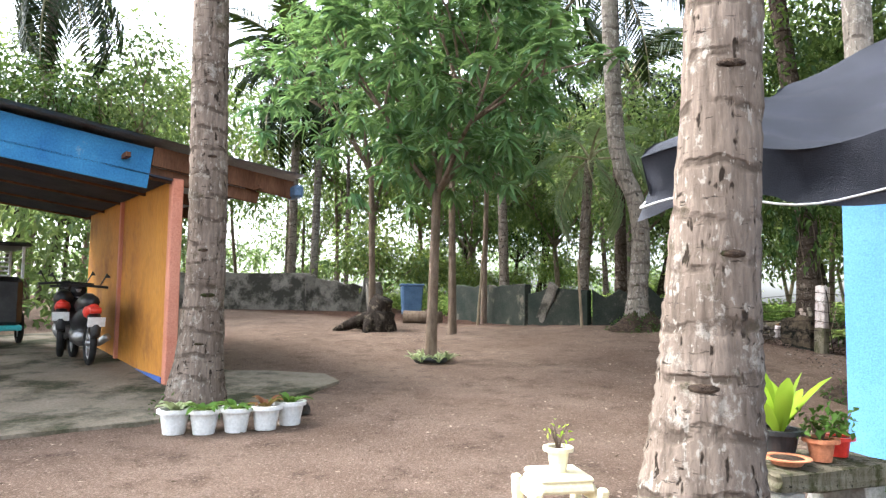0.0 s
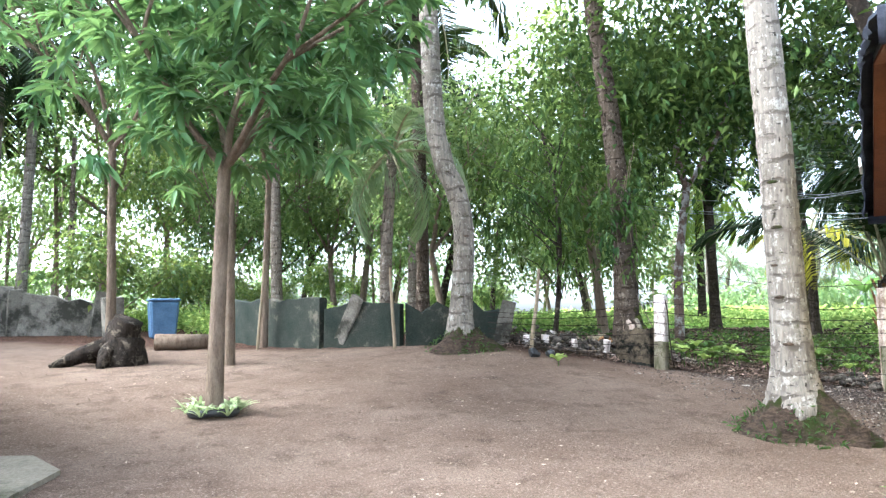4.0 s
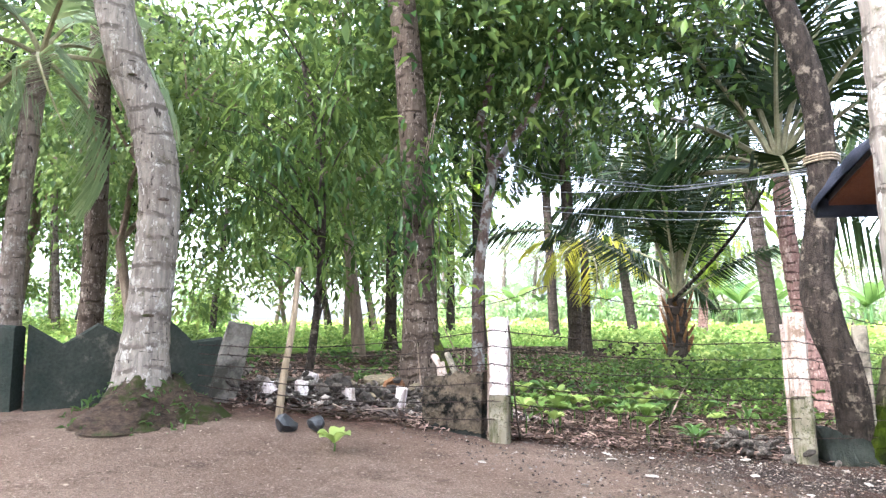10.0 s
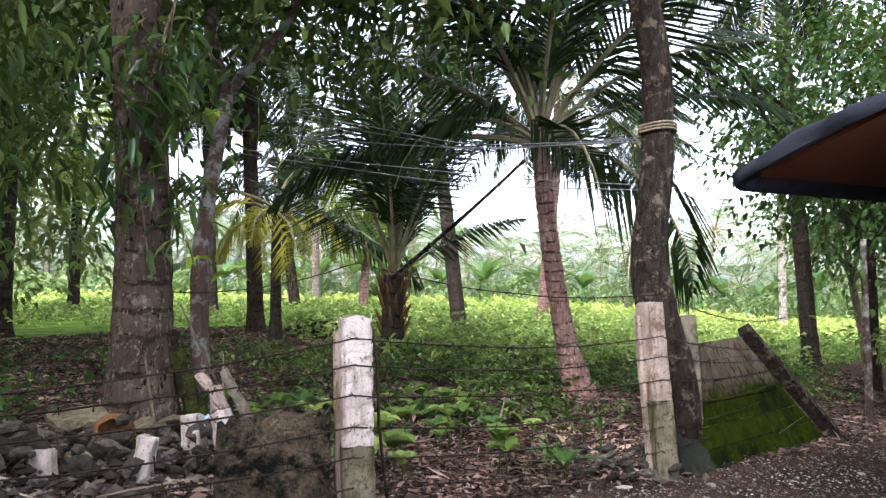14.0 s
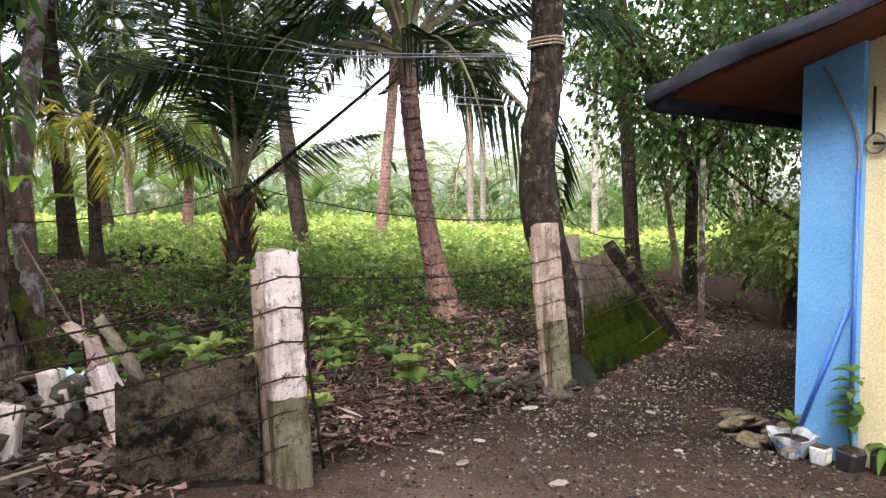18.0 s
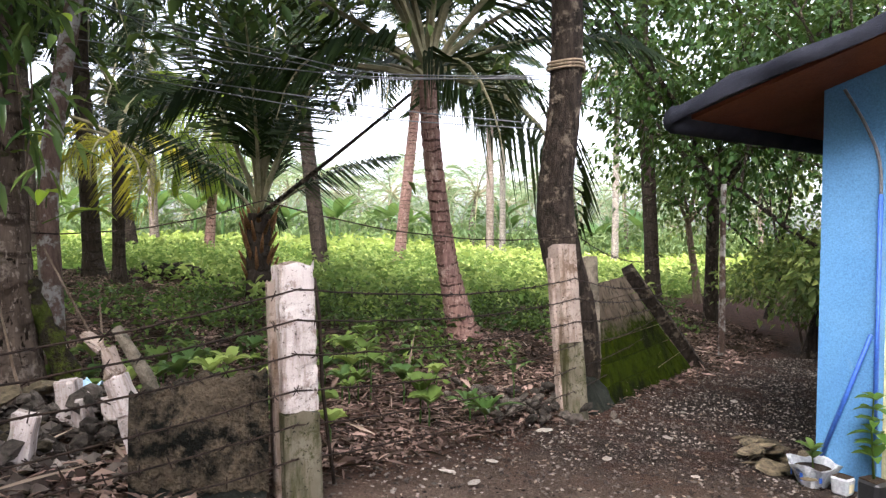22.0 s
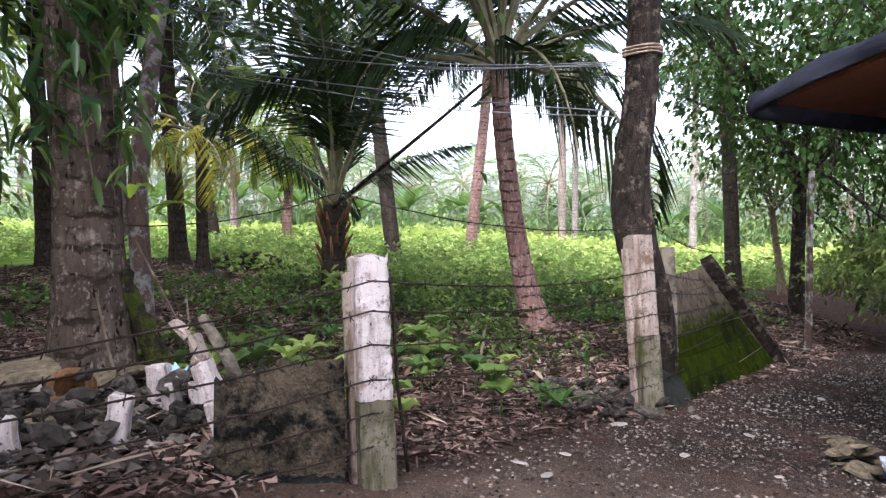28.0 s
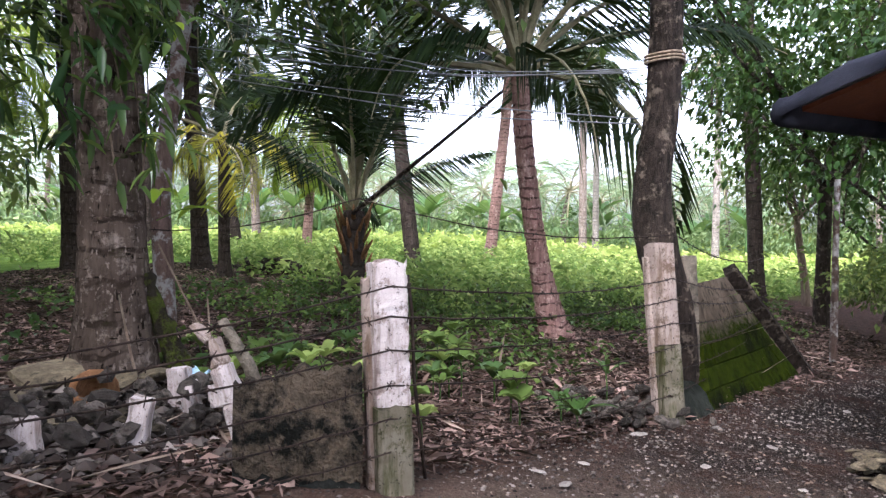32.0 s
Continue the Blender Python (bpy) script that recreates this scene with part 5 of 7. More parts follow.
                v.append(m @ Vector((ox + a * q + rr.uniform(-0.002, 0.002), oy + b * q + rr.uniform(-0.002, 0.002), z + dz)))
        for i in range(n):
            for k in range(12):
                a, b = i * 12 + k, i * 12 + (k + 1) % 12
                f.append((a, b, b + 12, a + 12))
        f += [tuple(reversed(range(12))), tuple(range(n * 12, n * 12 + 12))]
        return raw(nm, v, f, M[mt], t, lb)
    shaft("foot", -0.1, foot, w * 1.03, "post_foot", "bare damp concrete foot", chip=0.02)
    shaft("shaft", foot + 0.002, h, w, mat, "limewashed shaft", n=26)
    if rib:
        shaft("rib", -0.1, h * 0.93, rib, "post_worn", "bare buff rib along the post", ox=w * 0.2, oy=w * 0.46, wy=rib, n=14, chip=0.03)
    me = stone_mesh("cap", seed + 31, M["post_worn"], 0.4, 2)
    ob = link_mesh("cap", me, None, t, "chipped cement cap")
    ob.matrix_basis = m.to_4x4() @ Matrix.Translation((0, 0, h - 0.005)) @ Matrix.Diagonal((w * 0.95, w * 0.8, 0.09, 1))
    return t


def stone_mesh(name, seed, mat, flat=0.7, sub=2):
    """An angular lump about one unit across."""
    r = random.Random(seed)
    bm = bmesh.new()
    bmesh.ops.create_icosphere(bm, subdivisions=sub, radius=0.5)
    cuts = [(Vector((r.gauss(0, 1), r.gauss(0, 1), r.gauss(0, 1))).normalized(), r.uniform(0.26, 0.42)) for _ in range(9)]
    for v in bm.verts:
        for nrm, d in cuts:
            k = v.co.dot(nrm) - d
            if k > 0:
                v.co -= nrm * k
        v.co.z *= flat
    me = bpy.data.meshes.new(name)
    bm.to_mesh(me)
    bm.free()
    me.materials.append(mat)
    return me


PA, PB = (5.78, 10.85), (8.33, 9.25)
post("fence_post", *PA, Euler((radians(-0.9), radians(5.5), 0)), 32, 0.172, 1.09, 0.40, "limewashed concrete fence post with a chipped cap", seed=3, rib=0.075)
post("fence_post", *PB, Euler((radians(-1.2), radians(6.7), 0)), 30, 0.19, 1.43, 0.62, "leaning pale concrete post beside a dark tree", "post_worn", seed=5, rib=0.07)
post("fence_post", 9.22, 8.95, Euler((radians(-2.0), radians(3.0), 0)), 20, 0.15, 1.33, 0.3, "broken weathered concrete post behind the dark tree", "old_block", seed=7)
STONES = [stone_mesh("stone", s, M["rubble"], 0.6 + 0.1 * (s % 3), 1) for s in range(6)]
PEBBLES = [stone_mesh("stone", 20 + s, M["stone"], 0.6, 2) for s in range(4)]


def block_mesh(name, sx, sy, sz, mat, seed, rough=0.006):
    bm = bmesh.new()
    box(bm, 0, 0, 0, sx, sy, sz, bevel=0.01)
    r = random.Random(seed)
    if rough >= 0.01:
        bmesh.ops.subdivide_edges(bm, edges=[e for e in bm.edges if e.calc_length() > 0.03], cuts=2, use_grid_fill=True)
        for _ in range(4):
            n_ = Vector((r.choice((-1, 1)) / sx, r.choice((-1, 1)) / sy, r.uniform(-1, 1) / sz)).normalized()
            far_ = max(v.co.dot(n_) for v in bm.verts) - r.uniform(0.01, 0.035)
            for v in bm.verts:
                k = v.co.dot(n_) - far_
                if k > 0:
                    v.co -= n_ * k
    for v in bm.verts:
        v.co += Vector((r.uniform(-1, 1), r.uniform(-1, 1), r.uniform(-1, 1))) * rough * (0.45 if rough >= 0.01 else 1.0)
    me = bpy.data.meshes.new(name)
    bm.to_mesh(me)
    bm.free()
    me.materials.append(mat)
    return me


def block_wall(name, a, b, courses, mat, label, thick=0.12, lean=0.0, broken=0.0, seed=0, length=0.4, height=0.2, kind="structure", rough=0.006):
    """A wall of concrete blocks in running bond, its top course broken off."""
    ax, ay = a
    L = math.hypot(b[0] - ax, b[1] - ay)
    rz = math.degrees(math.atan2(b[1] - ay, b[0] - ax))
    t = thing(name, ax, ay, 0, rz, label, "wall", kind=kind)
    r = random.Random(seed)
    meshes = [block_mesh("block", length - 0.007, thick, height - 0.007, mat, seed + k, rough) for k in range(3)]
    half = [block_mesh("block", length / 2 - 0.012, thick, height - 0.012, mat, seed + 7)]
    n = int(L / length) + 1
    ux, uy = (b[0] - ax) / L, (b[1] - ay) / L
    for c in range(courses):
        s = -length / 2 if c % 2 else 0.0
        if c < courses - 2:
            bm = bmesh.new()
            zc = float(G(ax + ux * L / 2, ay + uy * L / 2)) - 0.08 + height * (c + 0.5)
            box(bm, L / 2, -lean * height * c, zc, L - 0.02, thick * 0.9, height)
            part('mortar', bm, mat, t)
        while s < L - 0.05:
            s0, s1 = max(s, 0), min(s + length, L)
            mid = (s0 + s1) / 2
            z = float(G(ax + ux * mid, ay + uy * mid)) - 0.08 + height * (c + 0.5)
            top = c >= courses - 2
            if not (top and r.random() < broken * (1.0 if c == courses - 1 else 0.4)):
                ob = new("block", r.choice(meshes) if s1 - s0 > length * 0.7 else half[0])
                ob.matrix_basis = pose(mid, -lean * height * c, z, math.degrees(math.atan(lean)), r.uniform(-0.8, 0.8), r.uniform(-0.6, 0.6))
                ob.parent = t
            s += length
    return t


def plaster_wall(name, a, b, h, mat, label, thick=0.15, ragged=0.08, seed=0, dip=0.0):
    """A plastered wall with a ragged top, following the ground."""
    r = random.Random(seed)
    L = math.hypot(b[0] - a[0], b[1] - a[1])
    n = max(4, int(L / 0.25))
    ux, uy = (b[0] - a[0]) / L, (b[1] - a[1]) / L
    v, f = [], []
    for i in range(n + 1):
        s = L * i / n
        x, y = a[0] + ux * s, a[1] + uy * s
        z = float(G(x, y))
        top = z + h - dip * (i / n) + r.uniform(-1, 0.3) * ragged
        for k, zz in enumerate((z - 0.15, z + h * 0.4, top - 0.02, top)):
            o = (thick / 2 - (0.02 if k == 3 else 0.0)) + r.uniform(-1, 1) * 0.006
            v += [(x - uy * o, y + ux * o, zz), (x + uy * o, y - ux * o, zz)]
    for i in range(n):
        p, q = 8 * i, 8 * (i + 1)
        for k in range(3):
            f += [(p + 2 * k, p + 2 * k + 2, q + 2 * k + 2, q + 2 * k), (p + 2 * k + 1, q + 2 * k + 1, q + 2 * k + 3, p + 2 * k + 3)]
        f.append((p + 6, p + 7, q + 7, q + 6))
    f += [(0, 1, 3, 2), (2, 3, 5, 4), (4, 5, 7, 6)]
    e_ = 8 * n
    f += [(e_, e_ + 2, e_ + 3, e_ + 1), (e_ + 2, e_ + 4, e_ + 5, e_ + 3), (e_ + 4, e_ + 6, e_ + 7, e_ + 5)]
    ob = raw(name, v, f, M[mat])
    return tagged(ob, label, "wall", kind="structure")


# stub of block wall from the first post: mossy courses below, slumped plaster above
block_wall("wall_stub", (5.74, 11.0), (5.52, 11.52), 2, M["dark_block"], "black damp stub of block wall beside the post", thick=0.14, broken=0.0, seed=9, length=0.3, height=0.17, rough=0.012)
for k_, (u0, u1, h0, h1, back) in enumerate(((0.0, 0.19, 0.33, 0.30, 0.03), (0.185, 0.37, 0.34, 0.25, 0.05), (0.365, 0.53, 0.27, 0.20, 0.02))):
    v_, f_ = [], []
    r_ = random.Random(40 + k_)
    N_ = 7
    for j_ in range(N_ + 1):
        u = u0 + (u1 - u0) * j_ / N_
        px, py = 5.74 - 0.27 * u / 0.62, 11.0 + 0.62 * u / 0.62
        zb = float(G(px, py)) + 0.05 + r_.uniform(-0.015, 0.015)
        top = float(G(px, py)) + 0.25 + h0 + (h1 - h0) * j_ / N_ + r_.uniform(-0.045, 0.02)
        for z_, o_ in ((zb, 0.084), ((zb + top) / 2, 0.086), (top - 0.015, 0.055)):
            sl = back * max(0.0, z_ - zb - 0.2) / 0.3
            for sg in (-1, 1):
                q = o_ * sg + sl + r_.uniform(-0.008, 0.008)
                v_.append((px + 0.917 * q, py + 0.4 * q, z_ + r_.uniform(-0.008, 0.008)))
    for j_ in range(N_):
        p_, n_ = 6 * j_, 6 * (j_ + 1)
        for a_, b_ in ((0, 2), (2, 4), (4, 5), (5, 3), (3, 1), (1, 0)):
            f_.append((p_ + a_, p_ + b_, n_ + b_, n_ + a_))
    f_ += [(0, 1, 3, 5, 4, 2), tuple(6 * N_ + q for q in (0, 2, 4, 5, 3, 1))]
    tagged(raw("broken_wall_piece", v_, f_, M["old_plaster"]), "rough brown broken piece of plastered wall on the stub", "wall piece", "slumped wall pieces")


def pile():
    t = thing("rubble_pile", 0, 0, 0, 0, "heap of broken concrete, stones and dead leaves", "rubble")
    r = random.Random(8)
    for i in range(230):
        s = r.random()
        x = 4.15 + 2.3 * s + r.gauss(0, 0.12)
        y = 12.75 - 0.75 * s + abs(r.gauss(0, 0.55)) - 0.15
        k = r.choice((0.06, 0.075, 0.09, 0.11, 0.14)) * r.uniform(0.8, 1.25)
        h = 0.28 * math.exp(-((y - 12.9 + 0.6 * s) / 0.5) ** 2) * r.random()
        ob = new("stone", r.choice(STONES))
        ob.matrix_basis = Matrix.Translation((x, y, float(G(x, y)) + h + k * 0.15)) @ pose(0, 0, 0, r.uniform(-40, 40), r.uniform(-40, 40), r.uniform(0, 360)) @ Matrix.Diagonal((k * 1.25, k, k, 1))
        ob.parent = t
    for i in range(70):
        x, y = 8.5 + r.gauss(0, 0.35), 9.8 + r.gauss(0, 0.3)
        if i % 2:
            x, y = 8.1 + r.gauss(0, 0.22), 9.65 + r.gauss(0, 0.22)
        k = r.uniform(0.05, 0.14)
        ob = new("stone", r.choice(STONES))
        ob.matrix_basis = Matrix.Translation((x, y, float(G(x, y)) + 0.04 + 0.1 * r.random())) @ pose(0, 0, 0, r.uniform(-40, 40), r.uniform(-40, 40), r.uniform(0, 360)) @ Matrix.Diagonal((k * 1.3, k, k, 1))
        ob.parent = t


pile()
for x, y, w, h, rx, ry, rz, lift in ((5.68, 12.13, 0.12, 0.26, 6, -8, 105, 0.0), (6.30, 12.24, 0.10, 0.17, -8, 6, 100, 0.08), (6.36, 12.06, 0.13, 0.13, 5, 8, 95, 0.13), (5.22, 12.36, 0.14, 0.24, 6, 4, 110, -0.04), (4.75, 12.5, 0.22, 0.14, 5, 4, 60, 0.08), (5.0, 12.75, 0.18, 0.15, 15, 10, 30, 0.12), (6.5, 12.42, 0.12, 0.26, 3, 5, 100, 0.04), (4.5, 12.62, 0.2, 0.13, 8, 14, 130, 0.06)):
    me = block_mesh("concrete_chunk", w, 0.13, h, M["white_post"], int(x * 100), 0.015)
    ob = new("concrete_chunk", me)
    ob.matrix_basis = pose(x, y, float(G(x, y)) + h / 2 + lift, rx, ry, rz)
    tagged(ob, "pale broken chunk of concrete block on the rubble", "rubble", "pale chunks")
r_ = random.Random(15)
for x, y, k, fl in ((6.3, 12.75, 0.34, 0.12), (6.55, 12.62, 0.30, 0.18), (6.05, 12.95, 0.4, 0.2), (5.75, 12.95, 0.36, 0.1), (6.0, 12.45, 0.28, 0.03), (5.6, 12.5, 0.3, 0.05), (5.35, 12.75, 0.34, 0.12), (6.25, 12.5, 0.24, 0.02), (5.9, 12.2, 0.22, 0.0), (4.7, 12.9, 0.36, 0.1)):
    ob = new("stone", stone_mesh("stone", int(k * 1000), M["stone"], 0.45, 2))
    ob.matrix_basis = Matrix.Translation((x, y, float(G(x, y)) + 0.05 + fl)) @ pose(0, 0, 0, r_.uniform(-18, 18), r_.uniform(-25, 10), r_.uniform(0, 360)) @ Matrix.Diagonal((k * 1.2, k * 0.9, k * 0.7, 1))
    tagged(ob, "dark flat stone lying in the rubble", "stone", "dark stones in the rubble")

SLAB = ((8.85, 8.84, 0.16), (11.25, 7.42, 0.08), (10.74, 8.38, 1.25), (9.70, 8.86, 1.24))


def leaning_slab():
    """A length of fence wall that has tipped outwards, green with moss, with a beam along one edge."""
    a, b, c, d = (Vector(p) for p in SLAB)
    t = thing("fallen_wall_panel", 0, 0, 0, 0, "tipped over concrete wall panel, green with moss", "wall panel")
    nrm = (b - a).cross(d - a).normalized() * 0.12
    rows, cols = 6, 9
    r = random.Random(4)
    for i in range(rows):
        for j in range(cols):
            u0, u1, v0, v1 = j / cols, (j + 1) / cols, i / rows, (i + 1) / rows
            q = [a.lerp(b, u).lerp(d.lerp(c, u), v) for u, v in ((u0, v0), (u1, v0), (u1, v1), (u0, v1))]
            mid = sum(q, Vector()) / 4
            q = [mid + (p - mid) * 0.965 + nrm * r.uniform(-0.09, 0.09) for p in q]
            verts = q + [p - nrm for p in q]
            raw("panel_block", verts, [(0, 1, 2, 3), (7, 6, 5, 4), (0, 4, 5, 1), (1, 5, 6, 2), (2, 6, 7, 3), (3, 7, 4, 0)], M["mossy_panel"], t)
    s = Soup()
    s.tube([Vector((11.56, 7.22, 0.02)), Vector((10.76, 8.33, 1.33))], 0.10, 4)
    s.mesh("edge_beam", M["bark_dark"], t, "dark beam along the panel's edge", smooth=False)


leaning_slab()


def panel_footing():
    """Dark concrete left standing under the tipped panel, cracked in three."""
    t = thing("panel_footing", 0, 0, 0, 0, "black broken footing of the fallen wall", "footing")
    r = random.Random(19)
    a, b = Vector((8.47, 9.06, 0)), Vector((9.42, 8.50, 0))
    back = Vector((0.5, 0.86, 0))
    for i, (u0, u1) in enumerate(((0.0, 0.27), (0.285, 0.62), (0.63, 1.0))):
        v, f, n = [], [], 5
        for j in range(n + 1):
            u = u0 + (u1 - u0) * j / n
            q = a.lerp(b, u)
            z, h = float(G(q.x, q.y)), 0.36 - 0.26 * u + r.uniform(-0.02, 0.02)
            for k, (o, w) in enumerate(((-0.03, -0.06), (0.1, 0.6), (0.22, 1.0), (0.34, 0.95), (0.30, -0.06))):
                v.append(q + back * (o + r.uniform(-0.012, 0.012)) + Vector((0, 0, z + (h * w if w > 0 else w) + r.uniform(-0.012, 0.012))))
        for j in range(n):
            for k in range(5):
                f.append((5 * j + k, 5 * j + (k + 1) % 5, 5 * j + 5 + (k + 1) % 5, 5 * j + 5 + k))
        f += [(4, 3, 2, 1, 0), tuple(5 * n + k for k in range(5))]
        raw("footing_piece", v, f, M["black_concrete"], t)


panel_footing()


def fallen_pillar():
    """Pale blocks still mortared in a row, leaning away from the fence, with a bare rod beside them."""
    x0, y0 = 6.02, 11.80
    t = thing("broken_pillar", x0, y0, float(G(x0, y0)), 0, "broken pale pillar of concrete blocks leaning over", "pillar")
    pts = ((0.02, -0.06, 0.04), (0.0, 0.0, 0.24), (0.0, 0.07, 0.43), (0.02, 0.15, 0.56), (0.04, 0.25, 0.65))
    for i, w in enumerate((0.15, 0.12, 0.10, 0.08)):
        a, b = Vector(pts[i]), Vector(pts[i + 1])
        ob = new("block", block_mesh("block", w * 0.9, w * 0.8, (b - a).length * 1.02, M["white_post" if i < 2 else "post_worn"], 50 + i, 0.014))
        ob.matrix_basis = Matrix.Translation((a + b) / 2) @ (b - a).to_track_quat("Z", "Y").to_matrix().to_4x4() 
        ob.parent = t
    s = Soup()
    s.tube([(0.12, -0.16, 0.1), (0.12, -0.02, 0.42), (0.12, 0.14, 0.66)], [0.045, 0.04, 0.03], 6, wob=0.2)
    s.mesh("rod", M["old_block"], t, "bare cement strip beside the blocks")


fallen_pillar()


def husk(x, y, z, r, rx, rz):
    """An open coconut husk, split across."""
    v, f = [], []
    N = 14
    for shell, k in ((0, 1.0), (1, 0.72)):
        for i in range(6):
            el = -1.5 + 2.0 * i / 5
            for j in range(N):
                a = 6.283 * j / N
                v.append((r * k * math.cos(el) * math.cos(a) * 1.15, r * k * math.cos(el) * math.sin(a), r * k * math.sin(el) + 0.008 * math.sin(5 * a)))
    for s in range(2):
        for i in range(5):
            for j in range(N):
                p, q = s * 6 * N + i * N + j, s * 6 * N + i * N + (j + 1) % N
                f.append((p, q, q + N, p + N))
    for j in range(N):
        p, q = 5 * N + j, 5 * N + (j + 1) % N
        f.append((p, q, q + 6 * N, p + 6 * N))
    ob = raw("coconut_husk", v, f, M["husk"], smooth=True)
    ob.matrix_basis = pose(x, y, z, rx, 0, rz)
    tagged(ob, "split reddish brown coconut husk on the rubble", "coconut husk")


husk(5.98, 12.62, float(G(5.98, 12.62)) + 0.2, 0.115, 62, -70)
r_ = random.Random(4)
ob = raw("plastic_sheet", [(6.55 + 0.04 * i, 12.30 + 0.04 * j, float(G(6.55, 12.3)) + 0.24 + r_.uniform(0, 0.06)) for i in range(4) for j in range(4)], [(4 * i + j, 4 * i + j + 1, 4 * i + j + 5, 4 * i + j + 4) for i in range(3) for j in range(3)], M["sheet_blue"])
tagged(ob, "crumpled scrap of pale blue plastic on stones", "plastic scrap")


def barbed(name, pts, label, sag=0.03, seed=0):
    """Two twisted strands with a barb every 12 cm."""
    r = random.Random(seed)
    t = thing(name, 0, 0, 0, 0, label, "wire fence", "barbed wires")
    line = []
    for i in range(len(pts) - 1):
        a, b = Vector(pts[i]), Vector(pts[i + 1])
        n = max(4, int((b - a).length / 0.12))
        for k in range(n):
            u = k / n
            line.append(a.lerp(b, u) - Vector((0, 0, sag * 4 * u * (1 - u))) + Vector((r.uniform(-1, 1), r.uniform(-1, 1), r.uniform(-1, 1))) * 0.004)
    line.append(Vector(pts[-1]))
    s = Soup()
    s.tube(line, 0.0045, 4)
    s.mesh("strand", M["wire"], t)
    b = Soup()
    for p in line[1::1]:
        for _ in range(2):
            d = Vector((r.gauss(0, 1), r.gauss(0, 1), r.gauss(0, 1))).normalized() * 0.026
            b.tube([p - d, p + d], 0.0028, 3)
    b.mesh("barb_set", M["wire"], t)["kind"] = "stuff"


za, zb = float(G(*PA)), float(G(*PB))
PC = (11.1, 7.85)
for i, h in enumerate((0.2, 0.36, 0.52, 0.68, 0.84, 0.98)):
    q = 1.18 * h
    barbed("barbed_wire", [(3.6, 12.2, float(G(3.6, 12.2)) + h * 0.85 - 0.05 * i), (PA[0] - 0.09, PA[1], za + h), (PB[0] - 0.09, PB[1] + 0.02, zb + q), (PC[0], PC[1], 0.35 + h * 0.8)], "rusty strand of barbed wire along the fence", 0.05 + 0.01 * (i % 3), i)
barbed("barbed_wire", [(6.9, 13.4, 1.75), (7.2, 11.5, 1.95), (PB[0], PB[1], zb + 1.5), (11.4, 7.8, 1.45)], "loose upper strand of barbed wire", 0.12, 9)


def cable(pts, r=0.0065, label="grey overhead cable strung between trees"):
    s = Soup()
    s.tube(bend(pts[0], [tuple(Vector(p) - Vector(pts[0])) for p in pts[1:]], 8), r, 5)
    ob = s.mesh("overhead_cable", M["cable"])
    tagged(ob, label, "cable", "overhead cables")


cable([(10.0, 18.0, 6.0), (9.79, 14.39, 4.26), (9.71, 13.55, 3.92), (9.61, 12.86, 3.74), (9.56, 11.86, 3.49), (9.47, 11.14, 3.33), (9.38, 10.1, 3.27), (9.28, 9.4, 3.26)])
cable([(10.2, 18.0, 6.1), (9.9, 14.32, 4.28), (9.8, 13.59, 3.88), (9.71, 12.9, 3.69), (9.66, 11.89, 3.46), (9.52, 11.1, 3.28), (9.28, 9.42, 3.24)])
cable([(9.9, 18.5, 4.9), (9.81, 15.46, 4.03), (9.7, 14.82, 3.83), (9.61, 13.49, 3.6), (9.6, 12.86, 3.5), (9.56, 11.86, 3.37), (9.46, 11.0, 3.28), (9.3, 9.44, 3.22)])
cable([(9.9, 19.0, 4.5), (9.77, 15.65, 3.75), (9.66, 14.39, 3.51), (9.6, 13.49, 3.36), (9.6, 12.86, 3.26), (9.55, 11.86, 3.11), (9.5, 10.69, 2.94), (9.34, 9.46, 2.8)])
cable([(9.85, 18.9, 4.4), (9.7, 15.4, 3.65), (9.66, 14.39, 3.46), (9.66, 13.66, 3.33), (9.59, 12.85, 3.18), (9.55, 11.86, 3.0), (9.54, 11.04, 2.88), (9.34, 9.46, 2.75)])


s_ = Soup()
s_.tube(bend((6.78, 12.86, 1.42), [(0.05, -0.08, -0.3), (0.13, -0.2, -0.68), (0.24, -0.36, -0.98)], 5), [0.045 + 0.055 * k_ / 15 + 0.012 * math.sin(2.3 * k_) for k_ in range(16)], 9, wob=0.35)
tagged(s_.mesh("mossy_root", M["mossy_bark"]), "moss covered buttress root against the stout palm", "root")
for k_, (p_, q2_) in enumerate((((7.05, 12.3, 0.5), (6.72, 12.72, 1.62)), ((6.6, 12.2, 0.55), (6.95, 12.5, 1.25)), ((6.3, 12.5, 0.55), (6.5, 12.85, 1.3)))):
    s_ = Soup()
    s_.tube([p_, Vector(p_).lerp(Vector(q2_), 0.5) + Vector((0.02, 0.03, 0.01)), q2_], [0.010, 0.009, 0.006], 5)
    tagged(s_.mesh("dry_stick", M["bark"]), "thin dry stick leaning against a palm foot", "stick", "leaning sticks")
s_ = Soup()
s_.tube([(PA[0] + 0.07, PA[1] - 0.04, za + 1.02), (5.87, 10.79, za + 0.84), (5.875, 10.775, za + 0.5), (5.885, 10.74, za + 0.2), (5.9, 10.72, za + 0.02)], 0.009, 5)
tagged(s_.mesh("wire_tail", M["wire"]), "rusty doubled wire end hanging beside the post", "wire")
stick(4.2, 11.95, 0.2, 0.05, 1.3, 0.035, "wood", "crooked wooden stake stuck in the earth")
stick(12.56, 6.62, 0.05, 0.0, 2.45, 0.05, "bark_brown", "bare dead trunk standing behind the house")
stick(0.35, 14.9, 0.1, 0.1, 1.6, 0.03, "wood", "thin stake by the dark wall")
stick(2.3, 12.9, -0.05, 0.1, 1.3, 0.03, "wood", "thin stake by the dark wall")

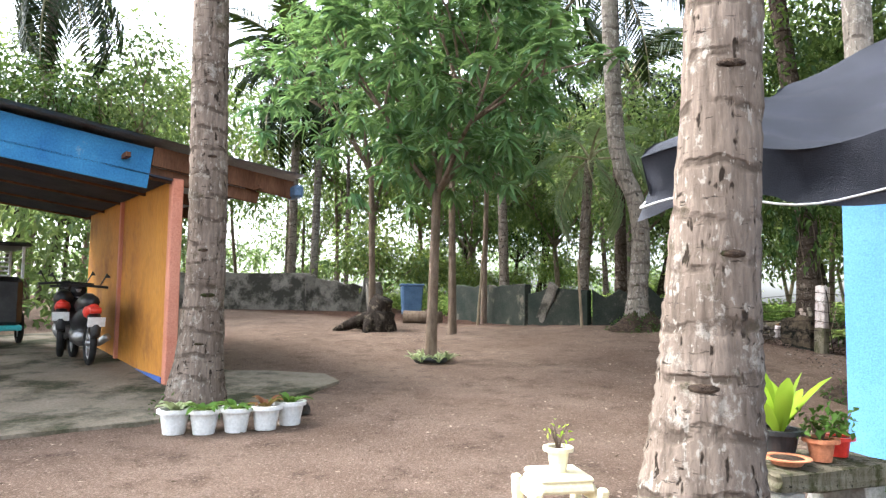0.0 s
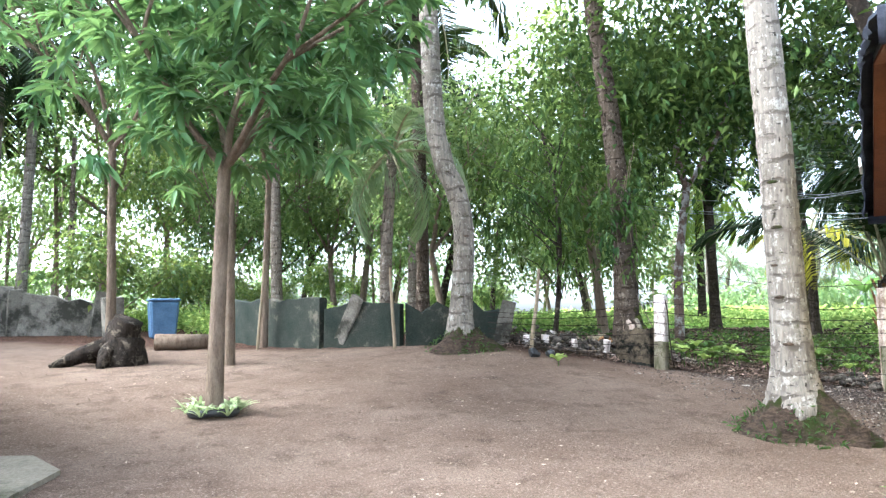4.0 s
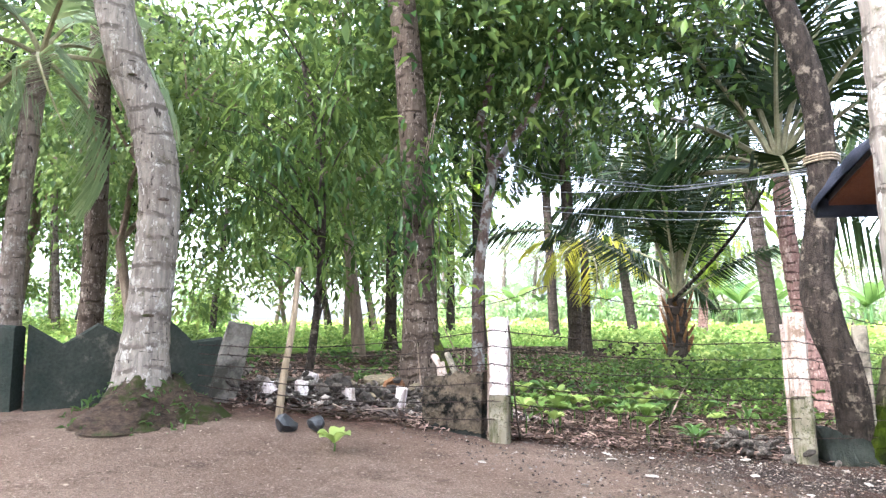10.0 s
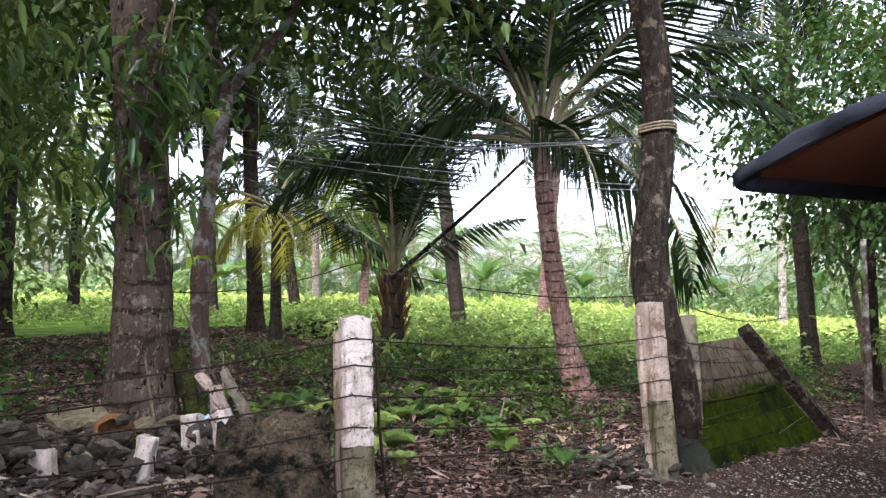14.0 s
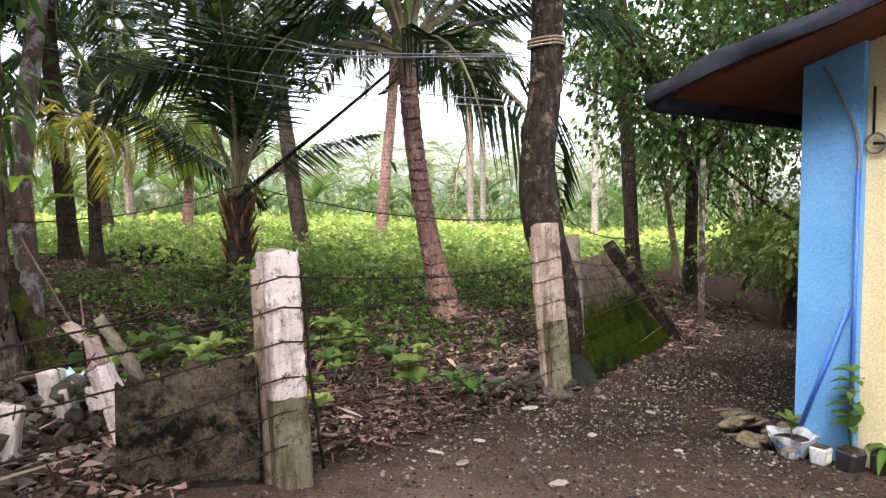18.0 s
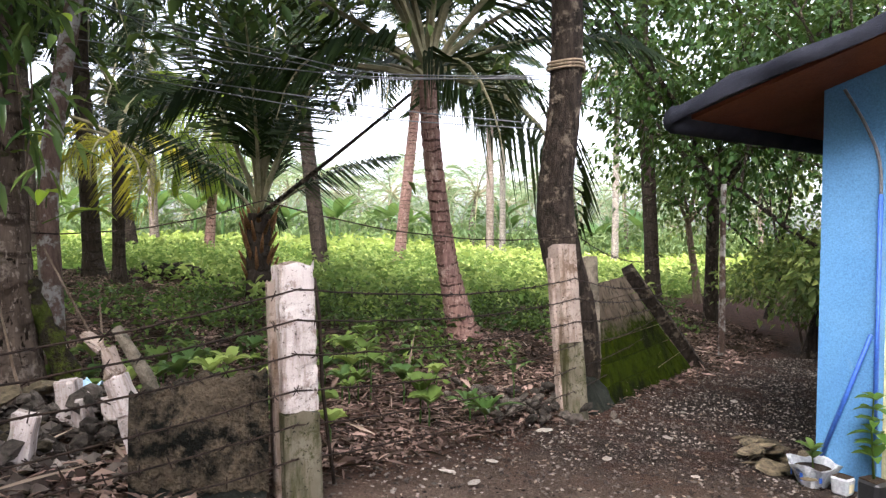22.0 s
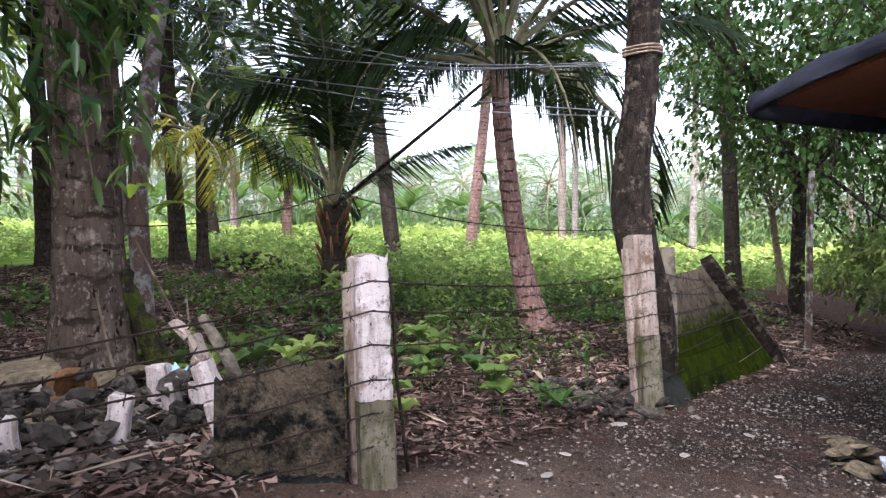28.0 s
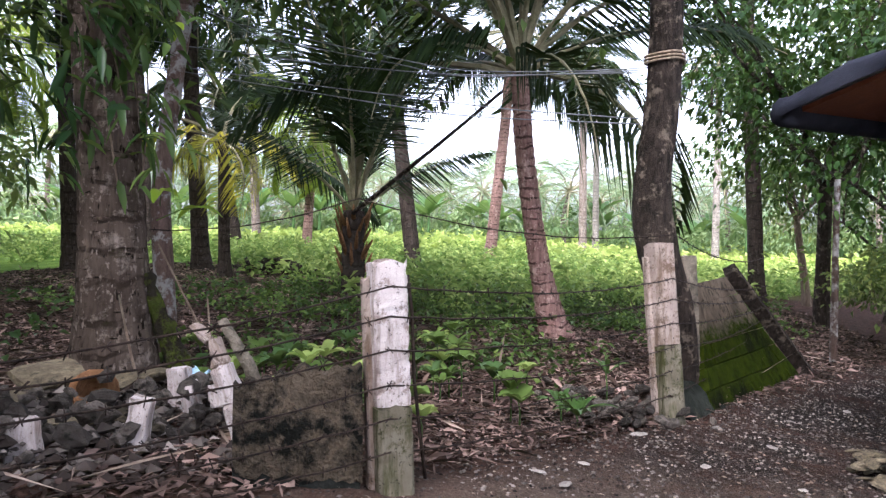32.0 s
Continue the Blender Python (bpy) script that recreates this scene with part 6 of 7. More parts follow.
# ---- boundary walls ----
plaster_wall("wall_north", (-9.5, 20.6), (-4.6, 20.4), 1.12, "plaster", "stained grey plastered boundary wall", seed=1, ragged=0.03)
plaster_wall("wall_north", (-4.55, 20.3), (-2.7, 20.1), 1.0, "plaster", "stained grey plastered boundary wall with a broken end", seed=2, dip=0.25)
for i, (x, y, h, ry) in enumerate(((-4.57, 20.3, 1.1, 0), (-2.75, 19.6, 1.05, 8), (-1.95, 14.9, 1.0, -6))):
    ob = new("wall_pier", block_mesh("wall_pier", 0.3, 0.24, h, M["plaster"], 70 + i, 0.02))
    ob.matrix_basis = pose(x, y, float(G(x, y)) + h / 2 - 0.05, 3, ry, 20)
    tagged(ob, "rough grey concrete pier of the broken wall", "pier")
plaster_wall("wall_dark", (4.05, 12.78), (2.55, 13.15), 0.72, "dark_plaster", "black stained mossy wall with a ragged top", seed=3, ragged=0.2)
plaster_wall("wall_dark", (2.5, 13.2), (1.45, 14.25), 0.76, "dark_plaster", "black stained mossy wall with a ragged top", seed=4, ragged=0.1)
plaster_wall("wall_dark", (1.4, 14.3), (-0.1, 17.2), 0.88, "dark_plaster", "dark stained wall fading to bare grey", seed=5, ragged=0.06)
for x, y, rx, ry, rz, h in ((1.75, 13.85, 6, 30, -45, 0.95), (4.1, 12.66, 4, 12, -10, 0.76)):
    ob = new("leaning_slab", block_mesh("leaning_slab", 0.24, 0.09, h, M["plaster"], int(x * 10), 0.015))
    ob.matrix_basis = pose(x, y, float(G(x, y)) + h * 0.46, rx, ry, rz)
    tagged(ob, "pale concrete slab leaning on the dark wall", "slab", "leaning slabs")

# ---- house ----
HC = Vector((7.25, 7.79, 0))
HU = Vector((0.811, 0.585, 0)).normalized()
HN = Vector((-HU.y, HU.x, 0))


def H(u, n, z):
    """A place of the house: along the gable wall, out of it, up."""
    return HC + HU * u + HN * n + Vector((0, 0, z))


def quadbox(bm, p, q, thick):
    """A slab under four corners p, q deep along thick."""
    v = [bm.verts.new(a) for a in p] + [bm.verts.new(Vector(a) + thick) for a in p]
    for f in ((0, 1, 2, 3), (7, 6, 5, 4), (0, 4, 5, 1), (1, 5, 6, 2), (2, 6, 7, 3), (3, 7, 4, 0)):
        bm.faces.new([v[i] for i in f])


HW, ZE, ZR = 5.66, 2.50, 3.42


def house():
    t = thing("house", 0, 0, 0, 0, "pale yellow concrete house with sky blue corners and a dark roof", "house")
    z0 = -0.1
    bm = bmesh.new()
    # gable wall with its pointed top
    def zt(u):
        return ZE + 0.24 - (ZR - ZE) * (abs(u + HW / 2) - HW / 2) / (HW / 2 + 0.7) * 1.0
    outline = [(-HW + 0.36, z0), (-0.36, z0), (-0.36, zt(-0.36)), (-HW / 2, zt(-HW / 2)), (-HW + 0.36, zt(-HW + 0.36))]
    a = [bm.verts.new(H(u, 0, z)) for u, z in outline]
    b = [bm.verts.new(H(u, -0.15, z)) for u, z in outline]
    bm.faces.new(a[::-1]); bm.faces.new(b)
    for i in range(5):
        bm.faces.new([a[i], a[(i + 1) % 5], b[(i + 1) % 5], b[i]])
    bmesh.ops.recalc_face_normals(bm, faces=bm.faces)
    part("gable_wall", bm, M["yellow"], t, "smooth pale yellow wall")
    for u0, u1 in ((-0.37, 0.0), (-HW, -HW + 0.37)):
        bm = bmesh.new()
        quadbox(bm, [H(u0, 0.06, z0), H(u1, 0.06, z0), H(u1, -0.4, z0), H(u0, -0.4, z0)], None, Vector((0, 0, zt((u0 + u1) / 2) - z0)))
        bmesh.ops.recalc_face_normals(bm, faces=bm.faces)
        part("corner_pilaster", bm, M["blue"], t, "sky blue corner pilaster")
    for u in (-0.03, -HW + 0.03):
        bm = bmesh.new()
        quadbox(bm, [H(u - 0.1, -0.4, z0), H(u + 0.02, -0.4, z0), H(u + 0.02, -7, z0), H(u - 0.1, -7, z0)], None, Vector((0, 0, ZE + 0.1 - z0)))
        bmesh.ops.recalc_face_normals(bm, faces=bm.faces)
        part("side_wall", bm, M["blue"], t, "sky blue side wall")
    bm = bmesh.new()
    quadbox(bm, [H(-HW, -7, z0), H(0, -7, z0), H(0, -7.15, z0), H(-HW, -7.15, z0)], None, Vector((0, 0, ZE + 0.6 - z0)))
    part("back_wall", bm, M["yellow"], t)
    # roof slopes, red-brown soffit below, sheet above
    for s in (0, 1):
        e, rdg = (0.69, -HW / 2) if s == 0 else (-HW - 0.05, -HW / 2)
        ze = ZE if s == 0 else ZE + 0.2
        oe, orr = 0.6 - 0.056 * (0.69 - e), 0.6 - 0.056 * (0.69 - rdg)
        for nm, mat, lo, th in (("soffit", "soffit", 0.0, 0.03), ("roof_sheet", "roof", 0.035, 0.05)):
            bm = bmesh.new()
            quadbox(bm, [H(e, oe, ze + lo), H(rdg, orr, ZR + lo), H(rdg, -7.4, ZR + lo), H(e, -7.4, ze + lo)], None, Vector((0, 0, th)))
            bmesh.ops.recalc_face_normals(bm, faces=bm.faces)
            part(nm, bm, M[mat], t, "red brown boarded soffit" if nm == "soffit" else "grey roof sheet")
        # net wrapped over the rake, sagging in folds
        r = random.Random(3 + s)
        v, f = [], []
        K, R = 26, 9
        for i in range(K):
            w = i / (K - 1)
            u = e + (rdg - e) * w
            z = ze + (ZR - ze) * w
            for j in range(R):
                a = -0.6 + 3.6 * j / (R - 1)
                rad = 0.085 + 0.014 * math.sin(23 * w + 1.3 * j) + 0.01 * math.sin(47 * w - j) + r.uniform(-0.008, 0.008)
                n_ = 0.62 - 0.056 * (0.69 - u) + rad * math.cos(a)
                v.append(H(u, n_ - (0.45 * max(0, a - 2.2)), z + 0.05 + rad * math.sin(a) * 0.9 - 0.01 + 0.02 * math.sin(13 * w)))
        for i in range(K - 1):
            for j in range(R - 1):
                f.append((i * R + j, (i + 1) * R + j, (i + 1) * R + j + 1, i * R + j + 1))
        raw("rake_net", v, f, M["net"], t, "dark shade net wrapped over the roof edge", smooth=True)
        # the same along the eave
        s2 = Soup()
        s2.tube([H(e, oe + 0.06, ze + 0.03), H(e + (0.02 if s == 0 else -0.02), -2, ze + 0.0), H(e, -7.4, ze + 0.03)], [0.095, 0.085, 0.085], 10)
        s2.mesh("eave_net", M["net"], t, "dark net rolled along the eave")
    p_ = [H(u, n_, z) for n_ in (0.645, 0.62) for u, z in ((-0.82, 2.84), (-0.99, 2.89), (-0.99, 3.0), (-0.82, 2.95))]
    raw("tag", p_, [(0, 1, 2, 3), (7, 6, 5, 4), (0, 4, 5, 1), (1, 5, 6, 2), (2, 6, 7, 3), (3, 7, 4, 0)], M["plastic_white"], t, "white patch stuck on the roof edge")
    # pipe and cable on the corner
    s = Soup()
    s.tube([H(-0.365, 0.085, 0.35), H(-0.365, 0.085, 2.0)], 0.014, 8)
    s.tube([H(-0.03, 0.08, 0.28), H(-0.33, 0.085, 1.15)], 0.014, 8)
    s.mesh("water_pipe", M["blue_dark"], t, "deep blue water pipe")
    s = Soup()
    s.tube(bend(H(-0.14, 0.085, 2.66), [tuple(H(-0.28, 0.085, 2.4) - H(-0.14, 0.085, 2.66)), tuple(H(-0.36, 0.085, 2.15) - H(-0.14, 0.085, 2.66)), tuple(H(-0.36, 0.085, 1.72) - H(-0.14, 0.085, 2.66))], 6), 0.01, 6)
    s.tube([H(-0.43 + 0.055 * math.cos(a), 0.03, 2.16 + 0.06 * math.sin(a)) for a in np.linspace(0, 6.28, 18)], 0.008, 5)
    s.mesh("loose_cable", M["cable"], t, "coil of loose cable")
    s = Soup()
    s.tube([H(-0.42, 0.03, 2.16), H(-0.62, 0.03, 2.15)], 0.009, 5)
    s.tube([H(-0.42, 0.03, 2.5), H(-0.42, 0.03, 2.22)], 0.009, 5)
    s.mesh("bracket", M["wire"], t, "rusty iron bracket")


house()


def shade_net():
    """Net stretched from the roof edge down to a low corner, with a hanging hem."""
    v, f = [], []
    A, B, C, D = Vector((0.78, 3.0, 2.0)), Vector((2.25, 4.3, 2.86)), Vector((3.9, 3.4, 3.35)), Vector((2.9, 1.9, 2.05))
    K = 28
    r = random.Random(2)
    for i in range(K + 1):
        for j in range(K + 1):
            a, b = i / K, j / K
            p = A.lerp(B, a).lerp(D.lerp(C, a), b)
            p.z -= 0.22 * math.sin(math.pi * a) * math.sin(math.pi * b) - 0.03 * math.sin(11 * b + 5 * a) - 0.018 * math.sin(23 * a - 9 * b) + 0.03 * math.sin(17 * b + 3) * (1 - a)
            v.append(p)
    for i in range(K):
        for j in range(K):
            o = i * (K + 1) + j
            f.append((o, o + 1, o + K + 2, o + K + 1))
    t = thing("shade_net", 0, 0, 0, 0, "black shade net hung low from the roof edge", "shade net")
    raw("canopy", v, f, M["net_grey"], t, smooth=True)
    hv, hf = [], []
    rim = [(i, 0) for i in range(K, -1, -1)] + [(0, j) for j in range(1, K + 1)]
    for k, (i, j) in enumerate(rim):
        p = v[i * (K + 1) + j]
        w = 0.045 * math.sin(k * 0.9) + 0.02 * math.sin(k * 2.3)
        d = 0.27 + 0.05 * math.sin(k * 0.5)
        hv += [p + Vector((w * 0.3, w * 0.3, 0)), p + Vector((w + 0.03, w + 0.02, -d * 0.5)), p + Vector((-w * 0.6, w * 0.4, -d))]
    for k in range(len(rim) - 1):
        for j in range(2):
            o = 3 * k + j
            hf.append((o, o + 3, o + 4, o + 1))
    raw("hem", hv, hf, M["net_grey"], t, smooth=True)
    s = Soup()
    s.tube([tuple(v[i * (K + 1) + j] + Vector((0, 0, -0.25))) for i, j in rim], 0.006, 5)
    s.mesh("hem_cord", M["plastic_white"], t, "pale cord along the hem")


shade_net()
p_ = Soup()
p_.tube([(1.28, 3.32, float(G(1.28, 3.32)) - 0.05), (1.28, 3.32, 2.0)], 0.025, 10)
tagged(p_.mesh("net_pole", M["plastic_white"]), "white painted pole holding up the shade net", "pole")


# ---- carport ----
CP = Vector((-3.37, 7.37, 0))
CPR = 38.9


def carport():
    t = thing("carport", CP.x, CP.y, float(G(CP.x, CP.y)) + 0.04, CPR, "open carport with a blue fascia, orange side wall and salmon post", "carport")
    z0 = 0.0

    def b_(nm, mat, *a, label="", **k):
        bm = bmesh.new()
        box(bm, *a, **k)
        return part(nm, bm, M[mat], t, label)
    b_("corner_post", "salmon", 0, 0, 1.17, 0.13, 0.13, 2.34, bevel=0.012, label="salmon painted corner post")
    for x, y in ((-5.6, 0.0), (-5.6, 4.6), (-2.9, 4.6)):
        b_("rear_post", "salmon", x, y, 1.25, 0.12, 0.12, 2.5, bevel=0.012)
    b_("side_wall", "orange", -0.02, 2.35, 1.2, 0.04, 4.5, 2.32, bevel=0.006, label="orange painted plywood wall")
    b_("wall_plinth", "blue_dark", -0.045, 2.35, 0.035, 0.03, 4.5, 0.07, label="deep blue base strip")
    b_("wall_stud", "salmon", -0.06, 2.3, 1.2, 0.05, 0.07, 2.3, label="salmon wall stud")
    sl = math.atan(0.12)
    rot = Euler((0, sl, 0)).to_matrix()
    b_("front_fascia", "carport_blue", -3.35, -0.08, 2.775, 6.1, 0.04, 0.45, rot=rot, label="faded blue fascia board")
    b_("fascia_end", "brown_wood", 0.55, -0.08, 2.46, 1.7, 0.05, 0.22, rot=rot, label="bare reddish fascia end")
    b_("rafter", "brown_wood", -2.3, 0.0, 2.62, 6.6, 0.06, 0.14, rot=rot)
    for y in (1.2, 2.4, 3.6, 4.8):
        b_("rafter", "brown_wood", -2.3, y, 2.62, 6.6, 0.06, 0.14, rot=rot)
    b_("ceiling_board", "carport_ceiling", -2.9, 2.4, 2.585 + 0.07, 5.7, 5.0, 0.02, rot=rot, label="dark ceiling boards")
    for x in (0.9, -0.6, -2.1, -3.6, -5.1):
        b_("purlin", "brown_wood", x, 2.4, 2.57 - 0.12 * (x + 2.3) + 0.14, 0.05, 5.4, 0.05)
    # corrugated sheets, lapped
    for k in range(6):
        x0, x1 = -6.0 + 1.24 * k, -6.0 + 1.24 * k + 1.28
        v, f = [], []
        n = 34
        for j in range(n + 1):
            y = -0.32 + 5.6 * j / n
            for x in (x0, x1):
                for zz in (0.0, 0.012):
                    v.append((x, y, 2.90 - 0.12 * (x + 2.3) + 0.014 * math.sin(j * 1.57) + 0.01 * k + zz + (0.015 if x == x1 else 0)))
        for j in range(n):
            o = 4 * j
            f += [(o + 1, o + 3, o + 7, o + 5), (o, o + 4, o + 6, o + 2), (o, o + 1, o + 5, o + 4), (o + 2, o + 6, o + 7, o + 3)]
        raw("roof_sheet", v, f, M["roof"], t)
    b_("gutter_end", "plastic_blue", 1.42, -0.12, 2.33, 0.12, 0.3, 0.16, bevel=0.03, label="dark blue gutter end")


carport()


def slab():
    """Concrete apron of the carport, with a rounded worn tip."""
    pts = [(-7.5, 2.6), (-3.81, 5.19), (-2.91, 5.73), (-2.25, 6.4), (-1.75, 7.1), (-1.5, 7.77), (-1.75, 8.2), (-2.5, 8.35), (-3.0, 8.3), (-6.6, 12.8), (-11, 9)]
    bm = bmesh.new()
    top = [bm.verts.new((x, y, float(G(x, y)) + 0.035)) for x, y in pts]
    low = [bm.verts.new((x * 1.0, y, float(G(x, y)) - 0.1)) for x, y in pts]
    bm.faces.new(top)
    for i in range(len(pts)):
        j = (i + 1) % len(pts)
        bm.faces.new((top[i], low[i], low[j], top[j]))
    bmesh.ops.recalc_face_normals(bm, faces=bm.faces)
    bmesh.ops.triangulate(bm, faces=bm.faces)
    ob = part("pavement", bm, M["floor_concrete"])
    tagged(ob, "worn concrete apron with dark mossy patches", "pavement", kind="structure")


slab()


def wheel(t, x, z, r, w=0.08):
    k = Soup()
    k.tube([(x + (r - w / 2) * math.cos(a), 0, z + (r - w / 2) * math.sin(a)) for a in np.linspace(0, 2 * math.pi, 25)], w / 2, 8, cap=False)
    ob = k.mesh("tyre", M["rubber"], t)
    s = Soup()
    s.tube([(x + (r - w) * math.cos(a), 0, z + (r - w) * math.sin(a)) for a in np.linspace(0, 2 * math.pi, 25)], 0.014, 6, cap=False)
    for i in range(6):
        a = i * math.pi / 3
        s.tube([(x, 0, z), (x + (r - w) * math.cos(a), 0, z + (r - w) * math.sin(a))], 0.012, 5)
    s.tube([(x, -0.05, z), (x, 0.05, z)], 0.04, 10)
    s.mesh("rim", M["chrome"], ob)


def motorbike(x, y, rz):
    t = thing("motorbike", x, y, float(G(x, y)) + 0.035, rz, "black motorbike with red tail trim parked in the carport", "motorbike")
    wheel(t, -0.62, 0.29, 0.29)
    wheel(t, 0.62, 0.29, 0.29)

    def blob(nm, mat, pts, rad, seg=10, label=""):
        s = Soup()
        s.tube(pts, rad, seg)
        return s.mesh(nm, M[mat], t, label)
    blob("seat", "plastic_black", [(-0.7, 0, 0.80), (-0.4, 0, 0.79), (0.0, 0, 0.74), (0.15, 0, 0.76)], [0.08, 0.13, 0.11, 0.05])
    blob("body", "plastic_black", [(-0.75, 0, 0.72), (-0.4, 0, 0.62), (0.0, 0, 0.52), (0.3, 0, 0.62), (0.5, 0, 0.82)], [0.05, 0.14, 0.15, 0.13, 0.08])
    blob("tail_trim", "plastic_red", [(-0.86, 0.0, 0.74), (-0.6, 0.0, 0.68), (-0.35, 0, 0.60)], [0.045, 0.1, 0.07], label="red tail trim")
    blob("engine", "chrome", [(-0.1, 0, 0.32), (0.1, 0, 0.36), (0.22, 0, 0.34)], [0.12, 0.15, 0.1], label="dull metal engine")
    blob("front_fork", "chrome", [(0.62, 0, 0.29), (0.5, 0, 0.7), (0.43, 0, 0.98)], [0.05, 0.05, 0.05])
    blob("front_fender", "plastic_black", [(0.32, 0, 0.46), (0.5, 0, 0.62), (0.72, 0, 0.62), (0.9, 0, 0.46)], [0.03, 0.07, 0.07, 0.03])
    blob("rear_fender", "plastic_black", [(-0.8, 0, 0.62), (-0.92, 0, 0.5), (-0.97, 0, 0.38)], [0.08, 0.07, 0.05])
    blob("handlebar", "plastic_black", [(0.32, -0.36, 1.0), (0.42, -0.12, 1.02), (0.42, 0.12, 1.02), (0.32, 0.36, 1.0)], 0.018, 8)
    blob("headlight", "plastic_black", [(0.40, 0, 0.96), (0.56, 0, 0.93)], [0.1, 0.08])
    for sg in (-1, 1):
        blob("mirror", "plastic_black", [(0.36, 0.26 * sg, 1.02), (0.34, 0.32 * sg, 1.14), (0.34, 0.36 * sg, 1.17)], [0.008, 0.01, 0.045], 8)
    blob("tail_light", "plastic_red", [(-0.9, -0.06, 0.70), (-0.9, 0.06, 0.70)], 0.04, 8, "red tail light")
    bm = bmesh.new()
    box(bm, -0.98, 0, 0.56, 0.01, 0.2, 0.12, rot=Euler((0, radians(-15), 0)).to_matrix(), bevel=0.003)
    part("number_plate", bm, M["plastic_white"], t, "small white number plate")
    blob("exhaust", "chrome", [(0.1, -0.14, 0.25), (-0.3, -0.16, 0.27), (-0.75, -0.17, 0.36)], [0.03, 0.05, 0.05])


motorbike(-5.15, 8.75, 128)
motorbike(-5.75, 9.35, 118)


def tricycle(x, y, rz):
    """A dark covered sidecar with a slatted back."""
    t = thing("tricycle_cab", x, y, float(G(x, y)) + 0.035, rz, "dark covered tricycle cab with a slatted back and teal trim", "tricycle")
    wheel(t, 0.0, 0.26, 0.26)

    def b_(nm, mat, *a, label="", **k):
        bm = bmesh.new()
        box(bm, *a, **k)
        return part(nm, bm, M[mat], t, label)
    b_("body", "plastic_black", 0.1, 0.45, 0.66, 1.5, 0.8, 0.75, bevel=0.08, label="black body panel")
    b_("trim", "teal", 0.1, 0.45, 0.27, 1.45, 0.82, 0.08, bevel=0.02, label="teal trim")
    b_("roof", "plastic_black", 0.1, 0.45, 1.52, 1.65, 0.95, 0.06, bevel=0.025)
    for sx in (-0.65, 0.85):
        for sy in (0.08, 0.82):
            b_("pillar", "chrome", sx, sy, 1.26, 0.04, 0.04, 0.5, bevel=0.006)
    for k in range(6):
        b_("slat", "chrome", 0.86, 0.45, 1.08 + 0.075 * k, 0.02, 0.74, 0.025, bevel=0.004)


tricycle(-7.0, 10.3, 130)


# ---- pots and plants ----
def pot_part(t, r, h, mat, z=0.0, lip=0.02, seg=24, square=False, label=""):
    prof = [(0.0, 0.0), (r * 0.72, 0.0), (r * 0.92, h * 0.72), (r * 0.96, h * 0.82), (r + lip, h * 0.84), (r + lip, h), (r * 0.93, h), (r * 0.88, h * 0.8), (0.0, h * 0.8)]
    v, f = [], []
    for a in range(seg):
        q = 2 * math.pi * a / seg
        for pr, pz in prof:
            v.append((pr * math.cos(q), pr * math.sin(q), z + pz))
    n = len(prof)
    for a in range(seg):
        b = (a + 1) % seg
        for k in range(n - 1):
            f.append((a * n + k, b * n + k, b * n + k + 1, a * n + k + 1))
    ob = raw("pot", v, f, M[mat], t, label, smooth=False)
    s = Soup()
    s.tube([(0, 0, z + h * 0.80), (0, 0, z + h * 0.9)], [r * 0.88, r * 0.84], 16)
    s.mesh("soil", M["soil"], t)
    return ob


def blades(t, n, length, width, mat, z, spread, seed, droop=0.5, lift=0.8, curve=5, name="leaf"):
    """Long arching leaves from one heart, each its own mesh."""
    r = random.Random(seed)
    for i in range(n):
        a = i * 2.4 + r.uniform(-0.3, 0.3)
        L, W = length * r.uniform(0.7, 1.1), width * r.uniform(0.8, 1.1)
        el = lift + r.uniform(-0.25, 0.25)
        d = Vector((math.cos(a), math.sin(a), 0))
        sd = Vector((-d.y, d.x, 0))
        v = []
        for k in range(curve + 1):
            u = k / curve
            p = d * (spread + L * u * math.cos(el)) + Vector((0, 0, z + L * u * math.sin(el) - droop * L * u * u))
            w = W * (math.sin(math.pi * (0.12 + 0.86 * u)) ** 0.8) * 0.5
            v += [p + sd * w + Vector((0, 0, w * 0.5)), p, p - sd * w + Vector((0, 0, w * 0.5))]
        f = [(3 * k + j, 3 * k + j + 1, 3 * k + 4 + j, 3 * k + 3 + j) for k in range(curve) for j in range(2)]
        raw(name, v, f, M[mat], t, smooth=True)


def bushy(t, n, h, rad, ll, lw, mat, z, seed):
    q = np.random.default_rng(seed)
    for i in range(3):
        s = Soup()
        a = i * 1.7
        s.tube([(0, 0, z), (0.3 * rad * math.cos(a), 0.3 * rad * math.sin(a), z + h * 0.5), (0.6 * rad * math.cos(a), 0.6 * rad * math.sin(a), z + h * 0.95)], [0.008, 0.006, 0.004], 5)
        s.mesh("stem", M["bark"], t)
    pos = q.normal(0, 0.45, (n, 3)) * [rad, rad, h * 0.5] + [0, 0, z + h * 0.62]
    leaf_mesh("foliage", pos, q.normal(0, 0.8, (n, 3)) + [0, 0, 0.1], ll, lw, M[mat], t, seed=seed)


def pot(x, y, r, h, mat, label, plant, z=None, seed=0, group=""):
    t = thing("potted_plant", x, y, float(G(x, y)) if z is None else z, seed * 37, label, "potted plant", group)
    pot_part(t, r, h, mat)
    plant(t, h * 0.85)
    return t


# five white pots at the palm's foot
row = [(-2.52, 5.50), (-2.27, 5.52), (-2.02, 5.60), (-1.79, 5.70), (-1.62, 5.88)]
for i, (x, y) in enumerate(row):
    mats = ("potleaf_pale", "potleaf", "potleaf", "potleaf_red", "potleaf")
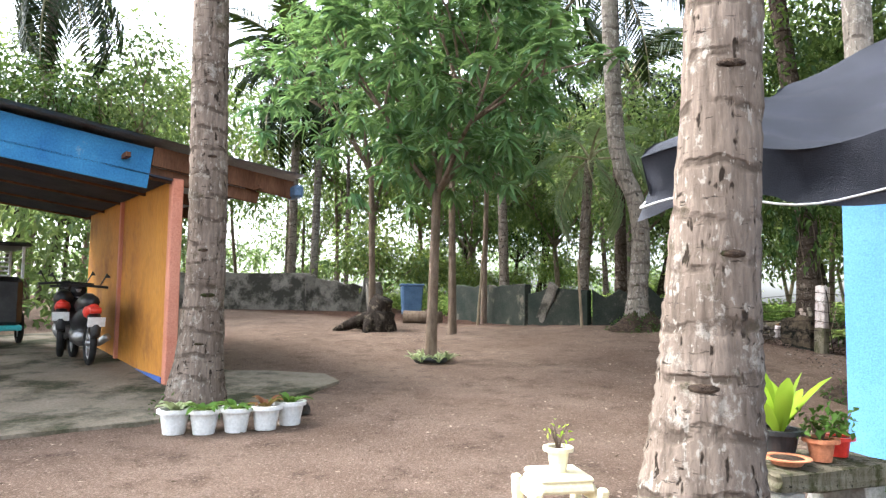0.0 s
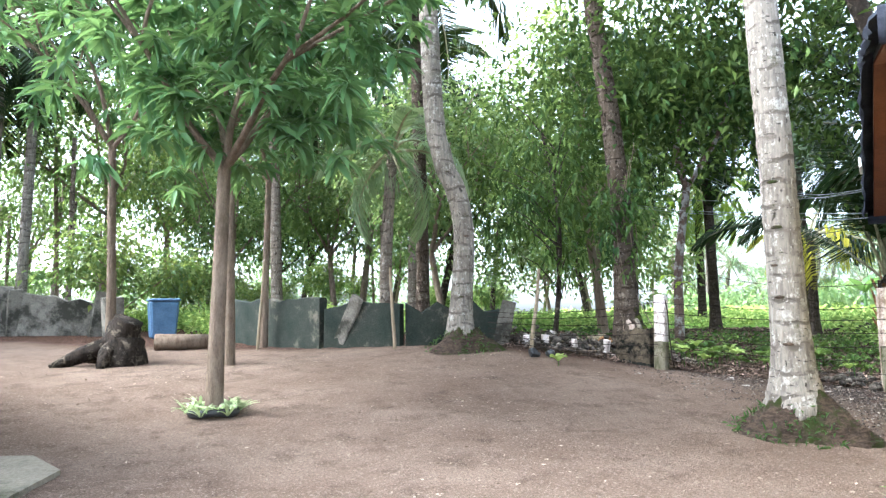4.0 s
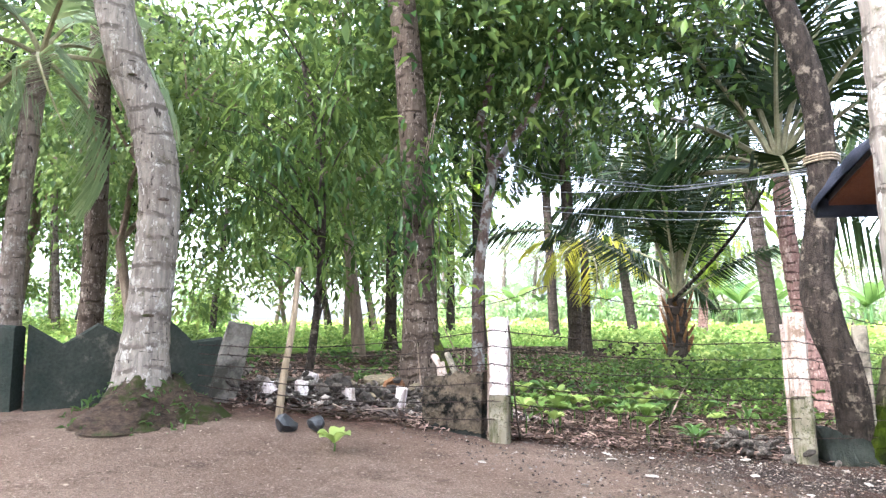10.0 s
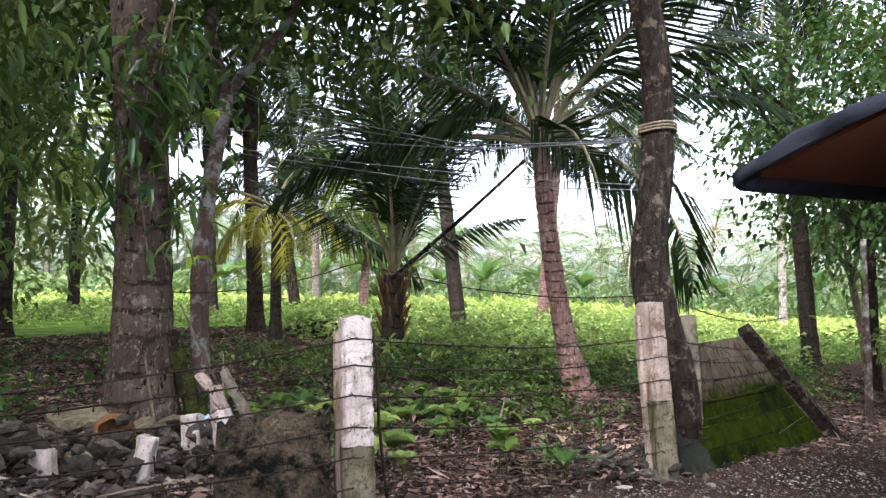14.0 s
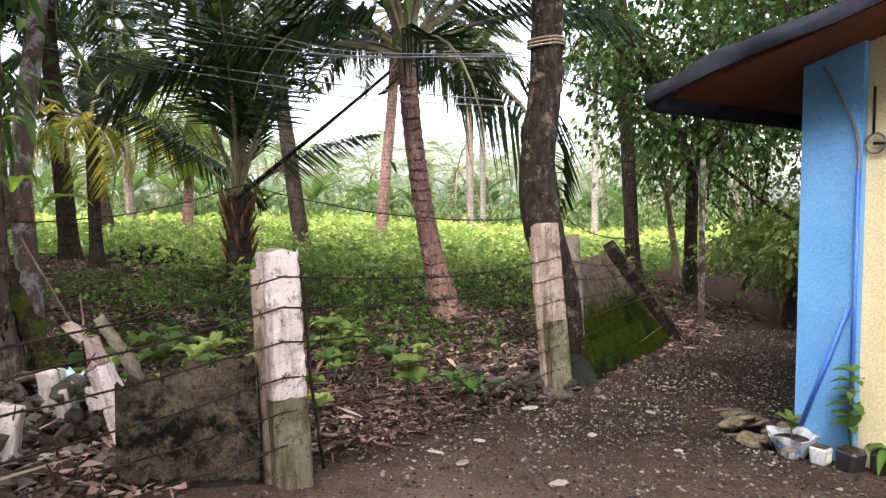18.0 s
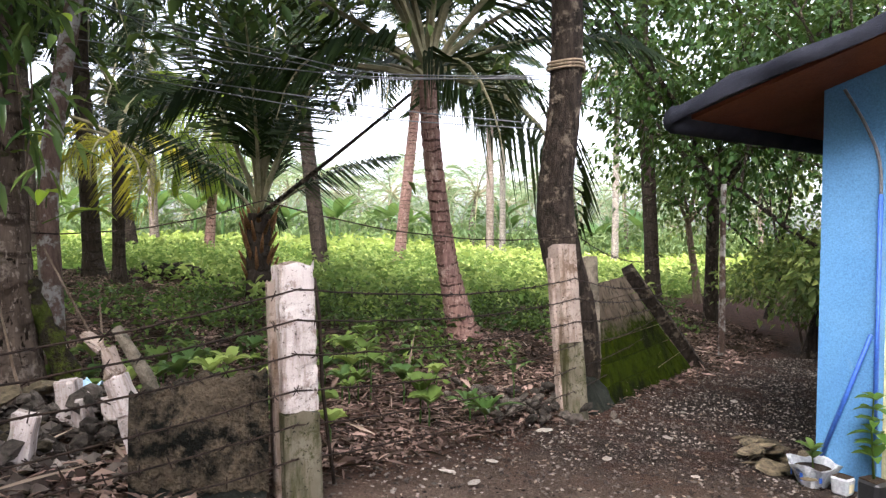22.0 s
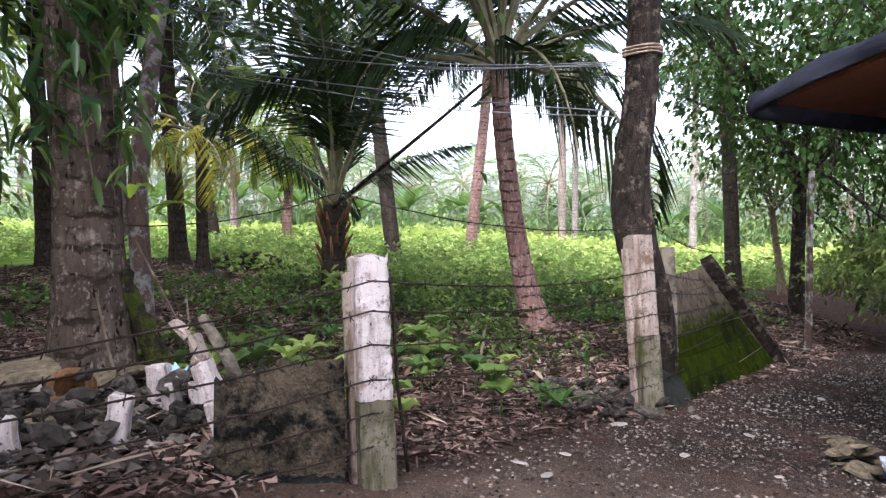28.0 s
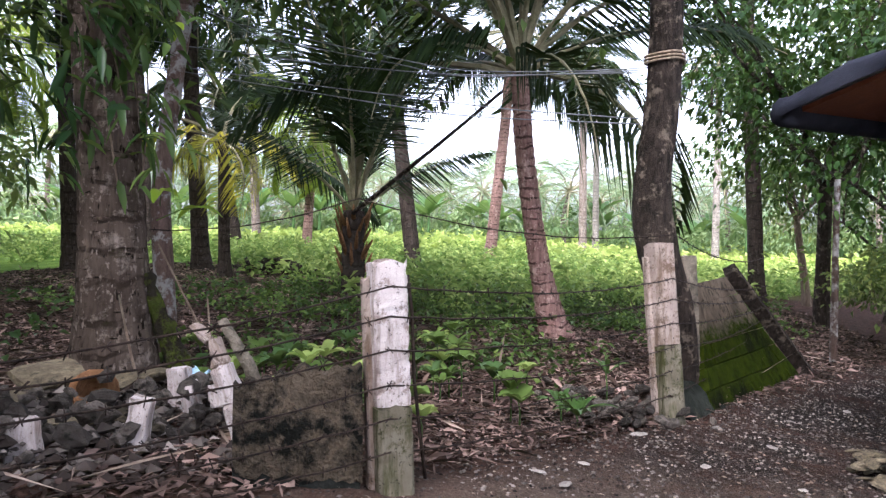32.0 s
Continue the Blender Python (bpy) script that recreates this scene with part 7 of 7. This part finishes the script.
    pot(x, y, 0.125, 0.21, "plastic_white", ("white plastic pot with %s leaves" % ("pale striped", "broad green", "broad green", "reddish", "small green")[i]), lambda t, z, i=i: blades(t, 9, 0.26, 0.075, mats[i], z, 0.02, i, 0.55, 0.85), seed=i + 1, group="white pots by the palm")
# dark rock beside them
ob = new("rock", stone_mesh("rock", 90, M["rubble"], 0.6, 2))
ob.matrix_basis = Matrix.Translation((-1.62, 6.2, float(G(-1.62, 6.2)) + 0.07)) @ pose(0, 0, 0, 10, 5, 30) @ Matrix.Diagonal((0.3, 0.2, 0.24, 1))
tagged(ob, "dark rounded rock beside the pots", "rock")

# variegated plants round the mango
for i in range(6):
    a = i * 1.05
    x, y = -0.48 + 0.24 * math.cos(a), 9.4 + 0.24 * math.sin(a)
    t = thing("bromeliad", x, y, float(G(x, y)), i * 50, "pale striped rosette plant at the mango's foot", "plant", "rosettes round the mango")
    blades(t, 10, 0.24, 0.03, "potleaf_pale", 0.02, 0.01, i, 0.35, 0.9)


def stool(x, y):
    t = thing("plastic_stool", x, y, float(G(x, y)), 12, "cream plastic stool standing in the yard", "stool")
    bm = bmesh.new()
    box(bm, 0, 0, 0.435, 0.27, 0.27, 0.03, bevel=0.012)
    box(bm, 0, 0, 0.40, 0.29, 0.29, 0.05, bevel=0.015, taper=0.94)
    part("seat", bm, M["plastic_cream"], t)
    for sx in (-1, 1):
        for sy in (-1, 1):
            bm = bmesh.new()
            box(bm, 0.15 * sx, 0.15 * sy, 0.2, 0.06, 0.06, 0.41, bevel=0.01, rot=Euler((radians(-4 * sy), radians(4 * sx), 0)).to_matrix(), taper=0.8)
            part("leg", bm, M["plastic_cream"], t)
        bm = bmesh.new()
        box(bm, 0.145 * sx, 0, 0.36, 0.02, 0.24, 0.07, bevel=0.006)
        part("apron", bm, M["plastic_cream"], t)


stool(0.385, 3.06)
pot(0.385, 3.06, 0.055, 0.12, "plastic_cream", "small ribbed cream pot with a thin seedling on the stool", lambda t, z: bushy(t, 16, 0.14, 0.09, 0.035, 0.014, "potleaf_lime", z, 3), z=float(G(0.385, 3.06)) + 0.45, seed=3)


def bench():
    """A rough concrete bench with pots on it, beside the near palm."""
    x, y = 1.63, 3.15
    z = float(G(x, y))
    t = thing("concrete_bench", x, y, z, 20, "rough dark concrete bench crowded with pots", "bench")
    me = block_mesh("seat", 0.75, 0.42, 0.1, M["post_foot"], 5, 0.02)
    ob = new("seat", me); ob.parent = t; ob.matrix_basis = pose(0, 0, 0.46)
    for sx in (-0.26, 0.26):
        ob = new("support", block_mesh("support", 0.14, 0.36, 0.42, M["concrete"], 6, 0.012)); ob.parent = t; ob.matrix_basis = pose(sx, 0, 0.2)
    zt = z + 0.515
    pot(x - 0.12, y + 0.02, 0.10, 0.14, "plastic_black", "black pot with a lime green bird's nest fern", lambda q, zz: blades(q, 12, 0.42, 0.09, "potleaf_lime", zz, 0.02, 4, 0.18, 1.15), z=zt, seed=4)
    pot(x + 0.05, y - 0.06, 0.065, 0.11, "terracotta", "small terracotta pot with trailing green leaves", lambda q, zz: bushy(q, 70, 0.14, 0.13, 0.05, 0.03, "potleaf", zz, 5), z=zt, seed=5)
    pot(x + 0.2, y + 0.06, 0.06, 0.1, "plastic_red", "small red pot with green leaves", lambda q, zz: bushy(q, 50, 0.14, 0.1, 0.05, 0.03, "potleaf", zz, 6), z=zt, seed=6)
    s = thing("pot_saucer", x - 0.16, y - 0.15, zt, 0, "orange plastic saucer on the bench", "saucer")
    pot_part(s, 0.09, 0.035, "terracotta")
    pot(x + 0.42, y - 0.22, 0.12, 0.3, "plastic_cream", "cream tin with a small leafy plant", lambda q, zz: bushy(q, 60, 0.16, 0.14, 0.06, 0.03, "potleaf", zz, 7), seed=7)
    pot(x + 0.62, y - 0.02, 0.15, 0.36, "pink", "pink wrapped pot with upright snake plant leaves", lambda q, zz: blades(q, 12, 0.62, 0.055, "dark_leaf", zz, 0.02, 8, 0.02, 1.45), seed=8)


bench()


def corner_pots():
    """The tub, the small box and the nursery bags at the house corner."""
    g = "pots along the wall"
    t = thing("potted_plant", 7.05, 7.93, float(G(7.05, 7.93)), 20, "white wrapped tub with dark bars and a small seedling", "potted plant", g)
    v, f, N = [], [], 28
    rows = ((0.075, 0.0), (0.10, 0.05), (0.135, 0.115), (0.15, 0.145), (0.13, 0.14), (0.11, 0.10), (0.0, 0.10))
    for i in range(N):
        a = 6.283 * i / N
        for k, (r, z) in enumerate(rows):
            w = 1 + 0.07 * math.sin(5 * a) * (k in (2, 3)) + 0.05 * math.sin(9 * a + k)
            v.append((r * w * math.cos(a), r * w * math.sin(a), z + 0.012 * math.sin(4 * a) * (k in (3, 4))))
    n = len(rows)
    for i in range(N):
        for k in range(n - 1):
            f.append((i * n + k, (i + 1) % N * n + k, (i + 1) % N * n + k + 1, i * n + k + 1))
    raw("tub", v, f, M["wrapped_white"], t)
    for i in range(7):
        bm = bmesh.new()
        a = 0.9 * i
        box(bm, 0.122 * math.cos(a), 0.122 * math.sin(a), 0.075, 0.006, 0.016, 0.045, rot=Matrix.Rotation(a, 3, "Z"))
        part("printed_bar", bm, M["blue_dark"], t)
    k = Soup()
    k.tube([(0, 0, 0.095), (0, 0, 0.108)], [0.115, 0.11], 16)
    k.mesh("soil", M["soil"], t)
    k = Soup()
    k.tube([(0, 0, 0.1), (0.01, 0, 0.19), (0, 0.01, 0.25)], [0.006, 0.005, 0.004], 5)
    k.mesh("stem", M["weed_mid"], t)
    blades(t, 5, 0.13, 0.06, "weed_mid", 0.21, 0.0, 71, 0.25, 0.75)
    blades(t, 3, 0.09, 0.05, "weed_mid", 0.17, 0.0, 72, 0.25, 0.6)
    # small square container
    x, y = 6.91, 7.82
    t = thing("plant_container", x, y, float(G(x, y)), 35, "small pale square container with a lid of soil", "container", g)
    bm = bmesh.new()
    box(bm, 0, 0, 0.055, 0.095, 0.09, 0.11, bevel=0.012, taper=1.15)
    part("body", bm, M["wrapped_white"], t)
    bm = bmesh.new()
    box(bm, 0, 0, 0.108, 0.088, 0.083, 0.012, bevel=0.003)
    part("soil", bm, M["soil"], t)
    bm = bmesh.new()
    box(bm, -0.053, 0, 0.05, 0.004, 0.05, 0.05)
    part("label", bm, M["plastic_cream"], t, "pale yellow paper label")
    # black nursery bags
    for i, (x, y, plant) in enumerate(((6.80, 7.70, 1), (6.78, 7.50, 2))):
        t = thing("potted_plant", x, y, float(G(x, y)), 25 + 9 * i, "square black nursery bag with a tall leafy plant" if plant == 1 else "square black nursery bag with drooping leaves", "potted plant", g)
        bm = bmesh.new()
        box(bm, 0, 0, 0.07, 0.125, 0.12, 0.14, bevel=0.02, taper=1.15)
        for q in bm.verts:
            q.co.x += 0.006 * math.sin(40 * q.co.z + 9 * q.co.y)
        part("bag", bm, M["plastic_black"], t)
        bm = bmesh.new()
        box(bm, 0, 0, 0.137, 0.115, 0.11, 0.012, bevel=0.003)
        part("soil", bm, M["soil"], t)
        if plant == 1:
            k = Soup()
            k.tube([(0, 0, 0.14), (0.02, 0.0, 0.4), (0.0, 0.02, 0.62)], [0.008, 0.006, 0.004], 6)
            k.mesh("stem", M["weed_mid"], t)
            for j, z in enumerate((0.27, 0.34, 0.41, 0.48, 0.55, 0.61)):
                blades(t, 4, 0.15 - 0.008 * j, 0.062, "potleaf", z, 0.01, 80 + j, 0.35, 0.35)
        else:
            blades(t, 8, 0.2, 0.06, "potleaf", 0.15, 0.01, 90, 0.7, 0.5)


def wall_pots():
    """The row of pots along the gable wall."""
    specs = []
    for i in range(17):
        u = -0.25 - i * 0.3
        p = H(u, 0.22 + 0.04 * math.sin(i * 2.1), 0)
        specs.append((i, p))
    for i, p in specs:
        if i < 3:
            continue
        else:
            kind = i % 4
            if kind == 2:
                fn = lambda q, zz, i=i: bushy(q, 34, 0.4, 0.11, 0.085, 0.048, "potleaf", zz, 20 + i)
                lb = "black bag pot with a leafy green plant"
            elif kind == 0:
                fn = lambda q, zz, i=i: blades(q, 22, 0.32, 0.028, "purple", zz, 0.02, i, 0.25, 0.8)
                lb = "black bag pot with a spiky purplish rosette"
            elif kind == 3:
                fn = lambda q, zz, i=i: blades(q, 14, 0.3, 0.04, "potleaf", zz, 0.02, i, 0.4, 0.9)
                lb = "black bag pot with arching green leaves"
            else:
                fn = lambda q, zz, i=i: bushy(q, 40, 0.24, 0.12, 0.06, 0.04, "potleaf", zz, 20 + i)
                lb = "black bag pot with a light green herb"
            pot(p.x, p.y, 0.10, 0.15, "plastic_black", lb, fn, seed=10 + i, group="pots along the wall")
    corner_pots()
    # stones at the corner
    r = random.Random(5)
    t = thing("stone_heap", 0, 0, 0, 0, "heap of flat river stones at the house corner", "stones")
    for i in range(44):
        p = Vector((7.48 + r.gauss(0, 0.2), 7.98 + r.gauss(0, 0.11), 0))
        k = r.choice((0.06, 0.09, 0.12, 0.17))
        ob = new("stone", r.choice(PEBBLES))
        ob.matrix_basis = Matrix.Translation((p.x, p.y, float(G(p.x, p.y)) + 0.01 + 0.11 * r.random() ** 2)) @ pose(0, 0, 0, r.uniform(-25, 25), r.uniform(-15, 15), r.uniform(0, 360)) @ Matrix.Diagonal((k * 1.4, k, k * 0.4, 1))
        ob.parent = t


wall_pots()


def stump():
    x, y = -1.85, 13.5
    t = thing("tree_stump", x, y, float(G(x, y)), 0, "old dark tree stump with a slanting root", "stump")
    s = Soup()
    s.tube(bend((0.15, 0, -0.1), [(0.05, 0, 0.25), (0.02, 0.05, 0.5), (0.1, 0.0, 0.75)], 4), np.linspace(0.36, 0.2, 13), 12, wob=0.2)
    s.mesh("trunk", M["bark_dark"], t)
    for a, L in ((3.4, 0.75), (2.4, 0.5), (-0.3, 0.4), (4.6, 0.5)):
        k = Soup()
        k.tube([(0.1, 0, 0.3), (L * 0.5 * math.cos(a), L * 0.5 * math.sin(a), 0.15), (L * math.cos(a), L * math.sin(a), -0.02)], [0.16, 0.11, 0.05], 8, wob=0.2)
        k.mesh("root", M["bark_dark"], t)
    l_ = Soup()
    l_.tube([(-1.35, 15.6, float(G(-1.3, 15.6)) + 0.14), (-0.45, 15.5, float(G(-0.4, 15.5)) + 0.14)], [0.15, 0.13], 12, wob=0.1)
    tagged(l_.mesh("log", M["bark"]), "short grey log lying by the stump", "log")


stump()


def bin_():
    x, y = -1.37, 18.6
    t = thing("rubbish_bin", x, y, float(G(x, y)), 10, "dull blue plastic rubbish bin by the far wall", "bin")
    bm = bmesh.new()
    box(bm, 0, 0, 0.4, 0.5, 0.5, 0.8, bevel=0.04, taper=1.2)
    part("body", bm, M["plastic_blue"], t)
    bm = bmesh.new()
    box(bm, 0, 0, 0.83, 0.64, 0.64, 0.06, bevel=0.02)
    part("lid", bm, M["plastic_blue"], t)


bin_()
for x, y, k in ((4.05, 11.55, 0.12), (4.3, 11.5, 0.1)):
    t = thing("plastic_bag", x, y, float(G(x, y)), 0, "small black crumpled plastic bag on the earth", "bag")
    raw_ob = new("bag", stone_mesh("bag", int(k * 100), M["plastic_black"], 0.8, 2)); raw_ob.parent = t
    raw_ob.matrix_basis = Matrix.Translation((0, 0, 0.06)) @ Matrix.Diagonal((k * 1.8, k * 1.8, k * 1.8, 1))

# seedlings and broad leaves by the fence
def seedling(x, y, n, size, wid, mat, label, seed, lift=0.9, stem=0.25):
    t = thing("seedling", x, y, float(G(x, y)), 0, label, "plant")
    s = Soup()
    s.tube([(0, 0, -0.03), (0.01, 0, stem * 0.6), (0.0, 0.02, stem)], [0.008, 0.007, 0.005], 5)
    s.mesh("stem", M["weed_dark"], t)
    blades(t, n, size, wid, mat, stem * 0.85, 0.01, seed, 0.45, lift)


for i, (x, y, n, size, wid, mat, lb, stem) in enumerate((
    (7.5, 10.45, 9, 0.24, 0.17, "weed_mid", "seedling with broad heart shaped green leaves", 0.3),
    (7.42, 10.38, 7, 0.2, 0.14, "weed_mid", "seedling with broad heart shaped green leaves", 0.22),
    (7.63, 9.98, 16, 0.34, 0.05, "dark_leaf", "dark strap leaved plant by the fence gap", 0.12),
    (7.75, 10.1, 9, 0.28, 0.05, "weed_dark", "strap leaved plant by the fence gap", 0.15),
    (6.3, 11.0, 7, 0.2, 0.13, "weed", "bright green seedling beside the post", 0.3),
    (6.6, 10.9, 6, 0.18, 0.12, "weed", "bright green seedling beside the post", 0.2),
    (8.6, 11.4, 8, 0.24, 0.12, "weed_dark", "green seedling among the leaf litter", 0.2),
    (9.5, 10.8, 8, 0.24, 0.12, "weed_dark", "green seedling among the leaf litter", 0.2),
    (7.9, 12.3, 8, 0.24, 0.12, "weed_dark", "green seedling among the leaf litter", 0.3),
    (7.3, 11.9, 8, 0.22, 0.1, "weed", "green seedling among the leaf litter", 0.35),
    (4.15, 11.0, 5, 0.26, 0.14, "weed", "bright green shoot on the bare earth", 0.06),
    (8.57, 11.2, 8, 0.2, 0.12, "weed_mid", "upright leafy seedling among the leaf litter", 0.45),
    (9.3, 11.2, 8, 0.2, 0.13, "weed_mid", "upright leafy seedling among the leaf litter", 0.45),
    (8.05, 10.9, 7, 0.17, 0.11, "weed_mid", "leafy seedling among the leaf litter", 0.4),
    (8.25, 9.75, 5, 0.3, 0.04, "weed_dark", "thin shoot growing beside the post", 0.4),
)):
    seedling(x, y, n, size, wid, mat, lb, 60 + i, stem=stem)

q_ = random.Random(91)
for i in range(46):
    u, w = q_.random(), q_.uniform(0.35, 3.2)
    x, y = 5.9 + 2.6 * u + 0.58 * w + q_.gauss(0, 0.2), 11.1 - 1.5 * u + 0.81 * w
    k = q_.uniform(0.7, 1.25)
    seedling(x, y, q_.choice((7, 9, 11)), 0.22 * k, q_.choice((0.07, 0.1, 0.12)) * k, q_.choice(("weed_dark", "weed_mid", "weed", "weed_mid")), "leafy green seedling among the leaf litter", 120 + i, stem=0.22 * k)

for x_, y_, z_, rz_ in ((8.08, 13.6, 2.04, 215), (8.19, 13.3, 1.9, 300), (8.12, 13.55, 3.5, 240)):
    t_ = thing("leafy_sprig", x_, y_, z_, rz_, "bright green sprig with a broad leaf on a trunk", "sprig", "sprigs on the trunk")
    s_ = Soup()
    s_.tube([(-0.35, 0.0, -0.12), (-0.15, 0.0, -0.02), (0, 0, 0)], [0.006, 0.005, 0.004], 5)
    s_.mesh("stem", M["weed_mid"], t_)
    blades(t_, 2, 0.24, 0.13, "potleaf_lime", 0.0, 0.0, int(rz_), 0.5, 0.15)

bed = thing("planter_ring", -0.48, 9.4, float(G(-0.48, 9.4)), 0, "low black planter ring with pale striped plants round a tree", "planter")
s_ = Soup()
s_.tube([(0.2 * math.cos(a_), 0.2 * math.sin(a_), 0.03 + 0.012 * math.sin(3 * a_)) for a_ in np.linspace(0, 6.283, 25)], 0.045, 6, cap=False)
s_.mesh("rim", M["plastic_black"], bed)
for k_ in range(9):
    a_ = k_ * 0.698
    s_ = thing("tuft", 0.2 * math.cos(a_), 0.2 * math.sin(a_), 0.05)
    s_.parent = bed
    blades(s_, 9, 0.2, 0.03, "potleaf_pale", 0.0, 0.01, 300 + k_, 0.5, 0.7)

# pale scraps on the earth
r_ = random.Random(77)
for i, (x, y, k) in enumerate(((6.45, 10.2, 0.09), (6.3, 10.05, 0.11), (6.75, 9.95, 0.08), (6.1, 9.55, 0.1), (7.7, 9.55, 0.12), (7.1, 9.2, 0.08), (8.3, 8.9, 0.1), (8.9, 8.2, 0.08), (7.9, 8.6, 0.07), (6.9, 8.7, 0.06), (5.3, 9.6, 0.07), (5.0, 10.3, 0.06), (9.6, 7.5, 0.09))):
    ob = new("coconut_husk_scrap", stone_mesh("coconut_husk_scrap", 200 + i, M["chip"], 0.4, 1))
    ob.matrix_basis = Matrix.Translation((x, y, float(G(x, y)) + 0.012)) @ pose(0, 0, 0, r_.uniform(-12, 12), r_.uniform(-12, 12), r_.uniform(0, 360)) @ Matrix.Diagonal((k * 1.4, k * 0.8, k * 0.5, 1))
    tagged(ob, "pale scrap of husk lying on the earth", "scrap", "scraps on the earth")
